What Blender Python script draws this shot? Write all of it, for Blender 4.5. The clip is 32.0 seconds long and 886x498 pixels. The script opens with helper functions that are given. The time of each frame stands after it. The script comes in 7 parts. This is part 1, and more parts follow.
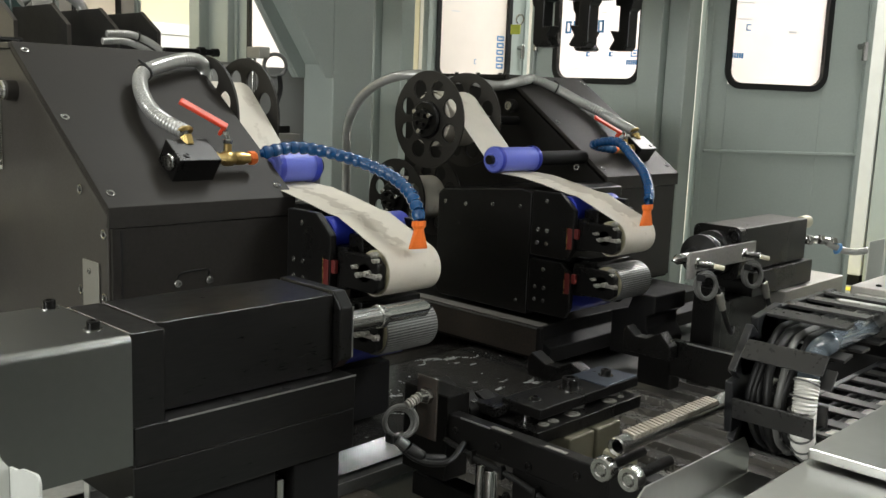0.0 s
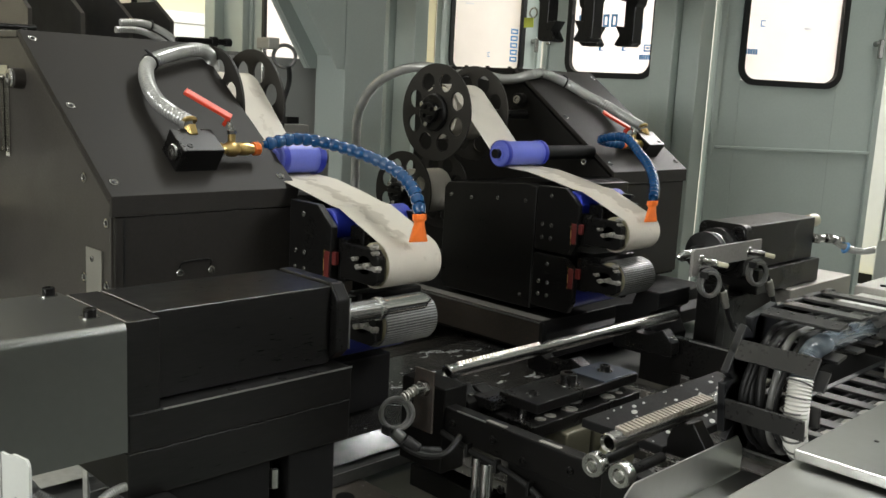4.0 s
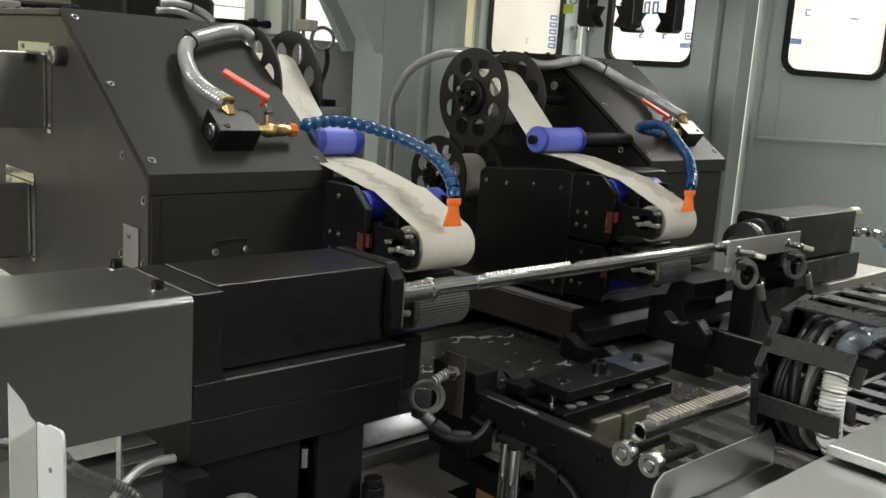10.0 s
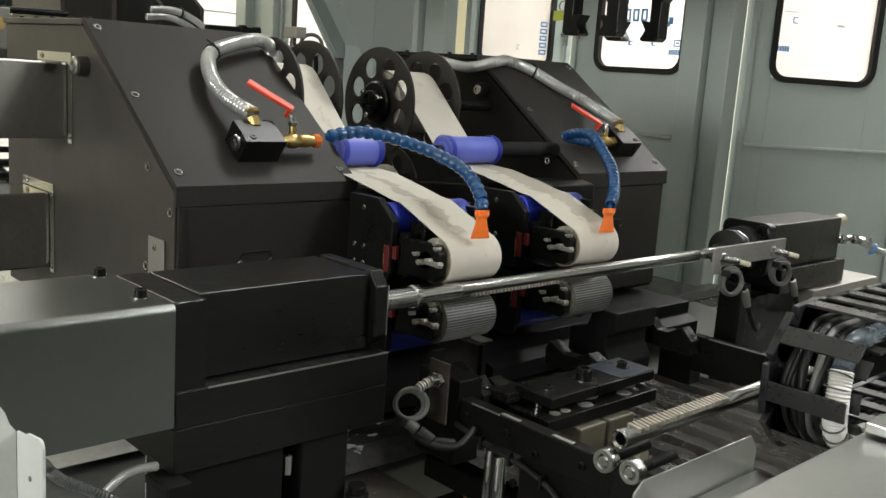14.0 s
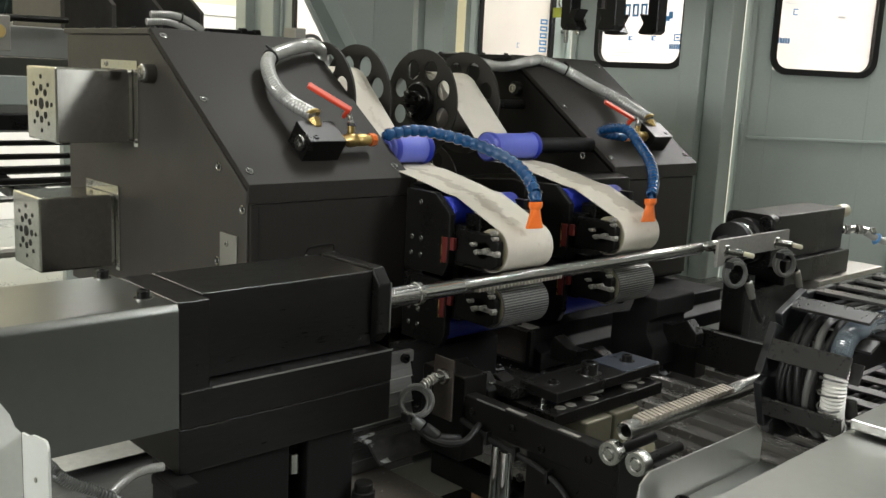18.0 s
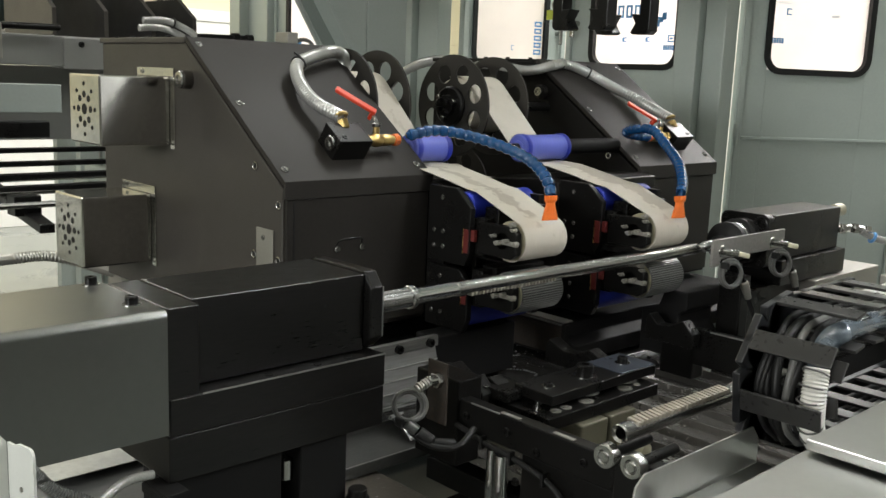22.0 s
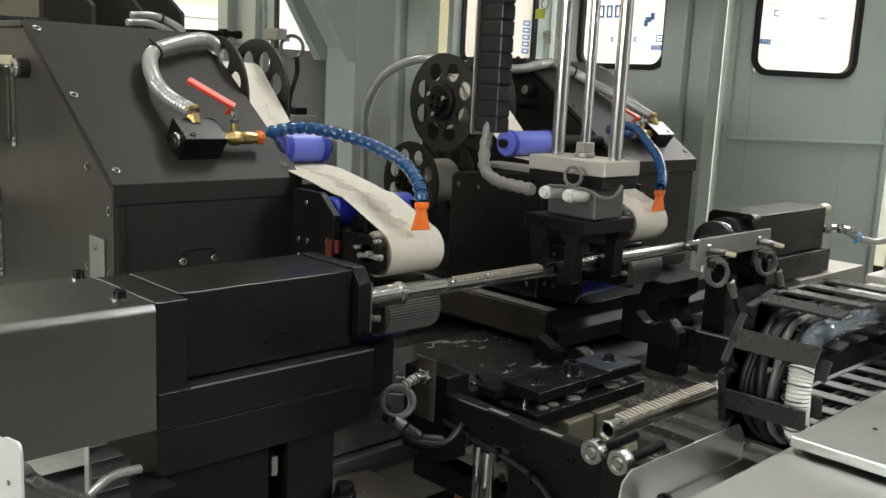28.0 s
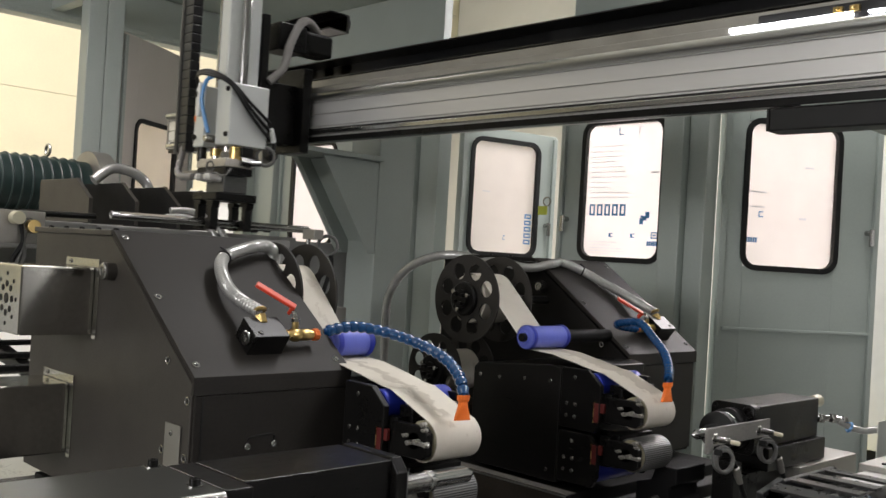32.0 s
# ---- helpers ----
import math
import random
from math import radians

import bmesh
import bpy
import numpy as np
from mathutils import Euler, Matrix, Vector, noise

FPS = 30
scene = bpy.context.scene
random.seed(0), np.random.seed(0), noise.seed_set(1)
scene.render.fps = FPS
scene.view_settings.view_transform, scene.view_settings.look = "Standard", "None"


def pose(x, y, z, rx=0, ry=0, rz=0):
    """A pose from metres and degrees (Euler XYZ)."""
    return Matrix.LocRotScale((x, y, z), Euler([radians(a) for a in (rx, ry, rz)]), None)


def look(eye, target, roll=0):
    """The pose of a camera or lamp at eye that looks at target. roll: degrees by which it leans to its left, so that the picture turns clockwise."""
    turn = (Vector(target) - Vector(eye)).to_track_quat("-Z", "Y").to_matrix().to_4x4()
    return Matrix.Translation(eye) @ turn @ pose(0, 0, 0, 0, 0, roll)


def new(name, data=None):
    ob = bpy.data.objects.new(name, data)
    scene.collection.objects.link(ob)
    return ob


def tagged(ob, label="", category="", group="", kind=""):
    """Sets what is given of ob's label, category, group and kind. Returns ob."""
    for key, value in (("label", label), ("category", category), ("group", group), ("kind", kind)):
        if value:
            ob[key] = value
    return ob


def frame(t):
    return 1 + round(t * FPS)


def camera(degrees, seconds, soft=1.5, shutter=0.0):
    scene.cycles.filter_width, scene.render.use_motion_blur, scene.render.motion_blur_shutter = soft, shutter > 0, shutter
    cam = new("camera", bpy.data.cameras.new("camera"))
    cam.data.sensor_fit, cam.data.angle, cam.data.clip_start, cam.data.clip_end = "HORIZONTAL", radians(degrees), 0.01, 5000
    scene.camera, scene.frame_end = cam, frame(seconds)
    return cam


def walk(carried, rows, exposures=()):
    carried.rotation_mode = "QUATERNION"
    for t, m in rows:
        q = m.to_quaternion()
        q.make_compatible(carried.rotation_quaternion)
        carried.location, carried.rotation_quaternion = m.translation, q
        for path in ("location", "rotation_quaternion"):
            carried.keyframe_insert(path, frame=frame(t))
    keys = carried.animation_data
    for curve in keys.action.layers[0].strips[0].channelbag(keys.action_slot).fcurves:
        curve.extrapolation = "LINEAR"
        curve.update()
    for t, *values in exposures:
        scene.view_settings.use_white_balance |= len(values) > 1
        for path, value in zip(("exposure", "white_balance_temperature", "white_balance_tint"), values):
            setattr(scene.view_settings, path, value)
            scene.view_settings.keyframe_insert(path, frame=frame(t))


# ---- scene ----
cam = camera(50.71, 32.0, shutter=0.4)
PATH = [
    (0.0, 0.000, 0.000, 1.550, 44.08, -9.39, -2.26),
    (0.5, -0.005, 0.008, 1.548, 44.31, -9.71, -2.33),
    (1.0, -0.003, 0.010, 1.547, 44.54, -10.03, -2.58),
    (1.5, 0.002, 0.010, 1.548, 45.04, -10.44, -3.18),
    (2.0, 0.007, 0.007, 1.551, 45.36, -10.02, -2.83),
    (2.5, 0.006, 0.009, 1.552, 46.10, -10.39, -2.52),
    (3.0, 0.015, 0.022, 1.551, 45.71, -10.36, -3.04),
    (3.5, 0.021, 0.026, 1.552, 45.81, -9.85, -2.15),
    (4.0, 0.024, 0.017, 1.555, 45.15, -9.93, -2.98),
    (4.5, 0.028, 0.016, 1.554, 45.31, -10.39, -3.20),
    (6.5, 0.025, 0.018, 1.553, 46.04, -10.89, -3.72),
    (7.0, 0.021, 0.026, 1.550, 45.81, -10.84, -3.77),
    (7.5, 0.024, 0.032, 1.552, 46.05, -10.67, -3.80),
    (8.0, 0.025, 0.029, 1.552, 46.27, -10.78, -3.96),
    (8.5, 0.027, 0.025, 1.552, 46.91, -10.37, -3.92),
    (9.0, 0.029, 0.014, 1.555, 47.46, -10.20, -3.58),
    (9.5, 0.031, 0.013, 1.555, 47.52, -10.59, -3.74),
    (10.0, 0.022, 0.020, 1.550, 47.42, -10.88, -3.84),
    (10.5, 0.028, 0.027, 1.553, 46.49, -10.43, -3.90),
    (11.0, 0.035, 0.031, 1.552, 46.60, -10.00, -3.91),
    (11.5, 0.032, 0.029, 1.555, 46.90, -10.25, -4.07),
    (12.0, 0.027, 0.031, 1.552, 47.02, -10.46, -3.96),
    (12.5, 0.029, 0.036, 1.550, 46.89, -10.65, -3.89),
    (13.0, 0.027, 0.037, 1.550, 46.92, -10.66, -4.00),
    (13.5, 0.032, 0.028, 1.555, 47.09, -10.58, -4.04),
    (14.0, 0.037, 0.027, 1.557, 47.01, -10.54, -3.94),
    (14.5, 0.043, 0.029, 1.553, 47.03, -10.34, -3.39),
    (16.5, 0.043, 0.040, 1.547, 46.98, -10.67, -2.65),
    (17.0, 0.046, 0.033, 1.552, 46.85, -10.41, -2.66),
    (17.5, 0.052, 0.029, 1.552, 46.92, -10.39, -2.44),
    (18.0, 0.042, 0.030, 1.550, 47.11, -10.51, -2.79),
    (18.5, 0.032, 0.033, 1.549, 47.06, -10.72, -3.15),
    (19.0, 0.027, 0.037, 1.548, 47.01, -10.77, -3.07),
    (19.5, 0.027, 0.043, 1.545, 47.09, -10.63, -2.56),
    (20.0, 0.031, 0.043, 1.545, 46.96, -10.60, -2.46),
    (20.5, 0.033, 0.041, 1.547, 47.02, -10.43, -2.54),
    (21.0, 0.040, 0.037, 1.548, 47.04, -10.20, -2.32),
    (21.5, 0.042, 0.043, 1.545, 46.85, -10.06, -2.13),
    (22.0, 0.040, 0.045, 1.546, 46.87, -10.25, -2.23),
    (22.5, 0.033, 0.044, 1.546, 46.97, -10.41, -2.47),
    (23.0, 0.038, 0.044, 1.543, 46.89, -10.39, -2.23),
    (23.5, 0.039, 0.042, 1.542, 46.71, -10.44, -2.35),
    (24.0, 0.039, 0.041, 1.543, 46.83, -10.39, -2.37),
    (24.5, 0.036, 0.041, 1.543, 46.77, -10.41, -2.52),
    (25.0, 0.034, 0.044, 1.540, 46.62, -10.50, -2.46),
    (25.5, 0.035, 0.044, 1.541, 46.42, -10.70, -2.64),
    (27.5, 0.043, 0.037, 1.544, 46.27, -10.66, -2.65),
    (28.0, 0.040, 0.040, 1.543, 46.13, -10.31, -2.76),
    (28.5, 0.040, 0.038, 1.546, 45.87, -9.89, -2.57),
    (29.0, 0.057, 0.019, 1.557, 45.24, -8.98, -2.99),
    (29.5, 0.111, -0.055, 1.582, 43.80, -3.21, -3.22),
    (30.0, 0.169, -0.235, 1.594, 43.58, 0.92, -2.67),
    (30.5, 0.220, -0.336, 1.594, 41.99, 1.01, -3.18),
    (31.0, 0.218, -0.326, 1.599, 42.62, 0.48, -3.33),
    (31.5, 0.177, -0.268, 1.600, 44.26, 0.93, -3.22),
    (32.0, 0.139, -0.214, 1.604, 45.48, 0.52, -3.41),
]
walk(cam, [(t, pose(x, y, z, 90 + pitch, roll, yaw)) for t, x, y, z, yaw, pitch, roll in PATH], [(0, 0.17, 6500, 10), (27.0, 0.19, 6500, 10), (28.0, 0.28, 6500, 11), (29.0, 0.28, 6500, 12), (29.5, 0.06, 6500, 14), (30.0, -0.27, 6500, 15), (32.0, -0.21, 6500, 17)])

# ---- light ----
scene.view_settings.exposure = 0.0
hall = bpy.data.worlds.new("hall")
scene.world = hall
hall.use_nodes = True
hall.node_tree.nodes["Background"].inputs[0].default_value = (1.0, 0.97, 0.92, 1)
hall.node_tree.nodes["Background"].inputs[1].default_value = 0.078


def area_lamp(name, eye, target, sx, sy, power, colour):
    data = bpy.data.lights.new(name, "AREA")
    data.shape, data.size, data.size_y, data.energy, data.color = "RECTANGLE", sx, sy, power, colour
    ob = new(name, data)
    ob.matrix_world = look(eye, target)
    return ob


area_lamp("hall_lamp", (0.6, -2.2, 5.4), (-2.2, 3.6, 1.6), 4.0, 1.0, 22, (0.97, 0.985, 0.95))
# Low unseen fill, added to brighten the doors from the front.
area_lamp("hall_fill_south", (-0.6, -6.5, 2.7), (-2.0, 3.9, 1.8), 4.5, 1.2, 285, (0.97, 0.985, 0.95))
area_lamp("hall_lamp_over", (-1.3, 3.75, 5.85), (-1.6, 1.2, 1.2), 2.6, 0.7, 170, (0.97, 0.985, 0.96))
area_lamp("machine_lamp", (0.0, 2.005, 2.235), (-0.5, 0.9, 1.15), 2.2, 0.03, 42, (0.97, 0.99, 0.98))
area_lamp("hall_lamp_back", (-3.2, 7.6, 4.9), (-3.2, 4.2, 1.9), 6.5, 1.4, 620, (1.0, 0.975, 0.955))
area_lamp("hall_lamp_west", (-7.2, 1.2, 4.9), (-9.2, 1.2, 0.6), 1.0, 8.0, 300, (1.0, 0.975, 0.93))
# Unseen window-like panel, added for bright reflections on the steel guards.
area_lamp("hall_fill_right", (5.6, 4.9, 1.6), (-2.0, 1.0, 1.4), 2.0, 1.6, 14, (0.97, 0.99, 0.97))


# ---- materials ----
def material(name, colour, rough=0.5, metal=0.0, grain=30.0, vary=0.15, bump=0.05, stretch=(1, 1, 1), wear=0.0, wear_colour=(0.4, 0.4, 0.4), coat=0.0, spots=0.0, tint=0.0, transmit=0.0, spec=0.5):
    """Base colour with grain and blotches at two scales, uneven gloss, fine relief and optional worn flecks."""
    m = bpy.data.materials.new(name)
    m.use_nodes = True
    tree = m.node_tree
    nodes, links = tree.nodes, tree.links
    bsdf = nodes["Principled BSDF"]
    where = nodes.new("ShaderNodeTexCoord")
    mapping = nodes.new("ShaderNodeMapping")
    mapping.inputs["Scale"].default_value = stretch
    links.new(where.outputs["Object"], mapping.inputs["Vector"])

    def noise_at(scale, detail):
        n = nodes.new("ShaderNodeTexNoise")
        n.inputs["Scale"].default_value = scale
        n.inputs["Detail"].default_value = detail
        links.new(mapping.outputs["Vector"], n.inputs["Vector"])
        return n.outputs["Fac"]

    def ranged(value, low, high):
        r = nodes.new("ShaderNodeMapRange")
        r.inputs["From Min"].default_value, r.inputs["From Max"].default_value = 0.3, 0.7
        r.inputs["To Min"].default_value, r.inputs["To Max"].default_value = low, high
        links.new(value, r.inputs["Value"])
        return r.outputs["Result"]

    fine, broad = noise_at(grain * 9, 4), noise_at(grain * 0.35, 3)
    mixed = nodes.new("ShaderNodeMath")
    mixed.operation = "MULTIPLY_ADD"
    mixed.inputs[1].default_value = 0.4
    links.new(fine, mixed.inputs[0])
    half = nodes.new("ShaderNodeMath")
    half.operation = "MULTIPLY"
    half.inputs[1].default_value = 0.6
    links.new(broad, half.inputs[0])
    links.new(half.outputs[0], mixed.inputs[2])
    paint = nodes.new("ShaderNodeMix")
    paint.data_type = "RGBA"
    links.new(ranged(mixed.outputs[0], 0, 1), paint.inputs["Factor"])
    paint.inputs["A"].default_value = (*[c * (1 - vary) for c in colour], 1)
    paint.inputs["B"].default_value = (*[min(1, c * (1 + vary)) for c in colour], 1)
    out = paint.outputs["Result"]
    if tint:
        info = nodes.new("ShaderNodeObjectInfo")
        hsv = nodes.new("ShaderNodeHueSaturation")
        r = nodes.new("ShaderNodeMapRange")
        r.inputs["To Min"].default_value, r.inputs["To Max"].default_value = 1 - tint, 1 + tint
        links.new(info.outputs["Random"], r.inputs["Value"])
        links.new(r.outputs["Result"], hsv.inputs["Value"])
        links.new(out, hsv.inputs["Color"])
        out = hsv.outputs["Color"]
    if wear:
        worn = nodes.new("ShaderNodeMix")
        worn.data_type = "RGBA"
        cut = nodes.new("ShaderNodeMapRange")
        cut.inputs["From Min"].default_value, cut.inputs["From Max"].default_value = 0.72 - wear, 0.76 - wear
        links.new(noise_at(grain * (1.2 if not spots else spots), 5), cut.inputs["Value"])
        links.new(cut.outputs["Result"], worn.inputs["Factor"])
        links.new(out, worn.inputs["A"])
        worn.inputs["B"].default_value = (*wear_colour, 1)
        out = worn.outputs["Result"]
    links.new(out, bsdf.inputs["Base Color"])
    bsdf.inputs["Metallic"].default_value = metal
    spread = 0.05 if metal > 0.9 else 0.2
    links.new(ranged(broad if metal > 0.9 else mixed.outputs[0], max(0.02, rough * (1 - spread)), min(1, rough * (1 + spread))), bsdf.inputs["Roughness"])
    bsdf.inputs["Coat Weight"].default_value = coat
    bsdf.inputs["Transmission Weight"].default_value = transmit
    bsdf.inputs["Specular IOR Level"].default_value = spec
    if bump:
        relief = nodes.new("ShaderNodeBump")
        relief.inputs["Strength"].default_value, relief.inputs["Distance"].default_value = bump, 0.002
        links.new(fine, relief.inputs["Height"])
        links.new(relief.outputs["Normal"], bsdf.inputs["Normal"])
    return m


BLACK = material("black_oxide", (0.0072, 0.0069, 0.0066), 0.30, 0.0, 25, 0.25, 0.02, spec=0.22)
# Far housing only: the housing paint darkened for the shade it stands in.
SHADEDSHELL = material("shaded_housing_paint", (0.0125, 0.0115, 0.0105), 0.55, 0.0, 16, 0.15, 0.03, spec=0.12)
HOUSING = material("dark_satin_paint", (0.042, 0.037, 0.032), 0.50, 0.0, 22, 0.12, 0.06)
SHEET = material("dark_anodised_sheet", (0.028, 0.0255, 0.0230), 0.48, 0.0, 14, 0.18, 0.006, spec=0.13)
CASTBLACK = material("black_cast_paint", (0.0085, 0.0083, 0.0085), 0.6, 0.0, 25, 0.25, 0.05, spec=0.2)
LEDGE = material("rusty_machined_ledge", (0.060, 0.050, 0.043), 0.42, 0.3, 16, 0.35, 0.06, wear=0.10, wear_colour=(0.09, 0.055, 0.035), spots=9.0)
WET = material("wet_cover_sheet", (0.034, 0.033, 0.032), 0.16, 0.0, 5, 0.8, 0.02, stretch=(1.6, 0.8, 1), wear=0.085, wear_colour=(0.34, 0.35, 0.35), spots=4.0)
SMUDGED = material("smudged_black_steel", (0.0065, 0.006, 0.0057), 0.32, 0.0, 7, 0.7, 0.0, stretch=(1, 0.5, 4), spec=0.32)
LEDGETOP = material("dull_ledge_steel", (0.26, 0.25, 0.235), 0.36, 0.3, 14, 0.3, 0.04, stretch=(0.4, 1, 1))
# Serves both worn edges and glints painted along edges.
WORNGLINT = material("worn_edge_and_glint", (0.36, 0.36, 0.35), 0.35, 0.8, 30, 0.3, 0.05)
TOOTH = material("ground_tooth_flank", (0.52, 0.48, 0.42), 0.38, 0.7, 40, 0.06, 0.02)
BEDMAT = material("oily_bed", (0.028, 0.026, 0.024), 0.24, 0.3, 14, 0.35, 0.06, wear=0.06, wear_colour=(0.30, 0.29, 0.27), spots=4.0)
STEEL = material("ground_steel", (0.40, 0.395, 0.38), 0.25, 1.0, 14, 0.08, 0.002)
TRAYSTEEL = material("pale_stainless_tray", (0.52, 0.525, 0.505), 0.30, 1.0, 8, 0.05, 0.0)
BRUSHED = material("brushed_stainless", (0.19, 0.195, 0.185), 0.30, 1.0, 8, 0.05, 0.0)
POLISHED = material("polished_stainless", (0.60, 0.59, 0.55), 0.15, 1.0, 9, 0.2, 0.01)
CHROME = material("chrome_rod", (0.60, 0.60, 0.59), 0.18, 1.0, 40, 0.04, 0.002)
ALU = material("aluminium_profile", (0.66, 0.655, 0.64), 0.34, 0.5, 12, 0.03, 0.0, stretch=(0.1, 1, 1))
REELBLACK = material("worn_black_disc", (0.030, 0.028, 0.025), 0.55, 0.0, 22, 0.2, 0.05, spec=0.2)
GREYPLATE = material("zinc_grey_plate", (0.34, 0.33, 0.30), 0.45, 0.7, 26, 0.14, 0.05)
WHITEPLATE = material("pale_alloy_plate", (0.62, 0.64, 0.62), 0.42, 0.35, 26, 0.06, 0.03)
PAINT = material("grey_green_paint", (0.372, 0.415, 0.388), 0.42, 0.0, 10, 0.06, 0.04)
PALEDOOR = material("pale_warm_door_paint", (0.60, 0.56, 0.52), 0.5, 0.0, 10, 0.05, 0.03)
CREAM = material("cream_wall_panel", (0.72, 0.66, 0.45), 0.6, 0.0, 6, 0.05, 0.03)
FLOORMAT = material("hall_floor_paint", (0.25, 0.268, 0.247), 0.3, 0.0, 6, 0.12, 0.03)
YELLOW = material("yellow_floor_line", (0.75, 0.60, 0.05), 0.5, 0.0, 20, 0.10, 0.03)
GREYHALL = material("grey_hall_paint", (0.24, 0.24, 0.23), 0.6, 0.0, 8, 0.05, 0.03)
WHITEPAINT = material("white_hall_paint", (0.78, 0.77, 0.73), 0.6, 0.0, 8, 0.05, 0.03)
OFFWHITE = material("white_powder_coat", (0.66, 0.67, 0.64), 0.45, 0.0, 20, 0.06, 0.03)
RUBBER = material("black_rubber", (0.009, 0.009, 0.009), 0.50, 0.0, 40, 0.2, 0.05, spec=0.3)
CHAINMAT = material("black_nylon", (0.012, 0.0125, 0.014), 0.34, 0.0, 40, 0.2, 0.05)
SLATMAT = material("grey_nylon_slat", (0.020, 0.0195, 0.019), 0.30, 0.0, 12, 0.15, 0.01)
LIFTBLUE = material("blued_steel_bar", (0.10, 0.115, 0.15), 0.30, 0.6, 20, 0.15, 0.04)
BELT = material("linen_abrasive_belt", (0.61, 0.57, 0.49), 0.80, 0.0, 60, 0.06, 0.10, wear=0.10, wear_colour=(0.53, 0.485, 0.41), spots=0.4)
BELTGREY = material("used_grey_belt", (0.12, 0.12, 0.118), 0.34, 0.4, 30, 0.8, 0.15, stretch=(9, 0.4, 9))
CORK = material("tan_roller_edge", (0.36, 0.33, 0.23), 0.8, 0.0, 60, 0.2, 0.2)
BLUEROLL = material("blue_polyurethane", (0.016, 0.03, 0.32), 0.38, 0.0, 30, 0.12, 0.04)
BLUECLEAR = material("pale_blue_sleeve", (0.12, 0.15, 0.55), 0.35, 0.0, 30, 0.12, 0.04)
BLUEHOSE = material("blue_hose_plastic", (0.006, 0.055, 0.165), 0.22, 0.0, 40, 0.12, 0.03, coat=0.3)
ORANGE = material("orange_plastic", (0.82, 0.17, 0.02), 0.38, 0.0, 40, 0.08, 0.03)
RED = material("red_handle_sleeve", (0.68, 0.06, 0.025), 0.42, 0.0, 40, 0.10, 0.04)
REDDARK = material("dark_red_pad", (0.11, 0.012, 0.010), 0.5, 0.0, 40, 0.2, 0.05)
BRASS = material("brass", (0.55, 0.40, 0.16), 0.28, 1.0, 40, 0.12, 0.04)
CLEARHOSE = material("steel_wire_hose", (0.42, 0.42, 0.405), 0.22, 0.35, 40, 0.25, 0.03, coat=0.5)
CABLE = material("grey_cable", (0.11, 0.11, 0.105), 0.42, 0.0, 40, 0.1, 0.04)
CLEARTUBE = material("clear_blue_tube", (0.09, 0.11, 0.13), 0.10, 0.0, 40, 0.3, 0.02, coat=1.0)
WHITETUBE = material("white_corrugated_tube", (0.66, 0.65, 0.61), 0.4, 0.0, 40, 0.06, 0.04)
GREYTAPE = material("grey_wrapped_cable", (0.20, 0.19, 0.18), 0.4, 0.0, 40, 0.15, 0.08)
SENSOR = material("cream_sensor_plastic", (0.55, 0.52, 0.38), 0.4, 0.0, 40, 0.08, 0.03)
BLUETUBE = material("blue_air_tube", (0.10, 0.30, 0.62), 0.3, 0.0, 40, 0.08, 0.02)
PLANK = material("way_cover_steel", (0.26, 0.25, 0.235), 0.26, 0.6, 9, 0.14, 0.01, tint=0.25)
GREENMOTOR = material("green_motor_enamel", (0.016, 0.032, 0.030), 0.35, 0.0, 30, 0.15, 0.05)
CARTON = material("brown_carton", (0.36, 0.20, 0.10), 0.8, 0.0, 20, 0.12, 0.08)
INK = material("blue_print", (0.09, 0.30, 0.62), 0.6, 0.0, 20, 0.05, 0.0)
INKPALE = material("pale_print", (0.80, 0.80, 0.84), 0.6, 0.0, 20, 0.05, 0.0)
SLATSTEEL = material("dark_cover_steel", (0.11, 0.112, 0.108), 0.34, 0.5, 18, 0.25, 0.05, stretch=(1, 0.3, 1))
TOOLPLATE = material("beige_alloy_plate", (0.52, 0.49, 0.44), 0.40, 0.6, 30, 0.08, 0.03)
ALLOYDARK = material("dull_alloy", (0.20, 0.19, 0.14), 0.45, 0.5, 30, 0.15, 0.05)
DROPS = material("white_coolant_drops", (0.55, 0.55, 0.53), 0.3, 0.0, 60, 0.15, 0.02)
DRIED = material("dried_coolant", (0.30, 0.31, 0.31), 0.4, 0.0, 90, 0.4, 0.05)
BASEPLATE = material("speckled_base_plate", (0.13, 0.115, 0.10), 0.34, 0.2, 14, 0.35, 0.05, wear=0.05, wear_colour=(0.42, 0.42, 0.40), spots=6.0)
GALVANISED = material("galvanised_sheet", (0.60, 0.60, 0.57), 0.34, 0.5, 8, 0.25, 0.04)
APRON = material("grey_apron_slat", (0.26, 0.26, 0.255), 0.36, 0.5, 10, 0.3, 0.05, stretch=(1, 0.2, 3))
YELLOWTAG = material("yellow_green_tag", (0.55, 0.60, 0.08), 0.5, 0.0, 20, 0.08, 0.0)


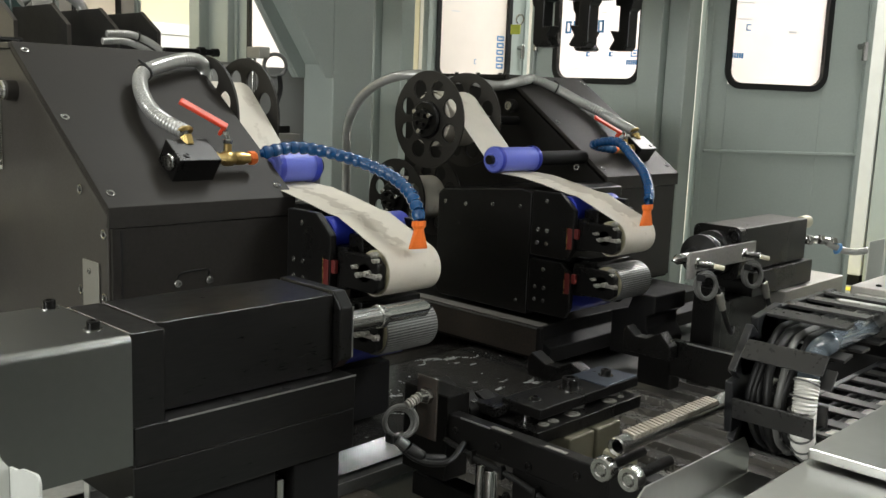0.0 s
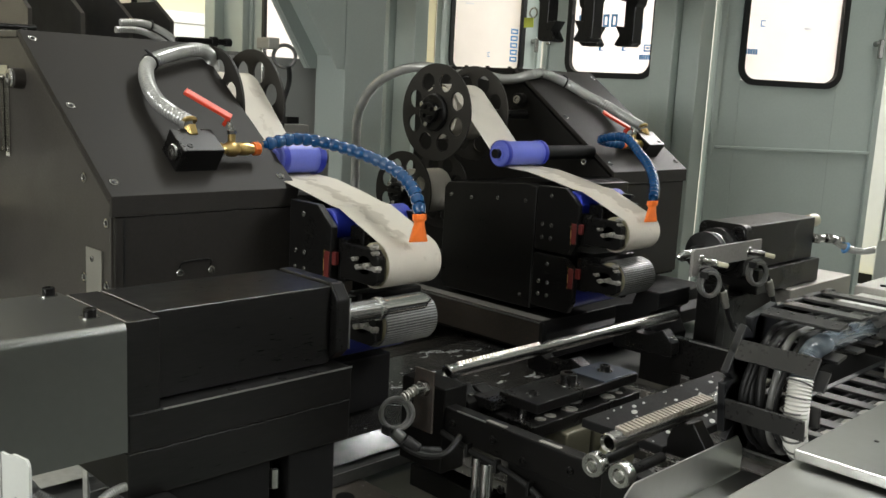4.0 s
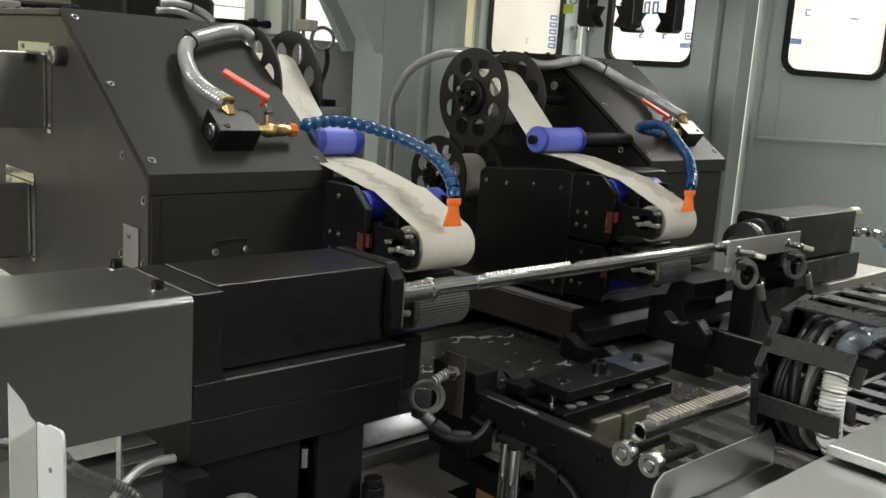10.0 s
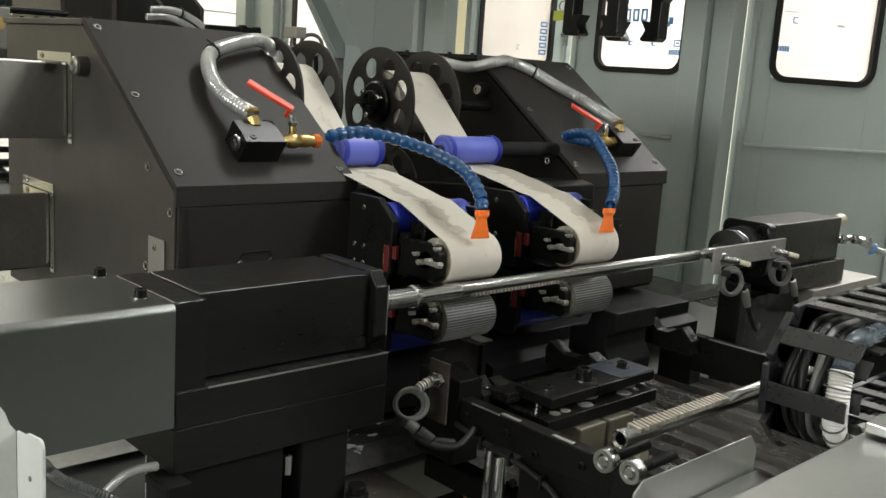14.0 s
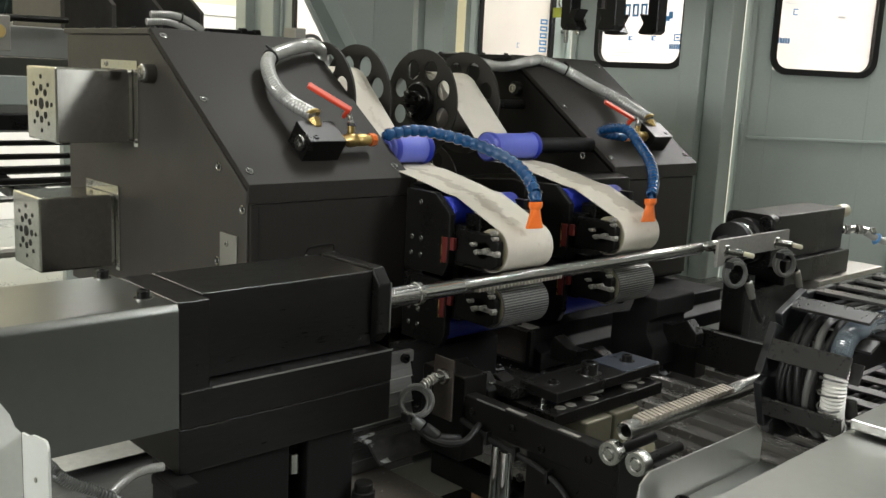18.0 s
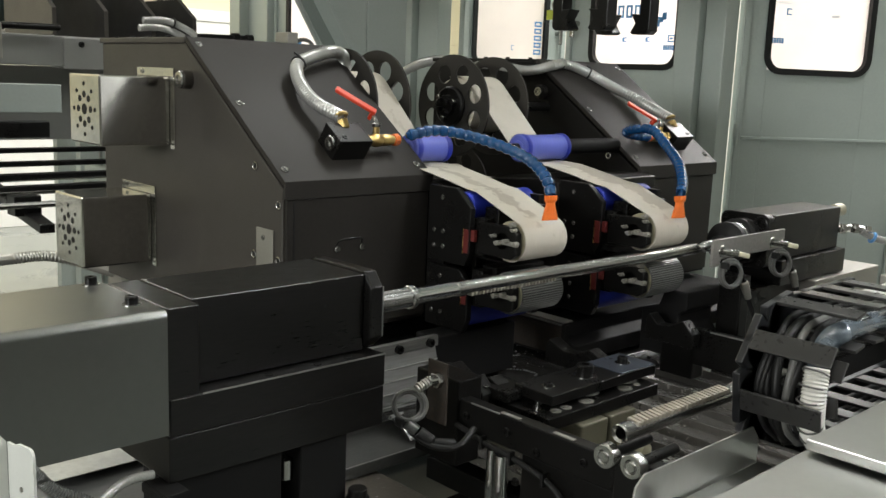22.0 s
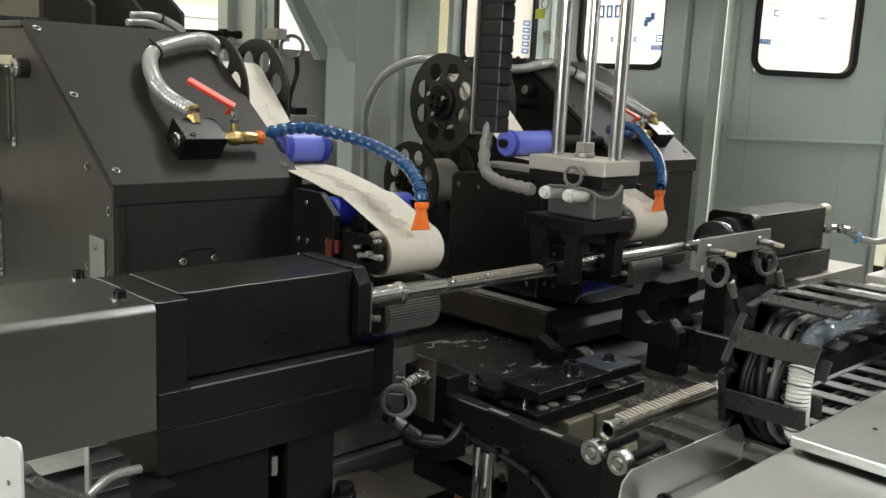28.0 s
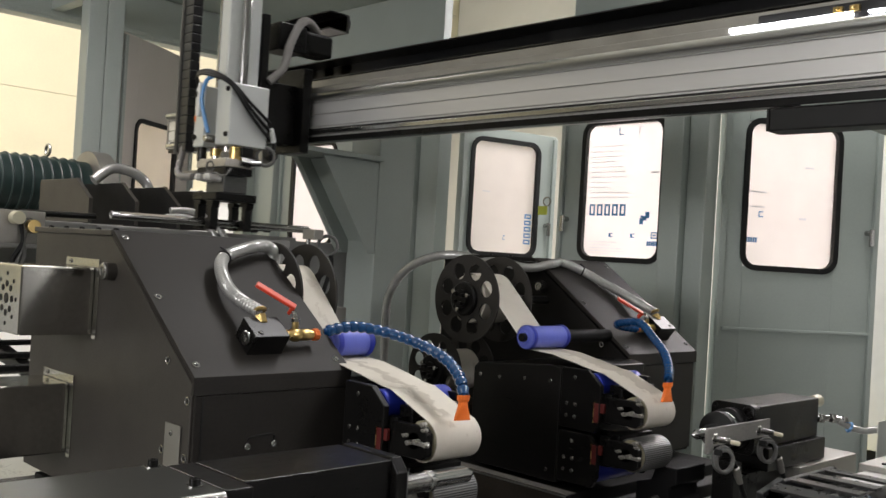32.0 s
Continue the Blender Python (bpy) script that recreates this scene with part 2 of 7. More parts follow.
def film_material():
    """Protective paper film on clear sheet: passes diffuse light from the hall behind."""
    m = bpy.data.materials.new("window_film")
    m.use_nodes = True
    nodes, links = m.node_tree.nodes, m.node_tree.links
    where, n, ramp = nodes.new("ShaderNodeTexCoord"), nodes.new("ShaderNodeTexNoise"), nodes.new("ShaderNodeMapRange")
    n.inputs["Scale"].default_value, n.inputs["Detail"].default_value = 5, 3
    links.new(where.outputs["Object"], n.inputs["Vector"])
    ramp.inputs["To Min"].default_value, ramp.inputs["To Max"].default_value = 0.86, 0.98
    links.new(n.outputs["Fac"], ramp.inputs["Value"])
    tone = nodes.new("ShaderNodeMix")
    tone.data_type, tone.blend_type = "RGBA", "MULTIPLY"
    tone.inputs["Factor"].default_value = 1
    tone.inputs["A"].default_value = (1.0, 0.955, 0.93, 1)
    links.new(ramp.outputs["Result"], tone.inputs["B"])
    thin, face, mix = nodes.new("ShaderNodeBsdfTranslucent"), nodes.new("ShaderNodeBsdfDiffuse"), nodes.new("ShaderNodeMixShader")
    links.new(tone.outputs["Result"], thin.inputs["Color"])
    links.new(tone.outputs["Result"], face.inputs["Color"])
    mix.inputs[0].default_value = 0.2
    links.new(thin.outputs[0], mix.inputs[1])
    links.new(face.outputs[0], mix.inputs[2])
    links.new(mix.outputs[0], nodes["Material Output"].inputs["Surface"])
    return m


FILM = film_material()


def stained_belt(mid, half=0.012, stop=0.0):
    """The linen belt with a damp wavering streak along it, out to x = stop."""
    m = BELT.copy()
    m.name = "damp_linen_belt"
    nodes, links = m.node_tree.nodes, m.node_tree.links
    bsdf = nodes["Principled BSDF"]
    plain = bsdf.inputs["Base Color"].links[0].from_socket
    where, split, noise = nodes.new("ShaderNodeTexCoord"), nodes.new("ShaderNodeSeparateXYZ"), nodes.new("ShaderNodeTexNoise")
    noise.inputs["Scale"].default_value, noise.inputs["Detail"].default_value = 26, 3
    links.new(where.outputs["Object"], split.inputs[0])
    links.new(where.outputs["Object"], noise.inputs["Vector"])

    def calc(kind, a, b, c=None):
        n = nodes.new("ShaderNodeMath")
        n.operation = kind
        for k, q in enumerate((a, b, c)):
            if q is None:
                continue
            if isinstance(q, (int, float)):
                n.inputs[k].default_value = q
            else:
                links.new(q, n.inputs[k])
        return n.outputs[0]
    waver = calc("MULTIPLY_ADD", noise.outputs["Fac"], 0.10, -0.05 + mid)
    off = calc("ABSOLUTE", calc("SUBTRACT", split.outputs["Y"], waver), 0)
    band = nodes.new("ShaderNodeMapRange")
    band.interpolation_type = "SMOOTHSTEP"
    band.inputs["From Min"].default_value, band.inputs["From Max"].default_value = half + 0.006, half - 0.004
    links.new(off, band.inputs["Value"])
    mix = nodes.new("ShaderNodeMix")
    mix.data_type = "RGBA"
    ends = nodes.new("ShaderNodeMapRange")
    ends.inputs["From Min"].default_value, ends.inputs["From Max"].default_value = stop + 0.012, stop
    links.new(split.outputs["X"], ends.inputs["Value"])
    links.new(calc("MULTIPLY", band.outputs["Result"], ends.outputs["Result"]), mix.inputs["Factor"])
    links.new(plain, mix.inputs["A"])
    mix.inputs["B"].default_value = (0.45, 0.41, 0.34, 1)
    links.new(mix.outputs["Result"], bsdf.inputs["Base Color"])
    return m


BELTDAMP = {1: (stained_belt(0.245, 0.012, 2.0), stained_belt(0.066, 0.012, 0.0)), -1: (stained_belt(-0.50, 0.032, 2.0), stained_belt(0.107, 0.032, 0.0))}


def glow(name, colour, strength):
    m = bpy.data.materials.new(name)
    m.use_nodes = True
    b = m.node_tree.nodes["Principled BSDF"]
    b.inputs["Emission Color"].default_value, b.inputs["Emission Strength"].default_value = (*colour, 1), strength
    return m


LED = glow("led_strip", (0.92, 0.97, 1.0), 14.0)

# ---- shape helpers ----
ORG = {}


def bx(x0, x1, y0, y1, z0, z1, b=0.002):
    bm = bmesh.new()
    m = Matrix.Translation(((x0 + x1) / 2, (y0 + y1) / 2, (z0 + z1) / 2)) @ Matrix.Diagonal((abs(x1 - x0), abs(y1 - y0), abs(z1 - z0), 1))
    bmesh.ops.create_cube(bm, size=1, matrix=m)
    if b:
        b = min(b, 0.3 * min(abs(x1 - x0), abs(y1 - y0), abs(z1 - z0)))
        bmesh.ops.bevel(bm, geom=bm.edges[:], offset=b, segments=2, affect="EDGES", profile=0.5)
    return bm


def prism(points, axis, a0, a1, b=0.002):
    """A polygon of (u, v) drawn out along an axis: 'y' takes (x, z), 'x' takes (y, z), 'z' takes (x, y)."""
    put = {"y": lambda u, v, a: (u, a, v), "x": lambda u, v, a: (a, u, v), "z": lambda u, v, a: (u, v, a)}[axis]
    bm = bmesh.new()
    low = [bm.verts.new(put(u, v, a0)) for u, v in points]
    high = [bm.verts.new(put(u, v, a1)) for u, v in points]
    bm.faces.new(low), bm.faces.new(high[::-1])
    for i in range(len(points)):
        j = (i + 1) % len(points)
        bm.faces.new((low[j], low[i], high[i], high[j]))
    bmesh.ops.recalc_face_normals(bm, faces=bm.faces[:])
    if b:
        bmesh.ops.bevel(bm, geom=bm.edges[:], offset=b, segments=2, affect="EDGES", profile=0.5)
    return bm


def frame_of(way):
    return Vector(way).normalized().to_track_quat("Z", "Y").to_matrix().to_4x4()


def lathe(profile, start, way, seg=24):
    """Turned body: (radius, height) pairs along way from start."""
    bm = bmesh.new()
    m = Matrix.Translation(start) @ frame_of(way)
    rings = []
    for r, h in profile:
        if r < 1e-6:
            rings.append([bm.verts.new(m @ Vector((0, 0, h)))])
        else:
            rings.append([bm.verts.new(m @ Vector((r * math.cos(2 * math.pi * k / seg), r * math.sin(2 * math.pi * k / seg), h))) for k in range(seg)])
    for a, c in zip(rings, rings[1:]):
        for k in range(seg):
            n = (k + 1) % seg
            if len(a) == 1 and len(c) == 1:
                continue
            if len(a) == 1:
                bm.faces.new((a[0], c[k], c[n]))
            elif len(c) == 1:
                bm.faces.new((a[k], a[n], c[0]))
            else:
                bm.faces.new((a[k], a[n], c[n], c[k]))
    bmesh.ops.recalc_face_normals(bm, faces=bm.faces[:])
    for f in bm.faces:
        f.smooth = True
    return bm


def cyl(p0, p1, r, seg=24, c=0.0015):
    p0, p1 = Vector(p0), Vector(p1)
    d = (p1 - p0).length
    c = min(c, r * 0.4, d * 0.4)
    return lathe([(0, 0), (r - c, 0), (r, c), (r, d - c), (r - c, d), (0, d)], p0, p1 - p0, seg)


def ring(centre, way, r, w, seg=32, side=8):
    """A torus."""
    m = Matrix.Translation(centre) @ frame_of(way)
    bm = bmesh.new()
    rows = [[bm.verts.new(m @ Vector(((r + w * math.cos(b)) * math.cos(a), (r + w * math.cos(b)) * math.sin(a), w * math.sin(b)))) for b in [2 * math.pi * j / side for j in range(side)]] for a in [2 * math.pi * i / seg for i in range(seg)]]
    for i in range(seg):
        for j in range(side):
            f = bm.faces.new((rows[i][j], rows[(i + 1) % seg][j], rows[(i + 1) % seg][(j + 1) % side], rows[i][(j + 1) % side]))
            f.smooth = True
    bmesh.ops.recalc_face_normals(bm, faces=bm.faces[:])
    return bm


def smooth_line(points, n=8):
    """A Catmull-Rom line through the points."""
    p = [Vector(q) for q in points]
    p = [2 * p[0] - p[1]] + p + [2 * p[-1] - p[-2]]
    out = []
    for a, b, c, d in zip(p, p[1:], p[2:], p[3:]):
        for k in range(n):
            t = k / n
            out.append(0.5 * (2 * b + (c - a) * t + (2 * a - 5 * b + 4 * c - d) * t * t + (3 * b - a - 3 * c + d) * t ** 3))
    return out + [p[-2]]


def tube(points, r, seg=10, n=8, ribs=0.0):
    """A round hose along a smooth line; ribs: depth of its corrugation."""
    line = smooth_line(points, n)
    bm = bmesh.new()
    rows, up = [], None
    for i, p in enumerate(line):
        way = (line[min(i + 1, len(line) - 1)] - line[max(i - 1, 0)]).normalized()
        if up is None:
            up = way.orthogonal().normalized()
        up = (up - way * up.dot(way)).normalized()
        side = way.cross(up)
        w = r + (ribs if i % 2 else 0)
        rows.append([bm.verts.new(p + w * (math.cos(2 * math.pi * k / seg) * up + math.sin(2 * math.pi * k / seg) * side)) for k in range(seg)])
    for a, c in zip(rows, rows[1:]):
        for k in range(seg):
            f = bm.faces.new((a[k], a[(k + 1) % seg], c[(k + 1) % seg], c[k]))
            f.smooth = True
    bm.faces.new(rows[0]), bm.faces.new(rows[-1])
    bmesh.ops.recalc_face_normals(bm, faces=bm.faces[:])
    return bm


def ribbon(path, y0, y1, thick):
    """A thin band of some thickness whose (x, z) path runs along, between y0 and y1."""
    bm = bmesh.new()
    rows = []
    for i, (x, z) in enumerate(path):
        a, c = path[max(i - 1, 0)], path[min(i + 1, len(path) - 1)]
        d = Vector((c[0] - a[0], c[1] - a[1])).normalized()
        nx, nz = -d.y * thick, d.x * thick
        rows.append([bm.verts.new(v) for v in ((x, y0, z), (x, y1, z), (x + nx, y1, z + nz), (x + nx, y0, z + nz))])
    for a, c in zip(rows, rows[1:]):
        for k in range(4):
            f = bm.faces.new((a[k], a[(k + 1) % 4], c[(k + 1) % 4], c[k]))
            f.smooth = k in (0, 2)
    bm.faces.new(rows[0]), bm.faces.new(rows[-1])
    bmesh.ops.recalc_face_normals(bm, faces=bm.faces[:])
    return bm


def join(*bms):
    out = bms[0]
    for b in bms[1:]:
        data = bpy.data.meshes.new("t")
        b.to_mesh(data)
        out.from_mesh(data)
        bpy.data.meshes.remove(data)
        b.free()
    return out


def crease(bm):
    """Keep corners crisp between smooth faces."""
    bm.normal_update()
    for e in bm.edges:
        if len(e.link_faces) == 2 and e.calc_face_angle(0) > 0.6:
            e.smooth = False
    return bm


def moved(bm, m):
    bm.transform(m)
    return bm


def thing(name, at, label, category, group="", kind=""):
    ob = new(name)
    ob.empty_display_size = 0.05
    ob.location = at
    ORG[ob] = Vector(at)
    return tagged(ob, label, category, group, kind)


def part(name, bm, mat, parent=None, label="", origin=None):
    """One mesh object, given in world coordinates, under a thing or a part."""
    base = ORG[parent] if parent is not None else Vector((0, 0, 0))
    at = Vector(origin) if origin is not None else base
    bm.transform(Matrix.Translation(-at))
    data = bpy.data.meshes.new(name)
    crease(bm).to_mesh(data)
    bm.free()
    data.materials.append(mat)
    ob = new(name, data)
    ORG[ob] = at
    if parent is not None:
        ob.parent = parent
    ob.location = at - base
    if label:
        ob["label"] = label
    return ob


def solo(name, bm, mat, at, label, category, group="", kind=""):
    """A thing that is one mesh, with its origin at its base."""
    return tagged(part(name, bm, mat, None, "", at), label, category, group, kind)


SHARED = {}


def repeat(name, key, make, mat, parent, at, way=(0, 0, 1), spin=0.0):
    """A part on shared mesh data, made once round the origin with its axis on z."""
    if key not in SHARED:
        bm = make()
        data = bpy.data.meshes.new(name)
        crease(bm).to_mesh(data)
        bm.free()
        data.materials.append(mat)
        SHARED[key] = data
    ob = new(name, SHARED[key])
    base = ORG[parent]
    ob.parent = parent
    ob.matrix_basis = Matrix.Translation(Vector(at) - base) @ frame_of(way) @ Matrix.Rotation(spin, 4, "Z")
    ORG[ob] = Vector(at)
    return ob


def cap_mesh(r, h):
    """Socket head: a rim with a six-sided recess."""
    bm = lathe([(r, 0), (r, h - r * 0.15), (r * 0.88, h), (r * 0.55, h)], (0, 0, 0), (0, 0, 1), 18)
    bm2 = lathe([(r * 0.55, h), (r * 0.5, h * 0.35), (0, h * 0.35)], (0, 0, 0), (0, 0, 1), 6)
    return join(bm, bm2)


def screw(parent, at, way, r=0.0065, h=0.006, mat=None, name="screw"):
    mat = mat or STEEL
    return repeat(name, ("cap", r, h, mat.name), lambda: cap_mesh(r, h), mat, parent, at, way)


def washer_screw(parent, at, way, r=0.009):
    """A countersunk socket screw in a bright rim."""
    ob = repeat("screw", ("rim", r), lambda: lathe([(r, 0), (r, 0.0014), (r * 0.8, 0.0022), (r * 0.62, 0.0012), (r * 0.5, 0.0008), (0, 0.0008)], (0, 0, 0), (0, 0, 1), 20), STEEL, parent, at, way)
    if parent in HEADS:
        repeat("socket", ("socket", r), lambda: lathe([(0, 0.0013), (r * 0.52, 0.0013), (r * 0.52, 0.0009)], (0, 0, 0), (0, 0, 1), 6), RUBBER, ob, at, way).matrix_basis = Matrix.Translation((0, 0, 0))
    return ob


HEADS = set()

# ---- the hall and the enclosure ----
tagged(part("floor", bx(-14, 8, -8, 14, -0.1, 0, 0), FLOORMAT), "pale grey-green painted factory floor", "floor", kind="structure")
line = tagged(part("floor_line", bx(-6.0, 6.0, 8.25, 8.4, 0.0, 0.006, 0), YELLOW), "yellow painted lane line on the factory floor", "floor marking", kind="structure")


def hall_wall():
    wall = thing("wall_hall", (-9.2, 3, 0), "cream corrugated factory wall with panel seams and a white door", "wall", kind="structure")
    part("wall_core", bx(-9.4, -9.23, -8, 9.2, 0, 6, 0), CREAM, wall)
    for k in range(6):
        part("wall_panel", bx(-9.23, -9.2, -7.99, 8.99, 1.0 * k + 0.002, 1.0 * k + 0.998, 0.003), WHITEPAINT if k < 1 else CREAM, wall)
    part("door_frame", join(bx(-9.2, -9.15, 4.55, 4.68, 0, 2.06), bx(-9.2, -9.15, 5.6, 5.73, 0, 2.06), bx(-9.2, -9.15, 4.55, 5.73, 2.062, 2.18)), WHITEPAINT, wall, "white door frame")
    part("door_leaf", bx(-9.2, -9.17, 4.682, 5.598, 0, 2.058), WHITEPAINT, wall, "white hall door")


hall_wall()
tagged(part("wall_hall_east", bx(8.0, 8.2, -8, 9.2, 0, 6, 0), GREYHALL), "grey painted factory wall", "wall", kind="structure")
tagged(part("wall_hall_south", bx(-9.4, 8, -8.2, -8.0, 0, 6, 0), GREYHALL), "grey painted factory wall behind the machine", "wall", kind="structure")
tagged(part("ceiling_hall", bx(-9.6, 8.3, -8.3, 9.3, 6.002, 6.1, 0), WHITEPAINT), "white factory hall ceiling", "ceiling", kind="structure")
tagged(part("wall_hall_back", bx(-9.2, 8, 9.0, 9.2, 0, 6, 0), WHITEPAINT), "white painted far factory wall", "wall", kind="structure")

WY = 3.97
north = thing("wall_north", (-3, WY, 0), "grey-green painted sheet steel machine enclosure wall", "wall", kind="structure")
for x0, x1, d in ((-4.50, -4.34, 0.10), (-4.335, -4.16, 0.05), (-2.47, -2.36, 0.10), (-2.357, -2.25, 0.05), (-6.25, -5.95, 0.09)):
    part("post", bx(x0, x1, WY - d, WY + 0.06, 0, 2.47, 0.006), PAINT, north)
part("header", bx(-6.3, 0.9, WY - 0.05, WY + 0.08, 2.472, 3.0, 0.006), PAINT, north)
part("sill_panel", bx(-6.3, -4.505, WY - 0.02, WY + 0.05, 0, 1.50, 0.004), PAINT, north)
for x0, x1 in ((-6.3, -4.22), (-3.16, 0.9)):
    part("upper_panel", bx(x0, x1, WY - 0.01, WY + 0.06, 3.002, 3.357, 0.004), PAINT, north)
for z0, z1 in ((2.56, 2.62), (2.80, 2.86)):
    part("fold", bx(-6.3, 0.9, WY - 0.075, WY - 0.052, z0, z1, 0.006), PAINT, north)


def rounded(u0, u1, v0, v1, r, n=6):
    out = []
    for cu, cv, a in ((u1 - r, v1 - r, 0), (u0 + r, v1 - r, 90), (u0 + r, v0 + r, 180), (u1 - r, v0 + r, 270)):
        for k in range(n + 1):
            q = radians(a + 90 * k / n)
            out.append((cu + r * math.cos(q), cv + r * math.sin(q)))
    return out


def door(name, m, u0, u1, label, prints=(), bar=True, latch=1, zt=2.465, coat=None):
    """A door leaf with a seal-framed window: u runs along the leaf from the window's middle, z up, thickness in v."""
    at = m.translation
    leaf = thing(name, (0, 0, 0), label, "door", kind="structure")
    w, z0, z1 = 0.255, 1.652, 2.386
    part("leaf", join(bx(u0, -w, -0.02, 0.02, 0.12, zt, 0.003), bx(w, u1, -0.02, 0.02, 0.12, zt, 0.003), bx(-w, w, -0.02, 0.02, 0.12, z0, 0), bx(-w, w, -0.02, 0.02, z1, zt, 0)), coat or PAINT, leaf)
    if bar:
        part("crossbar", bx(u0 + 0.032, u1 - 0.032, -0.040, -0.0205, 1.328, 1.342, 0.003), PAINT, leaf)
    part("edge_fold", join(bx(u0, u0 + 0.03, -0.04, -0.0205, 0.14, zt - 0.02, 0.003), bx(u1 - 0.03, u1, -0.04, -0.0205, 0.14, zt - 0.02, 0.003)), PAINT, leaf)
    outer, inner = rounded(-w - 0.02, w + 0.02, z0 - 0.02, z1 + 0.02, 0.085), rounded(-w + 0.008, w - 0.008, z0 + 0.008, z1 - 0.008, 0.06)
    bm = bmesh.new()
    rows = [[bm.verts.new((u, v, z)) for u, z in loop] for loop, v in ((outer, -0.021), (outer, -0.032), (inner, -0.032), (inner, -0.004))]
    for a, c in zip(rows, rows[1:]):
        for k in range(len(a)):
            bm.faces.new((a[k], a[(k + 1) % len(a)], c[(k + 1) % len(a)], c[k]))
    bmesh.ops.recalc_face_normals(bm, faces=bm.faces[:])
    part("window_seal", bm, RUBBER, leaf, "black rubber window seal")
    pane = part("window_pane", bx(-w, w, 0.0, 0.003, z0, z1, 0), FILM, leaf, "clear pane covered with white printed protective film")
    for ua, ub, za, zb, mat in prints:
        part("print", bx(ua, ub, -0.002, -0.0005, za, zb, 0), mat, pane)
    side = u1 - 0.06 if latch > 0 else u0 + 0.06
    if latch:
        part("latch", join(cyl((side, -0.021, 1.86), (side, -0.06, 1.86), 0.014), bx(side - 0.012, side + 0.012, -0.075, -0.058, 1.79, 1.88, 0.004)), STEEL, leaf, "steel quarter-turn latch")
    for z in (0.6, 1.3, 2.0):
        h = u0 if latch > 0 else u1
        part("hinge", cyl((h, -0.045, z), (h, -0.045, z + 0.1), 0.011), PAINT, leaf)
    leaf.matrix_world = m
    return leaf


def strokes(u, z, s, mat, n, up=False):
    """A row of plain outlined blocks in place of a printed name."""
    out = []
    for k in range(n):
        a, b = (u, z + k * s * 0.82) if up else (u + k * s * 0.82, z)
        w, h = (s, s * 0.6) if up else (s * 0.6, s)
        t = s * 0.17
        out += [(a, a + t, b, b + h, mat), (a + t, a + w, b, b + t, mat), (a + t, a + w, b + h - t, b + h, mat)]  # closed blocks, no letters
        out.append((a + w - t, a + w, b + t, b + h - t, mat))
    return out


def small_print(u, z, n, step, seed):
    rnd = random.Random(seed)
    return [(u, u + 0.12 + 0.14 * rnd.random(), z + step * k, z + step * k + 0.003, INKPALE) for k in range(n)]


P1 = strokes(0.185, 1.725, 0.052, INK, 5, True) + [(-0.16, -0.1, 2.05, 2.058, INKPALE), (0.02, 0.035, 1.745, 1.748, INK), (0.02, 0.035, 1.77, 1.773, INK), (0.02, 0.023, 1.745, 1.773, INK)]
P2 = strokes(-0.222, 1.884, 0.062, INK, 5) + [(0.112, 0.135, 1.84, 1.872, INK), (0.13, 0.155, 1.86, 1.885, INK), (0.148, 0.172, 1.872, 1.905, INK), (0.118, 0.134, 1.874, 1.886, INK)]
P2 += [(u, u + 0.012, 1.768, 1.79, INK) for u in (-0.082, 0.058)] + [(u + 0.012, u + 0.026, 1.768, 1.773, INK) for u in (-0.082, 0.058)] + [(u + 0.012, u + 0.026, 1.785, 1.79, INK) for u in (-0.082, 0.058)]
P2 += [(0.188, 0.23, 1.766, 1.772, INK), (0.188, 0.23, 1.794, 1.80, INK), (0.188, 0.194, 1.772, 1.794, INK), (0.224, 0.23, 1.772, 1.794, INK), (0.2, 0.218, 1.779, 1.787, INK)]
P2 += [(0.165 + 0.013 * k, 0.175 + 0.013 * k, 1.728, 1.752, INK) for k in range(6)] + small_print(-0.22, 1.675, 5, 0.016, 1) + small_print(-0.22, 1.98, 11, 0.028, 2)
P2 += [(-0.05, -0.045, 2.32, 2.36, INK), (-0.045, -0.02, 2.32, 2.325, INK), (0.08, 0.085, 2.32, 2.36, INKPALE), (0.085, 0.11, 2.355, 2.36, INKPALE), (0.17, 0.22, 2.11, 2.118, INKPALE)]
P3 = [(-0.235 + 0.013 * k, -0.225 + 0.013 * k, 1.775, 1.80, INK) for k in range(5)] + [(-0.17, -0.165, 1.905, 1.935, INK), (-0.165, -0.145, 1.93, 1.935, INK), (-0.165, -0.145, 1.905, 1.91, INK), (-0.22, -0.14, 1.955, 1.96, INKPALE), (-0.23, -0.13, 2.03, 2.036, INKPALE), (0.06, 0.10, 1.905, 1.915, INKPALE), (0.08, 0.13, 2.17, 2.178, INKPALE)]
door("door_1", pose(-4.001, 4.374, 0, 0, 0, 75.7), -0.345, 0.40, "open grey-green enclosure door with a film-covered window", P1)
door("door_2", pose(-2.765, 3.967, 0, 0, 0, -1.6), -0.42, 0.288, "closed grey-green enclosure door with a film-covered window", P2, latch=-1)
door("door_3", pose(-2.045, 4.396, 0, 0, 0, 57.4), -0.394, 0.50, "ajar grey-green enclosure door with window and crossbar", P3)
door("door_4", pose(-4.70, WY, 0, 0, 0, 0), -0.34, 0.195, "grey-green enclosure door with a film-covered window behind the gantry column", ((-0.2, -0.12, 1.75, 1.78, INK),), latch=0)
door("door_5", pose(-5.52, WY, 0, 0, 0, 0), -0.42, 0.47, "grey-green enclosure door with a film-covered window near the corner", ((-0.2, -0.12, 1.75, 1.78, INK),), latch=0)
tag = thing("lockout_tag", (-3.27, WY - 0.06, 1.92), "yellow-green tag hanging at the door latch", "tag")
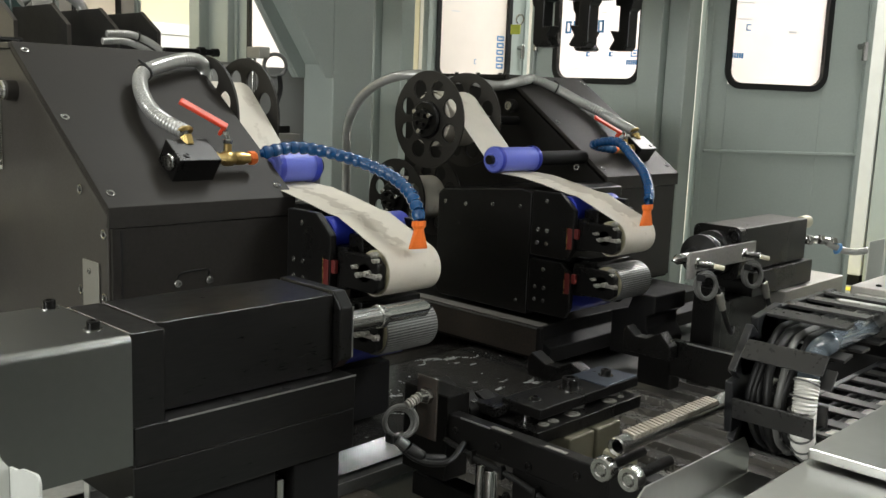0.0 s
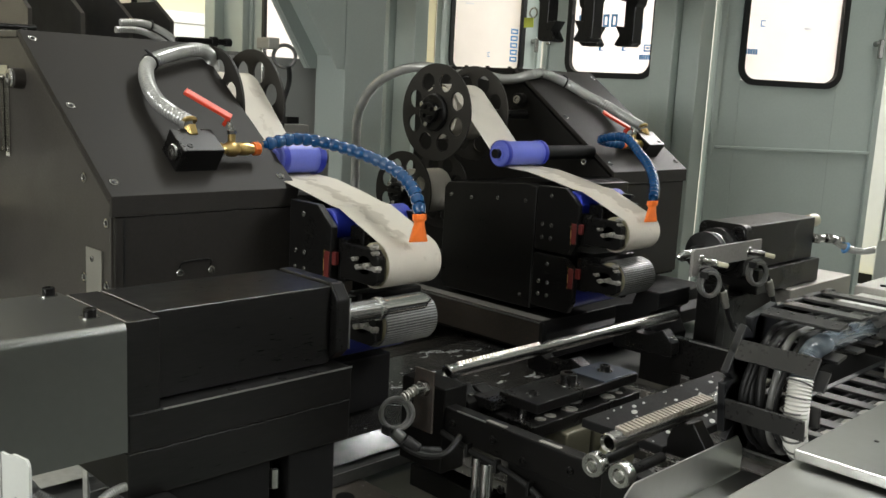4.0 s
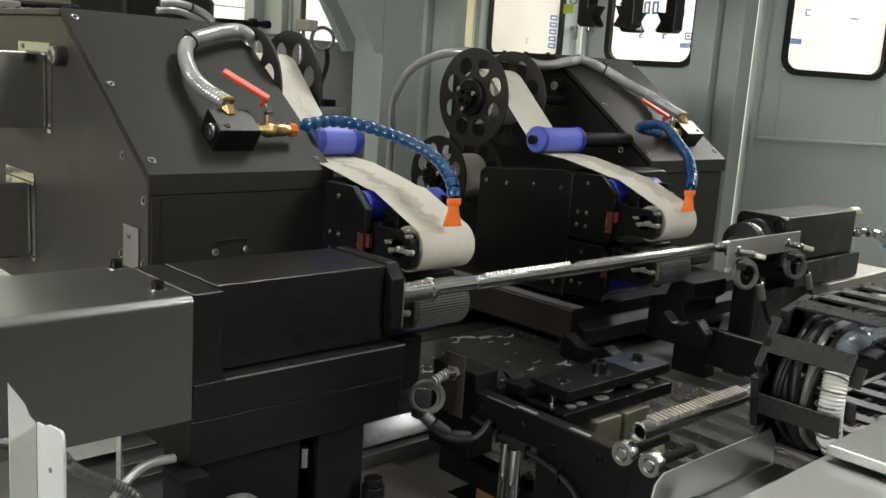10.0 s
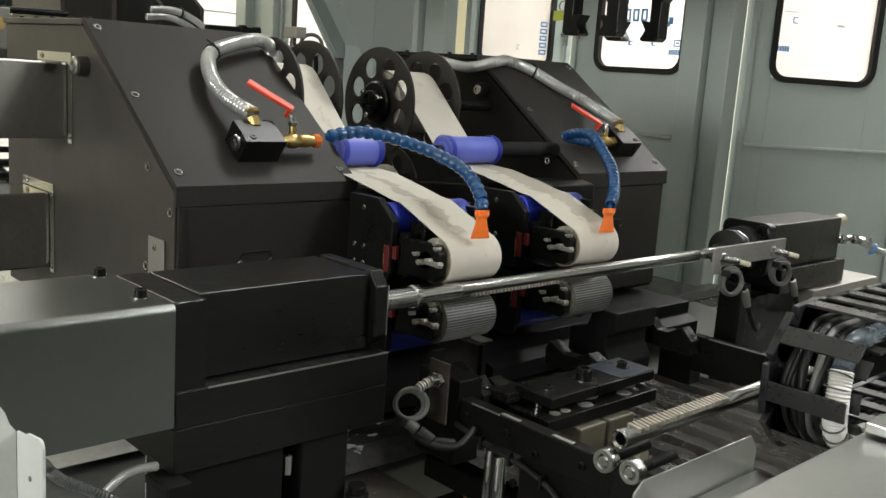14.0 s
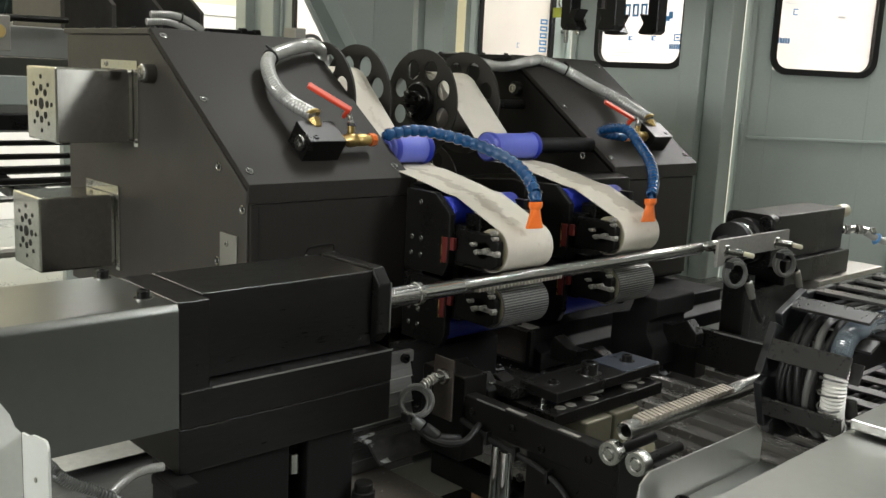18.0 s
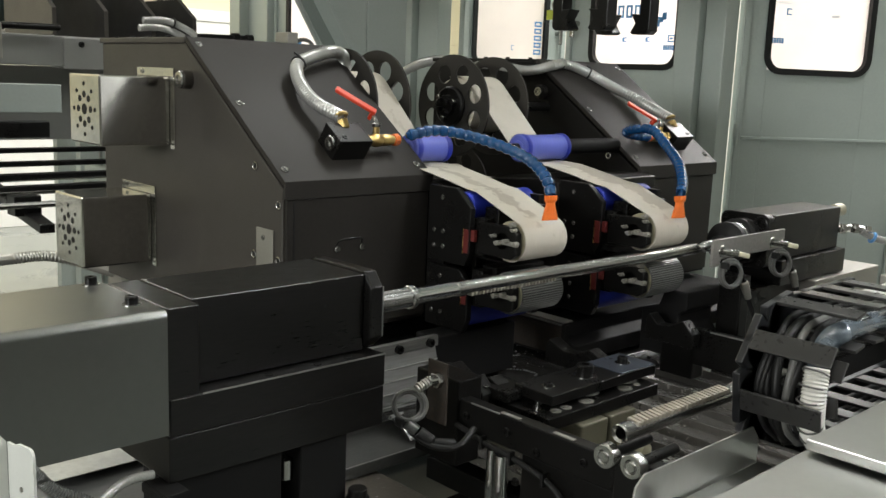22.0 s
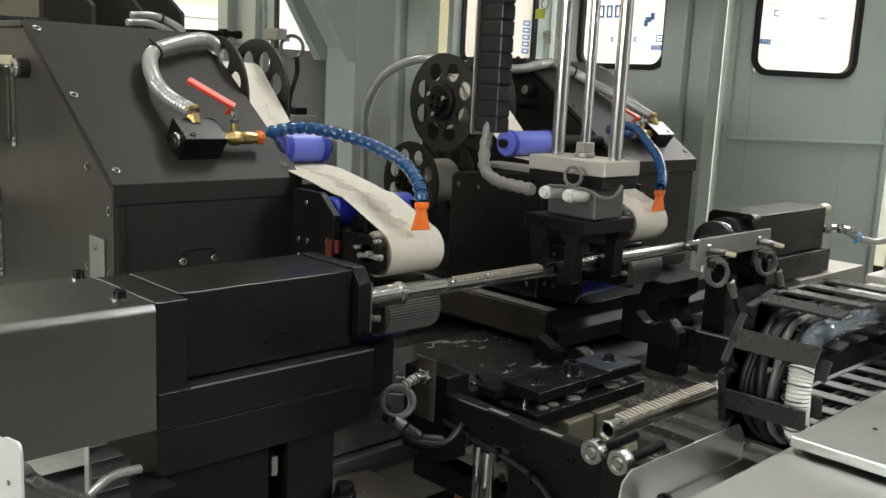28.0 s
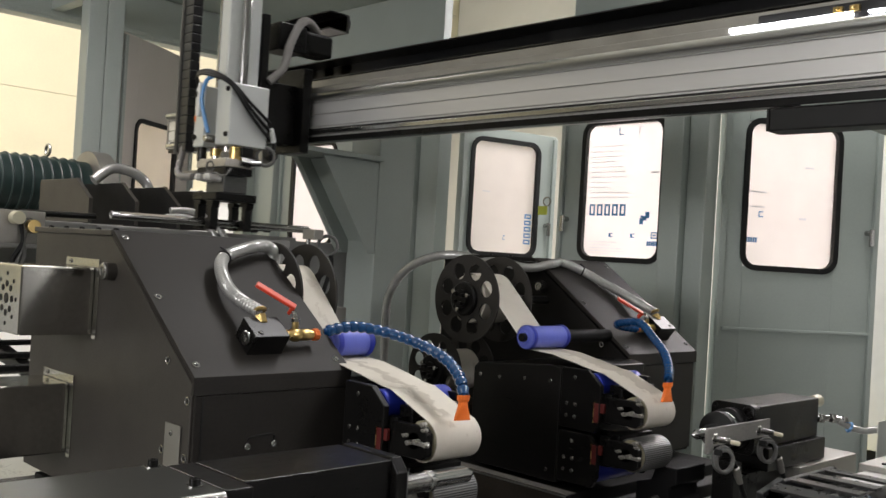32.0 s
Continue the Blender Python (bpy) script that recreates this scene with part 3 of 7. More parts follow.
part("tag_plate", bx(-3.30, -3.235, WY - 0.066, WY - 0.06, 1.88, 1.93), YELLOWTAG, tag)
part("hook", ring((-3.24, WY - 0.063, 1.955), (0, 1, 0), 0.025, 0.005, 16, 6), STEEL, tag)
cabinet = thing("white_cabinet", (-1.1, 8.7, 0), "white switch cabinet standing at the far wall of the hall", "cabinet")
part("body", bx(-3.37, -2.98, 8.5, 8.98, 0.1, 2.78, 0.01), OFFWHITE, cabinet)
part("plinth", bx(-3.36, -2.99, 8.52, 8.96, 0, 0.099, 0.004), CASTBLACK, cabinet)
part("door_gap", bx(-3.18, -3.175, 8.497, 8.4995, 0.15, 2.5, 0), RUBBER, cabinet)
locker = thing("grey_locker", (-1.5, 8.7, 0), "grey-green steel locker standing at the far wall of the hall", "cabinet")
part("body", bx(-2.96, 0.2, 8.5, 8.98, 0.0, 2.9, 0.01), PAINT, locker)
part("door_seam", bx(-1.2, -1.193, 8.497, 8.4995, 0.1, 2.85, 0), RUBBER, locker)

west = thing("wall_west", (-5.5, 2.5, 0), "grey-green painted enclosure end wall with wide openings", "wall", kind="structure")
XW = -5.6
for y0, y1 in ((2.20, 2.315), (2.32, 2.43), (-0.6, -0.45)):
    part("post", bx(XW - 0.06, XW + 0.06, y0, y1, 0, 3.355, 0.006), PAINT, west)
part("corner_post", bx(XW - 0.74, XW - 0.60, 3.80, WY - 0.06, 0, 3.035, 0.006), PAINT, west)
part("header", bx(XW - 0.74, XW - 0.60, -0.6, WY - 0.06, 3.038, 3.355, 0.006), PAINT, west)
part("rail", bx(XW - 0.598, XW - 0.585, -0.6, WY - 0.06, 3.06, 3.085, 0.003), PAINT, west)
part("tie_beam", bx(XW - 0.597, XW - 0.062, 2.22, 2.30, 3.10, 3.2, 0.004), PAINT, west)
door("door_6", pose(-5.6 - 0.541 * 0.46, 2.44 + 0.841 * 0.46, 0, 0, 0, 122.7), -0.46, 0.49, "open pale grey enclosure door leaf with a film-covered window", ((-0.2, -0.06, 1.88, 1.90, INKPALE), (-0.2, -0.08, 1.84, 1.86, INKPALE)), bar=False, latch=0, zt=2.925, coat=PALEDOOR)
roof = tagged(part("ceiling", join(bx(XW - 0.75, -2.6, 1.2, WY + 0.1, 3.36, 3.42, 0), bx(-2.6, 0.9, 2.62, 3.93, 3.36, 3.42, 0)), PAINT), "grey-green enclosure roof sheet", "ceiling", kind="structure")
tagged(part("ceiling_beam", join(bx(-3.4, -3.28, 1.25, WY - 0.1, 3.24, 3.355, 0.006)), PAINT), "grey-green box section roof beam", "beam", kind="structure")

# ---- gantry ----
BY0, BY1, BZ0, BZ1 = 2.05, 2.21, 2.062, 2.237


def gantry_column(x0, x1, label, sx):
    column = thing("gantry_column", (x0, 2.77, 0), label, "column")
    part("post", bx(x0, x1, 2.66, 2.89, 0, 2.36, 0.006), PAINT, column)
    part("bracket_side", prism([(2.33, 2.035), (2.658, 2.035), (2.658, 1.60), (2.62, 1.60)], "x", x1 - 0.012, x1, 0.002), PAINT, column)
    part("bracket_side", prism([(2.33, 2.035), (2.658, 2.035), (2.658, 1.60), (2.62, 1.60)], "x", x0, x0 + 0.012, 0.002), PAINT, column)
    part("bracket_slope", prism([(2.33, 2.035), (2.35, 2.035), (2.63, 1.60), (2.615, 1.60)], "x", sx, sx + 0.029, 0.002), PAINT, column)
    part("bracket_web", prism([(2.40, 2.03), (2.657, 2.03), (2.657, 1.66)], "x", x0 + 0.013, x1 - 0.05, 0), PAINT, column)
    part("cap_plate", bx(x0 - 0.06, x1 + 0.04, 2.05, 2.658, 2.037, 2.060, 0.003), PAINT, column)


def gantry_frame():
    gantry_column(-3.46, -3.25, "grey-green painted gantry column with a welded bracket", -3.49)
    column = thing("gantry_column", (-0.75, 2.77, 0), "grey-green painted gantry column with one welded gusset plate", "column")
    part("post", bx(-0.872, -0.60, 2.66, 2.89, 0, 2.36, 0.006), PAINT, column)
    part("gusset", prism([(2.318, 2.035), (2.659, 2.035), (2.659, 1.62), (2.605, 1.62)], "x", -0.790, -0.774, 0.002), PAINT, column)
    part("weld_bead", tube([(-0.772, 2.656, 1.63), (-0.772, 2.656, 1.75), (-0.772, 2.656, 1.9), (-0.772, 2.656, 2.02)], 0.005, 8, 6, 0.001), PAINT, column)
    part("cap_plate", bx(-0.92, -0.55, 2.05, 2.658, 2.037, 2.060, 0.003), PAINT, column)
    shelf = thing("cable_tray", (-0.9, 2.1, 2.0), "black cable duct under the gantry beam", "cable duct")
    part("duct", bx(-1.0, 0.3, 2.05, 2.13, 1.978, 2.036, 0.004), RUBBER, shelf)
    part("end_cap", bx(-1.008, -1.001, 2.05, 2.13, 1.978, 2.036, 0.002), RUBBER, shelf)
    rail_end = thing("end_stop", (-3.6, 2.05, 2.0), "black end stop bar under the gantry beam", "end stop")
    part("bar", bx(-3.63, -3.36, 2.05, 2.10, 1.985, 2.036, 0.004), BLACK, rail_end)
    part("plate", bx(-3.355, -3.31, 2.045, 2.11, 1.965, 2.036, 0.004), GREYPLATE, rail_end)
    part("bumper", lathe([(0.018, 0), (0.024, 0.016), (0.024, 0.04), (0, 0.045)], (-3.31, 2.075, 2.0), (1, 0, 0)), RUBBER, rail_end)
    beam = thing("gantry_beam", (-2.5, 2.6, BZ0), "grooved aluminium gantry beam with linear rails", "beam")
    h = BZ1 - BZ0
    prof = [(BY1, BZ0), (BY1, BZ1), (BY0, BZ1)]
    for f0, f1 in ((0.80, 0.77), (0.52, 0.49), (0.24, 0.21)):
        prof += [(BY0, BZ0 + h * f0), (BY0 + 0.012, BZ0 + h * f0), (BY0 + 0.012, BZ0 + h * f1), (BY0, BZ0 + h * f1)]
    prof += [(BY0, BZ0)]
    part("profile", prism(prof, "x", -4.16, 1.2, 0), ALU, beam)
    part("upper_rail", prism([(BY0 - 0.001, BZ1 - 0.032), (BY0 - 0.001, BZ1)] + [(BY0 - 0.014 + 0.016 * math.cos(radians(q)), BZ1 - 0.016 + 0.016 * math.sin(radians(q))) for q in range(90, 271, 12)], "x", -4.15, 1.2, 0), TRAYSTEEL, beam, "rounded bright rail")
    part("seal_strip", bx(-4.14, 1.19, BY0 - 0.003, BY0 - 0.0005, BZ0 + 0.023, BZ0 + 0.032, 0.0005), RUBBER, beam)
    part("lower_rail", bx(-4.15, 1.2, BY0 - 0.02, BY0 - 0.001, BZ0 + 0.004, BZ0 + 0.022, 0.003), CHROME, beam)
    part("rack", bx(-4.15, 1.2, BY0 - 0.004, BY0 + 0.03, BZ0 - 0.022, BZ0 - 0.001, 0.002), BLACK, beam)
    part("end_cap", bx(-4.175, -4.162, BY0 - 0.004, BY1 + 0.004, BZ0 - 0.004, BZ1 + 0.004, 0.003), GREYPLATE, beam)
    part("cable_channel", bx(-1.05, 1.2, BY0 + 0.008, BY0 + 0.06, BZ1 + 0.001, BZ1 + 0.047, 0.002), RUBBER, beam, "black cable channel")
    for x in (-0.836, -0.796):
        part("end_sensor", join(bx(x - 0.012, x + 0.012, BY0 - 0.006, BY0 + 0.006, BZ1 + 0.020, BZ1 + 0.036, 0.002), cyl((x, BY0 - 0.007, BZ1 + 0.030), (x, BY0 - 0.012, BZ1 + 0.030), 0.005, 12)), BRASS, beam, "small brass sensor")
    part("top_strip", bx(-3.6, -1.055, BY0 + 0.01, BY0 + 0.06, BZ1 + 0.001, BZ1 + 0.03, 0.003), GREYPLATE, beam)
    part("chain_trough", join(bx(-3.7, 1.2, BY0 + 0.07, BY1 + 0.12, BZ1 + 0.001, BZ1 + 0.01, 0.002), bx(-3.7, 1.2, BY1 + 0.121, BY1 + 0.125, BZ1 + 0.001, BZ1 + 0.10, 0.001)), GREYPLATE, beam)
    part("tray_edge", bx(-3.45, 1.2, BY0 + 0.062, BY0 + 0.066, BZ1 + 0.001, BZ1 + 0.072, 0.001), GREYPLATE, beam, "folded tray edge")
    part("led_strip", join(bx(-1.12, -0.80, BY0 - 0.012, BY0 + 0.004, BZ1 + 0.008, BZ1 + 0.018, 0), bx(-0.76, 1.1, BY0 - 0.012, BY0 + 0.004, BZ1 + 0.010, BZ1 + 0.015, 0)), LED, beam, "lit white led strip")
    part("label", bx(-3.92, -3.87, BY0 - 0.0015, BY0, BZ0 + 0.07, BZ0 + 0.10, 0), SENSOR, beam)


gantry_frame()

# ---- the bed ----
bed = thing("machine_bed", (-2.0, 1.9, 0), "dark oily cast machine bed with a flat top", "machine bed")
part("top_plate", bx(-2.9, -1.75, 0.45, 3.3, 0.76, 0.80, 0.004), BEDMAT, bed)
part("frame", bx(-2.8, -1.95, 0.55, 3.2, 0.05, 0.757, 0.01), BLACK, bed)
part("guide_way", bx(-2.62, -2.50, 0.5, 3.25, 0.802, 0.90, 0.003), STEEL, bed)
part("guide_way", bx(-1.82, -1.752, 1.3, 3.25, 0.802, 0.835, 0.003), BEDMAT, bed)
part("front_ledge", bx(-1.72, -1.50, 0.25, 0.80, 0.64, 0.652, 0.003), GALVANISED, bed, "pale ledge sheet")
part("ledge_wall", bx(-1.746, -1.74, 0.25, 3.2, 0.50, 0.757, 0.002), BLACK, bed)
for k in range(7):
    x = -1.30 - 0.052 * k
    part("cover_slat", prism([(x, 0.800 + 0.004 * k), (x, 0.806 + 0.004 * k), (x - 0.056, 0.812 + 0.004 * k), (x - 0.056, 0.806 + 0.004 * k)], "y", 0.2, 2.9, 0.0008), SLATSTEEL, bed, "dark sheet cover slat")
    part("slat_edge", bx(x - 0.0005, x + 0.002, 0.2, 2.9, 0.8005 + 0.004 * k, 0.806 + 0.004 * k, 0), WORNGLINT, bed)
# Lit part of the ledge, drawn as a pale sheet over the slats.
part("ledge_sheet", bx(-1.615, -1.50, 0.60, 0.815, 0.8405, 0.8425, 0.0006), GALVANISED, bed, "pale ledge sheet")
part("cover_lip", bx(-1.302, -1.296, 0.2, 2.9, 0.782, 0.8055, 0.001), SLATSTEEL, bed)
part("support", bx(-1.70, -1.661, 1.3, 3.0, 0.70, 0.80, 0.003), BLACK, bed)
sub = thing("sub_frame", (-0.9, 1.5, 0), "grey-green welded machine sub-frame", "machine frame")
part("beam", bx(-1.26, -0.4, 0.90, 1.02, 0.60, 0.765, 0.006), PAINT, sub)
part("base_plate", bx(-1.42, -0.95, 0.70, 1.165, 0.766, 0.779, 0.003), BASEPLATE, sub, "stained steel base plate with pale specks")
part("beam", bx(-1.90, -1.58, 0.3, 3.0, 0.48, 0.60, 0.006), PAINT, sub)
part("beam", bx(-1.26, -1.16, 0.3, 3.0, 0.50, 0.62, 0.006), PAINT, sub)
part("beam", bx(-1.24, 0.5, 2.1, 2.2, 0.50, 0.62, 0.006), PAINT, sub)
part("post", bx(-1.26, -1.16, 0.3, 0.4, 0, 0.499, 0.006), PAINT, sub)
part("tray", bx(-2.2, -0.2, -0.3, 3.0, 0.03, 0.05, 0.003), GREYPLATE, sub)
carton = solo("carton", bx(-1.57, -1.30, 1.70, 2.1, 0.051, 0.585, 0.004), CARTON, (-1.45, 1.9, 0.051), "brown cardboard carton under the machine", "box")

cover = thing("way_cover", (-0.9, 1.7, 0.8), "slatted sheet steel way cover between the transfer rails", "way cover")
for k in range(11):
    y = 1.30 + 0.088 * k
    part("slat", prism([(y, 0.802), (y + 0.086, 0.790), (y + 0.086, 0.806), (y, 0.822)], "x", -1.285, -0.40, 0.0015), PLANK, cover)
part("frame", bx(-1.285, -0.38, 1.28, 2.30, 0.74, 0.787, 0.003), BLACK, cover)


# ---- belt grinding heads ----
def arc(cx, cz, r, a0, a1, n=14):
    return [(cx + r * math.cos(radians(a0 + (a1 - a0) * k / n)), cz + r * math.sin(radians(a0 + (a1 - a0) * k / n))) for k in range(n + 1)]


def reel(head, yb, y0, y1, cx, cz, r, name):
    """Two drilled discs on a hub, with the belt wound between them."""
    def disc(y):
        """A plate with eight round holes, filled between its rims and given thickness."""
        bm = bmesh.new()
        rims = [(0, 0, r, 64), (0, 0, r * 0.26, 32)] + [(0.66 * r * math.cos(math.pi * (k + 0.5) / 4), 0.66 * r * math.sin(math.pi * (k + 0.5) / 4), r * 0.185, 24) for k in range(8)]
        edges = []
        for u, w, q, n in rims:
            ring_verts = [bm.verts.new((cx + u + q * math.cos(2 * math.pi * k / n), y, cz + w + q * math.sin(2 * math.pi * k / n))) for k in range(n)]
            edges += [bm.edges.new((ring_verts[k], ring_verts[(k + 1) % n])) for k in range(n)]
        bmesh.ops.triangle_fill(bm, use_beauty=True, use_dissolve=False, edges=edges)
        made = bmesh.ops.extrude_face_region(bm, geom=bm.faces[:])
        bmesh.ops.translate(bm, vec=(0, 0.006, 0), verts=[v for v in made["geom"] if isinstance(v, bmesh.types.BMVert)])
        bmesh.ops.recalc_face_normals(bm, faces=bm.faces[:])
        return bm
    hub = part(name, join(cyl((cx, y0 - 0.03, cz), (cx, y1 + 0.03, cz), 0.03), lathe([(0, 0), (0.05, 0), (0.055, 0.004), (0.055, 0.012), (0, 0.014)], (cx, y0 - 0.016, cz), (0, 1, 0)), *[bx(cx + 0.018 * math.cos(q) - 0.006, cx + 0.018 * math.cos(q) + 0.006, y0 - 0.042, y0 - 0.028, cz + 0.018 * math.sin(q) - 0.006, cz + 0.018 * math.sin(q) + 0.006, 0.001) for q in (0.6, 2.2, 3.7, 5.3)]), BLACK, head, "black reel hub", (cx, y0, cz))
    for y in (y0, y1):
        part("reel_disc", disc(y), REELBLACK, hub, "black disc with eight round holes")
    for k in range(3):
        a = radians(20 + 120 * k)
        part("hub_knob", cyl((cx + 0.035 * math.cos(a), y0 - 0.034, cz + 0.035 * math.sin(a)), (cx + 0.035 * math.cos(a), y0 - 0.014, cz + 0.035 * math.sin(a)), 0.008), STEEL, hub)
    part("belt_coil", cyl((cx, y0 + 0.012, cz), (cx, y1 - 0.006, cz), r * 0.55, 48), BELT, hub, "wound cream belt")


HOSE_SEG = [(0.008, -0.005), (0.0092, 0.0), (0.0128, 0.0015), (0.0142, 0.0065), (0.0132, 0.0125), (0.0112, 0.0165), (0.0118, 0.0205), (0.0095, 0.021)]


def flexible_hose(head, points, name="coolant_hose"):
    """Ball-jointed hose of blue plastic links with an orange flat nozzle."""
    line = smooth_line(points, 40)
    base = part(name, tube(points, 0.006, 8, 6), BLUEHOSE, head, "jointed blue coolant hose")
    step, left = 0.0195, 0.012
    room = sum((b - a).length for a, b in zip(line, line[1:])) - 0.016
    for a, b in zip(line, line[1:]):
        left += (b - a).length
        room -= (b - a).length
        if left >= step and room > 0:
            left -= step
            repeat("hose_link", "hose_link", lambda: lathe(HOSE_SEG, (0, 0, 0), (0, 0, 1), 14), BLUEHOSE, base, a, b - a)
    return base


def nozzle(head, at, way, across):
    w, d = Vector(way).normalized(), Vector(across).normalized()
    t = w.cross(d)
    bm = bmesh.new()
    rows = []
    for h, a, c in ((0, 0.0125, 0.0125), (0.010, 0.0125, 0.0125), (0.016, 0.009, 0.009), (0.022, 0.010, 0.009), (0.052, 0.021, 0.006), (0.054, 0.020, 0.005)):
        rows.append([bm.verts.new(Vector(at) + w * h + d * a * math.cos(q) * (1.25 if abs(math.cos(q)) < 0.9 else 1) + t * c * math.sin(q)) for q in [2 * math.pi * k / 16 for k in range(16)]])
    for a, c in zip(rows, rows[1:]):
        for k in range(16):
            bm.faces.new((a[k], a[(k + 1) % 16], c[(k + 1) % 16], c[k]))
    bm.faces.new(rows[0]), bm.faces.new(rows[-1])
    bmesh.ops.recalc_face_normals(bm, faces=bm.faces[:])
    return part("nozzle", bm, ORANGE, head, "orange flat coolant nozzle")


SN = Vector((0.583, 0, 0.812)).normalized()
SD = Vector((0.812, 0, -0.583)).normalized()


def on_sheet(s, y, h=0.0):
    """A place on the sloping sheet: s metres up the slope from its lower bend."""
    return Vector((-1.610, y, 1.314)) - SD * s + SN * h


def belt_head(name, yb, h0, h1, side, label):
    """A grinding head: housing between h0 and h1, belt gear from yb on; side +1 where the valve feeds towards +y."""
    head = thing(name, (-1.8, (h0 + h1) / 2, 0.91), label, "grinding head")
    HEADS.add(head)
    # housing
    # The far shell has its shade put into a darker paint colour.
    shell, face_sheet = (HOUSING, SHEET) if side > 0 else (SHADEDSHELL, SHEET)
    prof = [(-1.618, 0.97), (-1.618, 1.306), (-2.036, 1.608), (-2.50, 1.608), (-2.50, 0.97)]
    part("housing", prism(prof, "y", h0, h1, 0.003), shell, head, "dark brown-grey painted housing" if side > 0 else "housing in a darker, shaded tone of its paint")
    bm = bx(-0.006, 0.006, h0 - 0.004, h1 + 0.004, 0, 0.518, 0.0015)
    m = Matrix.Translation(on_sheet(0.0, 0, 0.004)) @ Matrix(((SN.x, 0, -SD.x, 0), (0, 1, 0, 0), (SN.z, 0, -SD.z, 0), (0, 0, 0, 1)))
    bend = [on_sheet(0.0, 0, 0.010), on_sheet(0.0, 0, -0.002), Vector((-1.6165, 0, 1.284)), Vector((-1.6035, 0, 1.284))]
    part("sloping_cover", join(moved(bm, m), prism([(q.x, q.z) for q in bend], "y", h0 - 0.004, h1 + 0.004, 0.001)), face_sheet, head, "dark satin sloping cover sheet with a folded lip")
    part("front_cover", bx(-1.6178, -1.6085, h0 + 0.004, h1 - 0.004, 0.98, 1.2825, 0.002), face_sheet, head, "dark front cover")
    part("front_seam", bx(-1.6088, -1.6075, h0 + 0.02, h0 + 0.024, 0.98, 1.28, 0), RUBBER, head)
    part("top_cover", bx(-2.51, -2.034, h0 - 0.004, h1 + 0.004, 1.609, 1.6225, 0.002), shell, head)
    for k in range(5):
        screw(head, (-2.08 - 0.1 * k, h0 + 0.03, 1.6225), (0, 0, 1), 0.007, 0.006, BLACK)
    for s, y in ((0.039, h0 + 0.016), (0.265, h0 + 0.016), (0.487, h0 + 0.016), (0.039, h1 - 0.022), (0.487, h1 - 0.022)):
        washer_screw(head, on_sheet(s, y, 0.0105), SN)
    face = h0 if side > 0 else h1
    if side < 0:
        screw(head, (-1.992, h0, 1.522), (0, -1, 0), 0.0215, 0.024, shell, "plug")
        screw(head, (-1.992, h0 - 0.0242, 1.522), (0, -1, 0), 0.015, 0.004, STEEL, "plug_rim")
        washer_screw(head, (-1.723, h0 - 0.0005, 1.343), (0, -1, 0), 0.010)
    out = (0, -side, 0)
    for x, z in ((-1.633, 1.269), (-1.633, 1.148), (-1.73, 1.149), (-1.726, 1.345)):
        washer_screw(head, (x, face - side * 0.0005, z), out, 0.010)
    screw(head, (-2.017, face, 1.523), out, 0.0215, 0.026, shell, "plug")
    screw(head, (-2.017, face - side * 0.0262, 1.523), out, 0.020, 0.004, STEEL, "plug_rim")
    part("name_plate", bx(-1.716, -1.650, face - side * 0.004, face - side * 0.0005, 1.10, 1.213, 0.001), GREYPLATE, head, "blank grey metal plate")
    screw(head, (-1.687, face - side * 0.004, 1.193), out, 0.006, 0.003)
    for dy in (-0.07, 0.0):
        screw(head, (-1.6085, (h0 + h1) / 2 + dy, 1.165), (1, 0, 0), 0.008, 0.006)
    part("cable_clip", tube([(-1.607, (h0 + h1) / 2 - 0.07, 1.175), (-1.602, (h0 + h1) / 2 - 0.062, 1.186), (-1.602, (h0 + h1) / 2 - 0.008, 1.188), (-1.607, (h0 + h1) / 2, 1.175)], 0.002, 6), BLACK, head)
    # feed block, valve and hoses
    yv = (h0 + 0.201) if side > 0 else (h1 - 0.154)
    c = on_sheet(0.098, yv, 0.045)
    slope = Matrix.Translation(c) @ Matrix(((SD.x, 0, SN.x, 0), (0, 1, 0, 0), (SD.z, 0, SN.z, 0), (0, 0, 0, 1)))
    block = part("feed_block", moved(bx(-0.034, 0.034, yv - c.y - 0.047, yv - c.y + 0.047, -0.0445, 0.018, 0.002), slope), BLACK, head, "black feed block")
    screw(block, slope @ Vector((0.018, -0.025 * side, 0.018)), SN, 0.007, 0.002, BLACK)
    screw(block, (c.x + 0.005, yv - side * 0.045, c.z - 0.01), (0, -side, 0), 0.017, 0.010, STEEL, "plug")
    valve = part("ball_valve", join(cyl((c.x, yv + side * 0.045, c.z - 0.006), (c.x, yv + side * 0.058, c.z - 0.006), 0.016, 6), lathe([(0.011, 0), (0.012, 0.012), (0.016, 0.02), (0.016, 0.034), (0.012, 0.042), (0.014, 0.046), (0.014, 0.058)], (c.x, yv + side * 0.058, c.z - 0.006), (0, side, 0), 16), cyl((c.x, yv + side * 0.085, c.z), (c.x, yv + side * 0.085, c.z + 0.028), 0.008, 12)), BRASS, head, "brass ball valve")
    part("valve_nut", cyl((c.x, yv + side * 0.085, c.z + 0.024), (c.x, yv + side * 0.085, c.z + 0.034), 0.010, 6), STEEL, valve)
    hy_ = yv + side * 0.085
    h0_, h1_ = on_sheet(0.142, hy_ - 0.001, 0.088 if side > 0 else 0.07), on_sheet(0.208, hy_ - 0.076, 0.10 if side > 0 else 0.078)
    way = (h1_ - h0_).normalized()
    flat = (SN - way * SN.dot(way)).normalized()
    turn = Matrix((way, flat.cross(way), flat)).transposed().to_4x4()
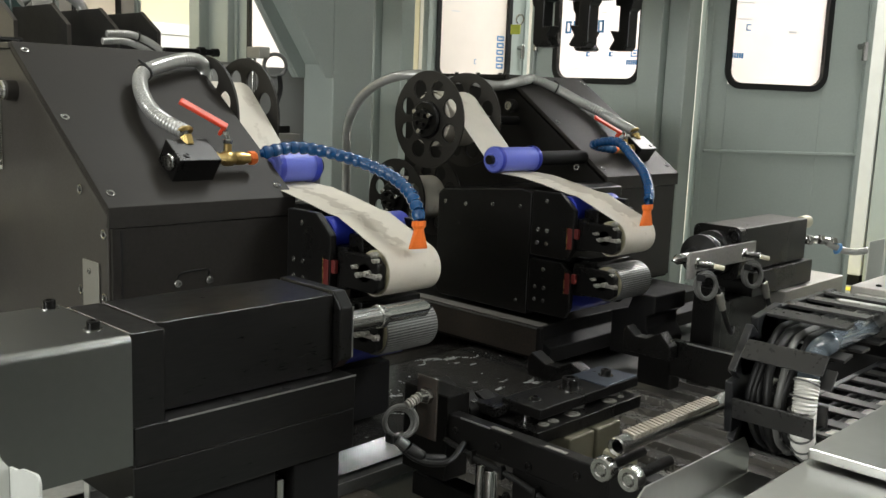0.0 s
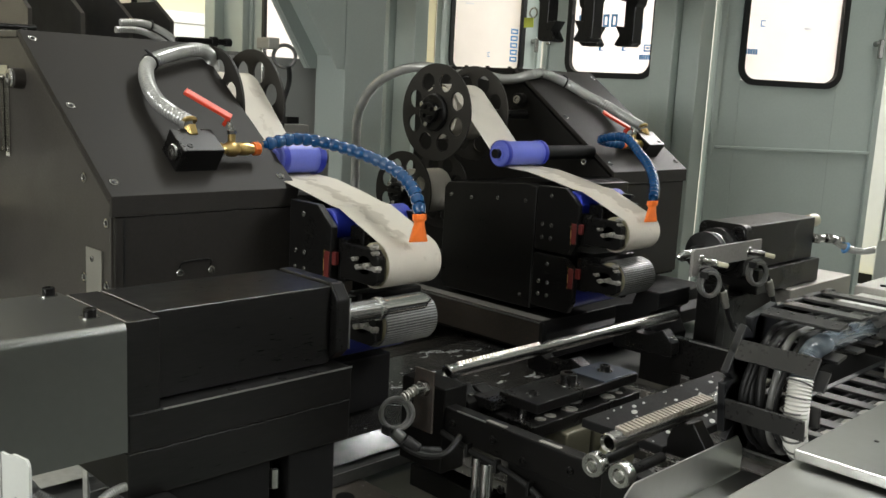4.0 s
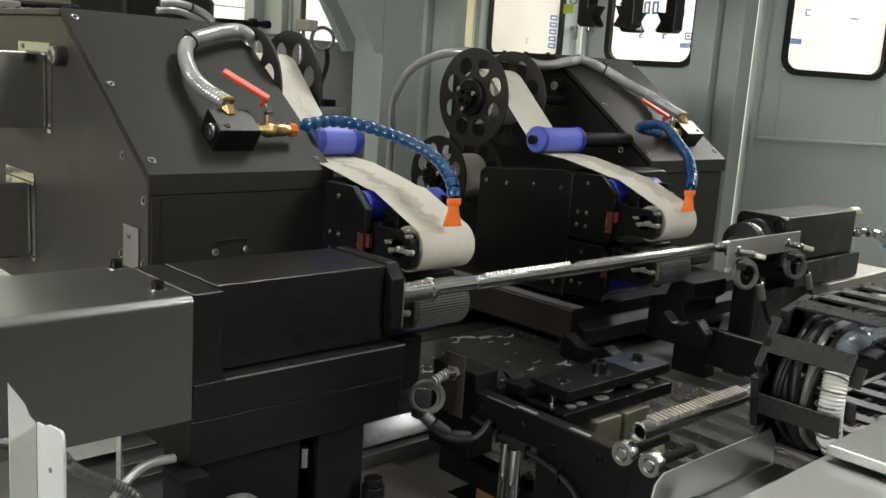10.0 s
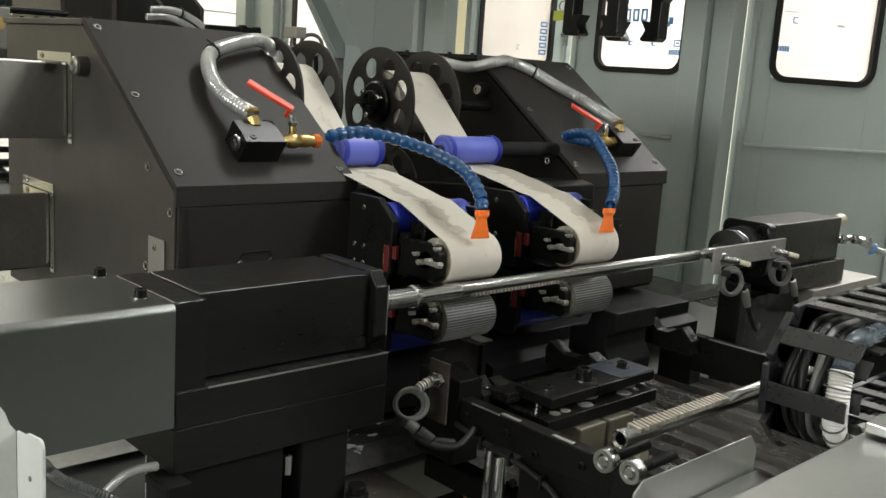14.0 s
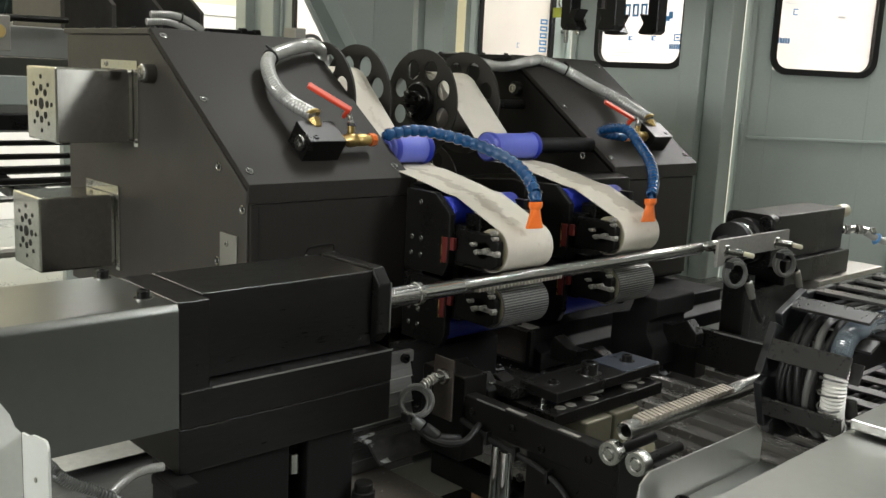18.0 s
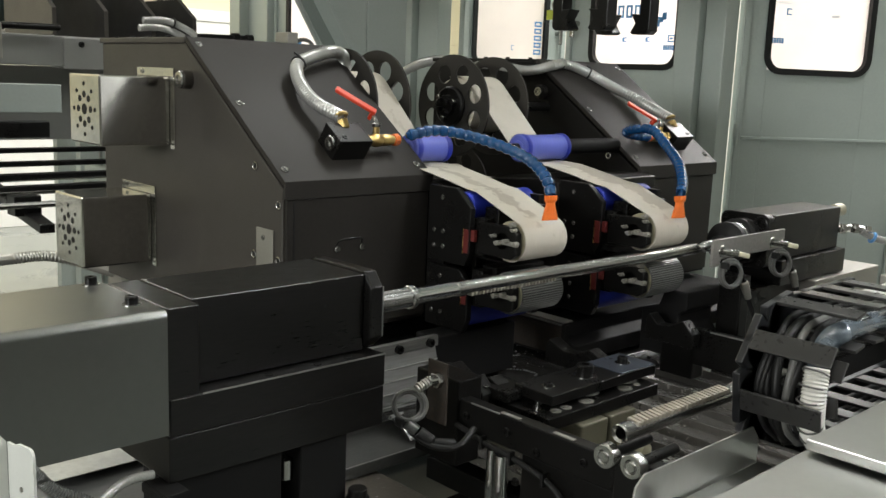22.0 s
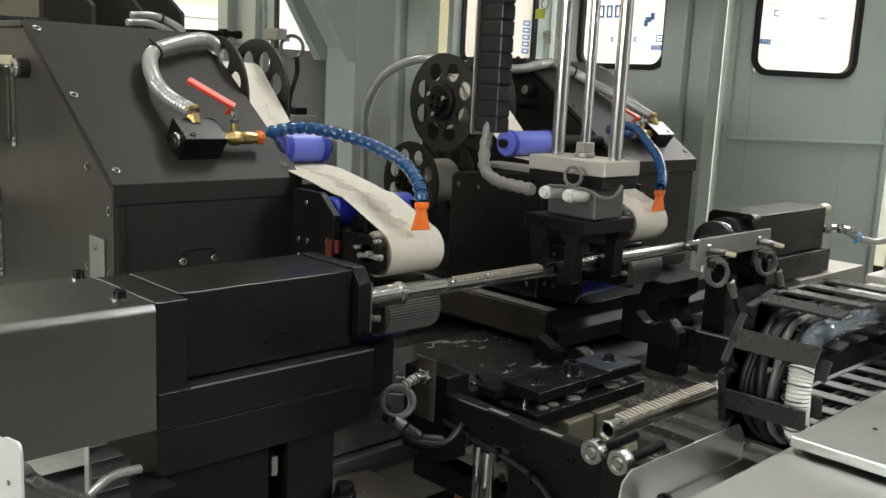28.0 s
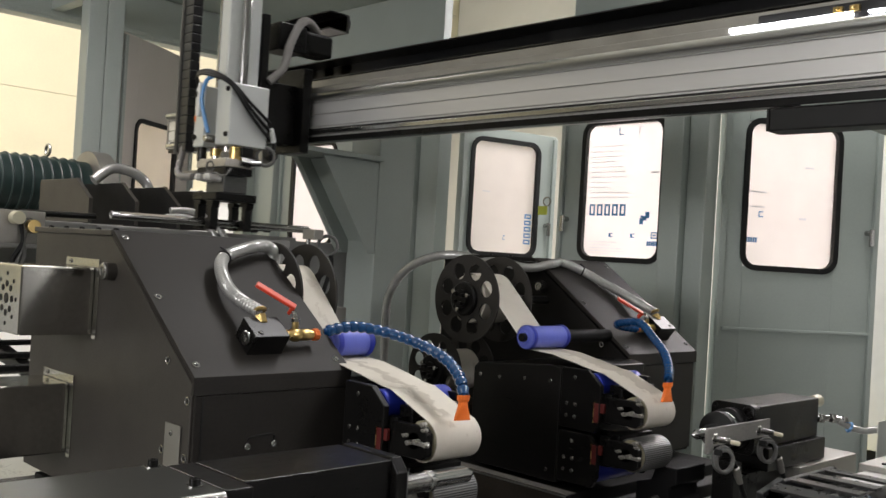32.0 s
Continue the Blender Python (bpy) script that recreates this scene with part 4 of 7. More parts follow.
    part("valve_stem", tube([(c.x, hy_, c.z + 0.03), (c.x - 0.004, hy_ - side * 0.002, c.z + 0.045), h0_ - SN * 0.012, h0_], 0.005, 8), STEEL, valve)
    part("valve_handle", join(moved(bx(-0.006, (h1_ - h0_).length, -0.0095, 0.0095, -0.004, 0.004, 0.003), Matrix.Translation(h0_) @ turn), moved(bx(-0.004, 0.004, -0.009, 0.009, -0.022, 0.0, 0.002), Matrix.Translation(h0_) @ turn)), RED, valve, "red lever sleeve")
    end = Vector((c.x, yv + side * 0.118, c.z - 0.006))
    part("hose_tail", lathe([(0.010, 0), (0.014, 0.002), (0.014, 0.010), (0.011, 0.012), (0.011, 0.022)], end - Vector((0, side * 0.004, 0)), (0, side, 0), 12), BRASS, head, "brass hose tail")
    part("hose_adapter", cyl(end + Vector((0, side * 0.018, 0)), end + Vector((0, side * 0.034, 0)), 0.0145, 8), ORANGE, head, "orange hose adapter")
    up = Vector((c.x - 0.01, yv, c.z + 0.02))
    part("hose_fitting", join(cyl(up, up + Vector((-0.01, 0, 0.02)), 0.013, 6), ring(up + Vector((-0.014, 0, 0.03)), (-0.5, 0, 0.85), 0.012, 0.005, 20, 6)), BRASS, head, "brass hose tail with a steel clamp")
    p0 = up + Vector((-0.012, 0, 0.026))
    pts = [p0] + SUPPLY[name]
    part("supply_hose", tube(pts, 0.0150, 14, 16, 0.0016), CLEARHOSE, head, "clear wire-wound supply hose")
    part("hose_tie", join(ring(pts[4], pts[5] - pts[3], 0.017, 0.003, 18, 6), cyl(pts[4] + SN * 0.018, pts[4] + SN * 0.018 + Vector((-0.012, -0.012, 0.012)), 0.003)), RUBBER, head)
    flexible_hose(head, HOSES[name])
    nozzle(head, NOZZLES[name][0], NOZZLES[name][1], (0.25, 1, 0))
    # belt gear
    y0, y1 = yb, yb + 0.135
    body0, body1 = (yb - 0.030, h0) if h0 > yb else (h1, h1 + 0.10)
    part("gear_case", prism([(-1.90, 0.985), (-1.885, 0.968), (-1.552, 0.968), (-1.552, 1.30), (-1.59, 1.308), (-1.885, 1.28), (-1.90, 1.265)], "y", body0, body1, 0.003), SMUDGED, head, "black belt drive case")
    for x, z in ((-1.87, 1.245), (-1.79, 1.245), (-1.59, 1.26), (-1.59, 1.0), (-1.69, 1.255)):
        screw(head, (x, body0, z), (0, -1, 0), 0.006, 0.002)
    part("reel_shaft", cyl((-1.972, y0 - 0.03, 1.475), (-1.972, h0 if h0 > yb else y1 + 0.03, 1.475), 0.014), BLACK, head)
    ya = max(y0 - 0.014, h1 + 0.008) if side > 0 else y0 - 0.014
    reel(head, yb, ya, y1 + 0.012, -1.972, 1.475, 0.143, "supply_reel")
    reel(head, yb, ya, y1 + 0.012, -2.10, 1.225, 0.125, "take_up_reel")
    r0 = max(yb - 0.03, h1 + 0.004) if side > 0 else yb - 0.03
    rl = yb + 0.155 - r0
    roll = part("guide_roller", lathe([(0, 0), (0.018, 0), (0.02, 0.004), (0.032, 0.004), (0.036, 0.008), (0.036, 0.03), (0.034, 0.031), (0.034, rl - 0.001), (0, rl)], (-1.70, r0, 1.377), (0, 1, 0), 32), BLUECLEAR, head, "pale blue plastic guide roller", (-1.70, yb, 1.377))
    for dy in (0.006, rl - 0.02):
        part("roller_rim", lathe([(0.0365, 0), (0.0372, 0.002), (0.0372, 0.014), (0.0365, 0.016)], (-1.70, r0 + dy, 1.377), (0, 1, 0), 32), BLUEROLL, roll)
    part("roller_axle", cyl((-1.70, r0 - 0.003 if side > 0 else r0 - 0.015, 1.377), (-1.70, h0 if side < 0 else yb + 0.17, 1.377), 0.013), BLACK, roll)
    part("axle_collar", cyl((-1.70, yb + 0.157, 1.377), (-1.70, (h0 - 0.001) if side < 0 else yb + 0.169, 1.377), 0.021), CASTBLACK, roll)
    for z, nm in ((1.264, "idler_roller"), (1.02, "idler_roller")):
        part(nm, lathe([(0, 0), (0.018, 0), (0.019, 0.002), (0.033, 0.002), (0.0352, 0.005), (0.0352, 0.211), (0.033, 0.214), (0, 0.216)], (-1.455, yb - 0.012, z), (0, 1, 0), 28), BLUEROLL, head, "blue rubber idler roller")
    for z0, z1, cut in ((1.135, 1.308, 0.03), (0.98, 1.125, 0.02)):
        part("arm_plate", prism([(-1.549, z0), (-1.425, z0), (-1.41, z0 + 0.03), (-1.41, z1 - cut - 0.01), (-1.41 - cut * 1.6, z1), (-1.549, z1)], "y", yb - 0.030, yb - 0.0135, 0.002), BLACK, head, "black roller arm")
        for x, z in ((-1.525, z0 + 0.035), (-1.495, z0 + 0.035), (-1.525, z0 + 0.07), (-1.495, z0 + 0.07), (-1.50, z1 - 0.025)):
            screw(head, (x, yb - 0.030, z), (0, -1, 0), 0.006, 0.003)
        part("arm_plate", bx(-1.60, -1.40, yb + 0.185, yb + 0.205, z0 + 0.02, z1 - 0.02, 0.002), BLACK, head, "black roller arm")
    wheels = []
    for k, (cz, skin, lab) in enumerate(((1.206, BELT, "upper contact wheel"), (1.088, BELTGREY, "lower contact wheel"))):
        o, yw = (-1.32, yb, cz), yb + 0.005
        wheel = part("contact_wheel", lathe([(0, 0.010), (0.0245, 0.010), (0.025, 0.001), (0.042, 0.0), (0.043, 0.002), (0.043, 0.133), (0, 0.134)], (-1.32, yw + 0.002, cz), (0, 1, 0), 40), CORK, head, "tan rubber contact wheel", o)
        part("wheel_yoke", join(prism([(-1.40, cz - 0.038), (-1.30, cz - 0.038), (-1.284, cz - 0.026), (-1.284, cz + 0.020), (-1.298, cz + 0.034), (-1.40, cz + 0.034)], "y", yw - 0.020, yw - 0.002, 0.003), cyl((-1.325, yw - 0.02, cz), (-1.325, yw + 0.013, cz), 0.020), bx(-1.4185, -1.374, yb + 0.024, yb + 0.19, cz - (0.045 if k == 0 else 0.05), cz + (0.062 if k == 0 else 0.045), 0.003), bx(-1.4185, -1.385, yb - 0.010, yb + 0.0235, cz - 0.045, cz + 0.040, 0.003)), BLACK, wheel, "black wheel yoke")
        part("red_pad", join(bx(-1.427, -1.412, yb - 0.0335, yb - 0.0302, cz - 0.040, cz + 0.014, 0.001), bx(-1.4095, -1.398, yb - 0.028, yb - 0.0185, cz - 0.012, cz + 0.014, 0.001)), REDDARK, wheel, "dark red pad")
        part("pad_edge", bx(-1.429, -1.4272, yb - 0.034, yb - 0.0302, cz - 0.042, cz + 0.016, 0.0004), BRASS, wheel, "thin brass edge")
        for dx, dz, rr in ((0.010, 0.0, 0.0060), (-0.018, 0.003, 0.0055), (-0.042, -0.004, 0.006), (0.0, 0.041, 0.0060), (0.004, 0.030, 0.0045), (-0.055, 0.010, 0.0045)):
            part("fitting", join(cyl((-1.29 + dx, yw - 0.034, cz + dz), (-1.29 + dx, yw - 0.018, cz + dz), rr, 6), cyl((-1.29 + dx - 0.01, yw - 0.028, cz + dz), (-1.29 + dx + 0.010, yw - 0.028, cz + dz), rr * 0.6, 8)), GREYPLATE, wheel, "small steel fitting")
        part("clamp_strip", bx(-1.325, -1.275, yw - 0.026, yw - 0.0205, cz - 0.006, cz + 0.003, 0.001), LEDGETOP, wheel, "small bright clamp strip")
        if k == 0:
            a1 = 74
            path = [(-1.432, 1.3015)] + arc(-1.32, cz, 0.0455, a1, -150, 26)
        else:
            path = arc(-1.32, cz, 0.0455, -150, 150, 30)
        part("wheel_face", cyl((-1.32, yw + 0.0115, cz), (-1.32, yw + 0.0125, cz), 0.0244, 32, 0), BLACK, wheel, "dark recessed wheel face")
        if k == 1:
            for q in range(44):
                a = radians(-150 + 300 * q / 43)
                repeat("flute", "flute", lambda: bx(-0.0012, 0.0012, 0.0, 0.133, -0.0008, 0.0010, 0.0003), WORNGLINT, wheel, (-1.32 + 0.0462 * math.cos(a), yw + 0.002, cz + 0.0462 * math.sin(a)), (0, 0, 1)).rotation_euler = (0, math.pi / 2 - a, 0)
        part("belt_nose", ribbon(path, yw, yb + 0.143, 0.0015), BELTDAMP[side][1] if k == 0 else skin, wheel, "cream linen belt round the wheel" if k == 0 else "worn grey belt round the wheel")
        wheels.append(wheel)
    run = arc(-1.972, 1.475, 0.083, 110, 40, 8) + arc(-1.70, 1.377, 0.0385, 205, 265, 8)
    part("belt", ribbon(run, yb, yb + 0.135, 0.0015), BELT, head, "cream linen belt from the reel")
    strip = ribbon([(-1.703, 1.3385), (-1.62, 1.334), (-1.53, 1.318), (-1.46, 1.3035), (-1.4315, 1.3010)], yb, yb + 0.135, 0.0015)
    for v in strip.verts:
        q = (v.co.x + 1.703) / 0.2715
        v.co.y += 0.006 if v.co.y < yb + 0.06 else 0.014 - 0.006 * q
    part("belt", strip, BELTDAMP[side][0], head, "cream linen belt above the case")
    # sliding base: ledge on the side of the belt gear, then black stepped casting
    s0, s1, xe = (yb - 0.075, h1, -1.44) if side < 0 else (h0, h1, -1.62)
    part("saddle", prism([(-2.45, 0.858), (xe, 0.858), (xe, 0.90), (xe - 0.035, 0.915), (xe - 0.035, 0.952), (-2.45, 0.952)], "y", s0 + 0.014, s1, 0.003), CASTBLACK, head, "black sliding saddle")
    if side < 0:
        part("saddle_ledge", prism([(s0, 0.87), (s0, 0.945), (s0 + 0.004, 0.949), (s0 + 0.0135, 0.949), (s0 + 0.0135, 0.87)], "x", -2.45, -1.476, 0.001), LEDGE, head, "rust-stained machined ledge")
        part("ledge_top", bx(-2.45, -1.475, s0 + 0.004, yb - 0.032, 0.9525, 0.956, 0.001), LEDGETOP, head, "dull steel ledge")
        part("worn_edge", bx(-2.45, -1.475, s0 - 0.001, s0 + 0.003, 0.947, 0.951, 0), WORNGLINT, head)
        part("ledge_end", bx(-1.4755, -1.462, s0 - 0.002, s0 + 0.0135, 0.862, 0.951, 0.001), CASTBLACK, head)
        part("end_casting", prism([(-1.395, 0.87), (-1.27, 0.87), (-1.262, 0.92), (-1.285, 0.955), (-1.285, 0.985), (-1.262, 1.0), (-1.262, 1.045), (-1.33, 1.045), (-1.345, 1.0), (-1.395, 0.985)], "y", yb + 0.15, yb + 0.31, 0.004), CASTBLACK, head, "black stepped end casting")
    else:
        part("skirt", bx(-1.736, -1.724, h0, h1, 0.665, 0.857, 0.002), CASTBLACK, head, "black saddle skirt")
        part("worn_edge", bx(-1.7245, -1.722, h0 - 0.001, h0 + 0.0015, 0.67, 0.80, 0), WORNGLINT, head)
        for z in (0.775, 0.735):
            part("skirt_fold", bx(-1.7238, -1.721, h0 + 0.002, h1 - 0.01, z, z + 0.0025, 0), GREYPLATE, head)
        part("lower_plate", bx(-1.50, -1.43, yb - 0.10, yb + 0.16, 0.86, 0.978, 0.003), CASTBLACK, head, "black lower plate")
        for q in range(8):
            z = 0.965 - 0.027 * q
            part("apron_slat", prism([(-1.421 + 0.002 * q, z), (-1.425 + 0.002 * q, z), (-1.418 + 0.002 * q, z - 0.0285), (-1.413 + 0.002 * q, z - 0.0285)], "y", yb - 0.525, yb - 0.112, 0.0006), APRON, head, "grey overlapping apron slat")
            part("slat_edge", bx(-1.414 + 0.002 * q, -1.4118 + 0.002 * q, yb - 0.525, yb - 0.112, z - 0.0287, z - 0.0273, 0), GALVANISED, head)
        part("apron_end", bx(-1.43, -1.412, yb - 0.528, yb - 0.5255, 0.75, 0.967, 0.0005), GALVANISED, head)
        part("apron_flange", bx(-1.43, -1.416, yb - 0.525, yb - 0.108, 0.966, 0.990, 0.001), APRON, head)
        for y in (yb - 0.225, yb - 0.135):
            screw(head, (-1.416, y, 0.977), (1, 0, 0), 0.010, 0.010, BLACK, "bolt")
        part("cover_sheet", bx(-1.72, -1.352, h1 - 0.30, yb + 0.78, 0.840, 0.8465, 0.0015), WET, head, "wet dark cover sheet with oil streaks")
        rnd = random.Random(11)
        traces = []
        for x0, y0, n, ang in ((-1.71, 1.70, 26, 0.2), (-1.66, 1.77, 16, -1.9), (-1.60, 1.42, 14, 1.2), (-1.46, 1.36, 12, 0.4), (-1.44, 1.62, 18, 2.0), (-1.55, 1.95, 16, 1.4)):
            path, a = [Vector((x0, y0, 0.8468))], ang
            for k in range(n):
                a += rnd.uniform(-0.55, 0.55)
                q = path[-1] + Vector((0.008 * math.sin(a), 0.008 * math.cos(a), 0))
                path.append(Vector((min(-1.36, max(-1.712, q.x)), q.y, 0.8468)))
            traces += [moved(lathe([(0, 0.0010), (w * 0.7, 0.0008), (w, 0)], (0, 0, 0), (0, 0, 1), 8), Matrix.Translation(p + Vector((rnd.uniform(-.001, .001), rnd.uniform(-.001, .001), 0))) @ Matrix.Diagonal((1, 1 + rnd.random(), 1, 1))) for p in path for w in (rnd.uniform(0.0012, 0.0042),)]
        for k in range(60):
            w = 0.001 + 0.003 * rnd.random() ** 2
            traces.append(moved(lathe([(0, 0.0010), (w * 0.7, 0.0008), (w, 0)], (0, 0, 0), (0, 0, 1), 8), Matrix.Translation((rnd.gauss(-1.57, 0.06) if k < 40 else rnd.uniform(-1.7, -1.37), rnd.gauss(1.45, 0.06) if k < 40 else rnd.uniform(1.3, 2.1), 0.8468))))
        tagged(part("coolant_trace", join(*traces), DRIED, head, "pale dried coolant drops"), kind="stuff")
        part("cover_fold", prism([(-1.35, 0.846), (-1.352, 0.838), (-1.318, 0.812), (-1.314, 0.815)], "y", h1 - 0.30, yb + 0.78, 0), WET, head)
    return head, wheels


YN, YF = 1.185, 1.99
HOSES = {
    "near_grinding_head": [(-1.585, 1.11, 1.417), (-1.56, 1.176, 1.43), (-1.51, 1.225, 1.423), (-1.45, 1.266, 1.406), (-1.385, 1.285, 1.385), (-1.33, 1.281, 1.362), (-1.285, 1.265, 1.334), (-1.268, 1.257, 1.304)],
    "far_grinding_head": [(-1.655, 2.50, 1.40), (-1.67, 2.43, 1.408), (-1.655, 2.378, 1.418), (-1.60, 2.348, 1.430), (-1.534, 2.33, 1.431), (-1.459, 2.29, 1.395), (-1.375, 2.22, 1.361), (-1.31, 2.145, 1.326), (-1.278, 2.095, 1.305), (-1.272, 2.083, 1.288)],
}
NOZZLES = {"near_grinding_head": (Vector((-1.268, 1.257, 1.308)), (0.10, -0.11, -1)), "far_grinding_head": (Vector((-1.272, 2.083, 1.292)), (0.10, -0.2, -1))}
SUPPLY = {
    "near_grinding_head": [on_sheet(0.212, 0.986, 0.05), on_sheet(0.265, 0.981, 0.045), on_sheet(0.33, 0.995, 0.042), on_sheet(0.383, 1.027, 0.042), on_sheet(0.419, 1.103, 0.045), on_sheet(0.446, 1.172, 0.04), on_sheet(0.445, 1.207, 0.028), on_sheet(0.440, 1.225, -0.005), on_sheet(0.445, 1.230, -0.05)],
    "far_grinding_head": [on_sheet(0.215, 2.654, 0.05), on_sheet(0.292, 2.646, 0.035), on_sheet(0.36, 2.60, 0.028), on_sheet(0.43, 2.554, 0.024), on_sheet(0.475, 2.48, 0.024), Vector((-1.96, 2.40, 1.605)), Vector((-2.035, 2.36, 1.585)), Vector((-2.17, 2.36, 1.60)), Vector((-2.3, 2.40, 1.60))],
}
near_head, near_wheels = belt_head("near_grinding_head", YN, 0.80, 1.212, 1, "dark belt grinding head with cream belt and blue hose")
far_head, far_wheels = belt_head("far_grinding_head", YF, 2.39, 2.80, -1, "dark belt grinding head with drilled reels facing out")


def motor_guard(head, x0, x1, z0, z1, y1, d):
    """A perforated stainless motor guard on the side of the head."""
    guard = part("motor_guard", bx(x0, x1, y1 - d, y1 - 0.002, z0, z1, 0.004), POLISHED, head, "shiny stainless motor guard")
    part("flange", join(bx(x0 - 0.0, x1 + 0.02, y1 - 0.004, y1 - 0.0005, z1 + 0.001, z1 + 0.022, 0.001), bx(x1 + 0.001, x1 + 0.022, y1 - 0.004, y1 - 0.0005, z0 - 0.01, z1, 0.001)), POLISHED, guard)
    cx, cz = (x0 + x1) / 2, (z0 + z1) / 2
    for rr, n, hole in ((0.0, 1, 0.013), (0.035, 8, 0.008), (0.06, 8, 0.005)):
        for k in range(n):
            a = 2 * math.pi * k / n
            repeat("vent_hole", ("vent", hole), lambda hole=hole: lathe([(0, 0.0), (hole, 0.0), (hole, 0.0008), (0, 0.0008)], (0, 0, 0), (0, 0, 1), 12), RUBBER, guard, (cx + rr * math.cos(a), y1 - d - 0.0002, cz + rr * math.sin(a)), (0, -1, 0))
    for x, z in ((x1 + 0.012, z1 - 0.005), (x1 + 0.012, z0 + 0.005), (x0 + 0.03, z1 + 0.012)):
        screw(guard, (x, y1 - 0.004, z), (0, -1, 0), 0.006, 0.003)


motor_guard(near_head, -2.285, -2.11, 1.362, 1.527, 0.80, 0.18)
motor_guard(near_head, -2.388, -2.218, 1.05, 1.227, 0.80, 0.185)


# ---- headstock ----
def headstock():
    h = thing("headstock", (-1.205, 0.6, 0.97), "black headstock with a stainless sheet cover", "headstock")
    part("body", bx(-1.30, -1.142, 0.63, 0.945, 1.097, 1.226, 0.002), SMUDGED, h, "black machined body")
    part("end_block", bx(-1.302, -1.112, 0.578, 0.628, 1.055, 1.225, 0.002), SMUDGED, h)
    part("shelf", bx(-1.30, -1.108, 0.58, 0.966, 1.040, 1.095, 0.002), SMUDGED, h, "black shelf with bolt holes")
    part("foot", bx(-1.30, -1.112, 0.58, 0.968, 0.97, 1.038, 0.002), SMUDGED, h)
    # Light caught by the chamfered edges, drawn as two bright strips.
    part("worn_edge", bx(-1.1085, -1.107, 0.63, 0.966, 1.0935, 1.0962, 0), WORNGLINT, h)
    part("worn_edge", bx(-1.1265, -1.124, 0.9715, 0.9727, 1.12, 1.205, 0), WORNGLINT, h)
    for y in (0.75, 0.90, 0.84):
        part("bolt_hole", cyl((-1.125, y, 1.0945), (-1.125, y, 1.0962), 0.007, 16, 0), RUBBER, h)
    part("nose_flange", prism([(-1.29, 1.10), (-1.145, 1.10), (-1.125, 1.12), (-1.125, 1.205), (-1.145, 1.23), (-1.29, 1.23)], "y", 0.946, 0.972, 0.003), BLACK, h)
    part("spindle", join(cyl((-1.205, 0.95, 1.154), (-1.205, 1.10, 1.154), 0.019), cyl((-1.205, 1.096, 1.154), (-1.205, 1.108, 1.154), 0.022), lathe([(0.0165, 0), (0.0165, 0.012), (0.0155, 0.014), (0.0155, 0.1065), (0.0150, 0.1080), (0.0082, 0.1085), (0.0078, 0.118), (0.0, 0.132)], (-1.205, 1.106, 1.154), (0, 1, 0))), CHROME, h, "polished steel spindle with a centre tip")
    cov = part("sheet_cover", prism([(-1.325, 1.04), (-1.325, 1.224)] + [(-1.118 + 0.011 * math.cos(radians(q)), 1.213 + 0.011 * math.sin(radians(q))) for q in range(90, -1, -10)] + [(-1.107, 1.045), (-1.11, 1.045), (-1.115, 1.21), (-1.32, 1.215), (-1.32, 1.04)], "y", 0.12, 0.577, 0), BRUSHED, h, "brushed stainless folded cover")
    for x, y in ((-1.165, 0.553), (-1.312, 0.558)):
        screw(cov, (x, y, 1.2245), (0, 0, 1), 0.009, 0.012, BLACK, "bolt")
        part("washer", lathe([(0, 0), (0.013, 0), (0.013, 0.0015), (0, 0.002)], (x, y, 1.224), (0, 0, 1)), STEEL, cov)
    return h


head_stock = headstock()
stand = thing("headstock_stand", (-1.2, 0.75, 0), "black welded headstock stand with slotted legs", "machine stand")
part("leg", bx(-1.25, -1.125, 0.857, 0.95, 0.05, 0.9685, 0.003), CASTBLACK, stand)
part("leg", bx(-1.205, -1.13, 0.63, 0.826, 0.05, 0.9685, 0.003), CASTBLACK, stand)
part("web", bx(-1.25, -1.18, 0.827, 0.856, 0.05, 0.90, 0.003), CASTBLACK, stand)
part("hose_bracket", join(bx(-1.145, -1.08, 0.600, 0.604, 0.955, 0.9685, 0.001), bx(-1.145, -1.08, 0.604, 0.64, 0.9655, 0.9695, 0.001)), CASTBLACK, stand)
# Added piece: stands for the bright view through the slot between the legs.
part("bracket", join(bx(-1.165, -1.16, 0.828, 0.855, 0.935, 0.966, 0.001), cyl((-1.15, 0.846, 0.905), (-1.15, 0.846, 0.94), 0.012, 16)), STEEL, stand, "small bright piece added in the leg slot")
part("jack_bolt", join(cyl((-1.10, 0.955, 0.79), (-1.10, 0.955, 0.862), 0.020, 20), cyl((-1.10, 0.955, 0.862), (-1.10, 0.955, 0.876), 0.016, 20), cyl((-1.10, 0.955, 0.780), (-1.10, 0.955, 0.80), 0.027, 6)), BLACK, stand, "black jack bolt")
part("hose", tube([(-1.12, 0.47, 0.87), (-1.12, 0.505, 0.93), (-1.12, 0.530, 0.965), (-1.12, 0.545, 0.978), (-1.12, 0.561, 0.987), (-1.12, 0.582, 0.990), (-1.12, 0.606, 0.988)], 0.0065, 10, 14, 0.0006), CLEARHOSE, stand, "clear hose")
part("hose", tube([(-1.12, 0.66, 0.88), (-1.11, 0.70, 0.90), (-1.11, 0.735, 0.88), (-1.12, 0.745, 0.80), (-1.13, 0.74, 0.7)], 0.011, 10, 14), CABLE, stand, "grey hose")
post = thing("guard_post", (-0.93, 0.38, 0), "white powder-coated folded guard post", "guard post")
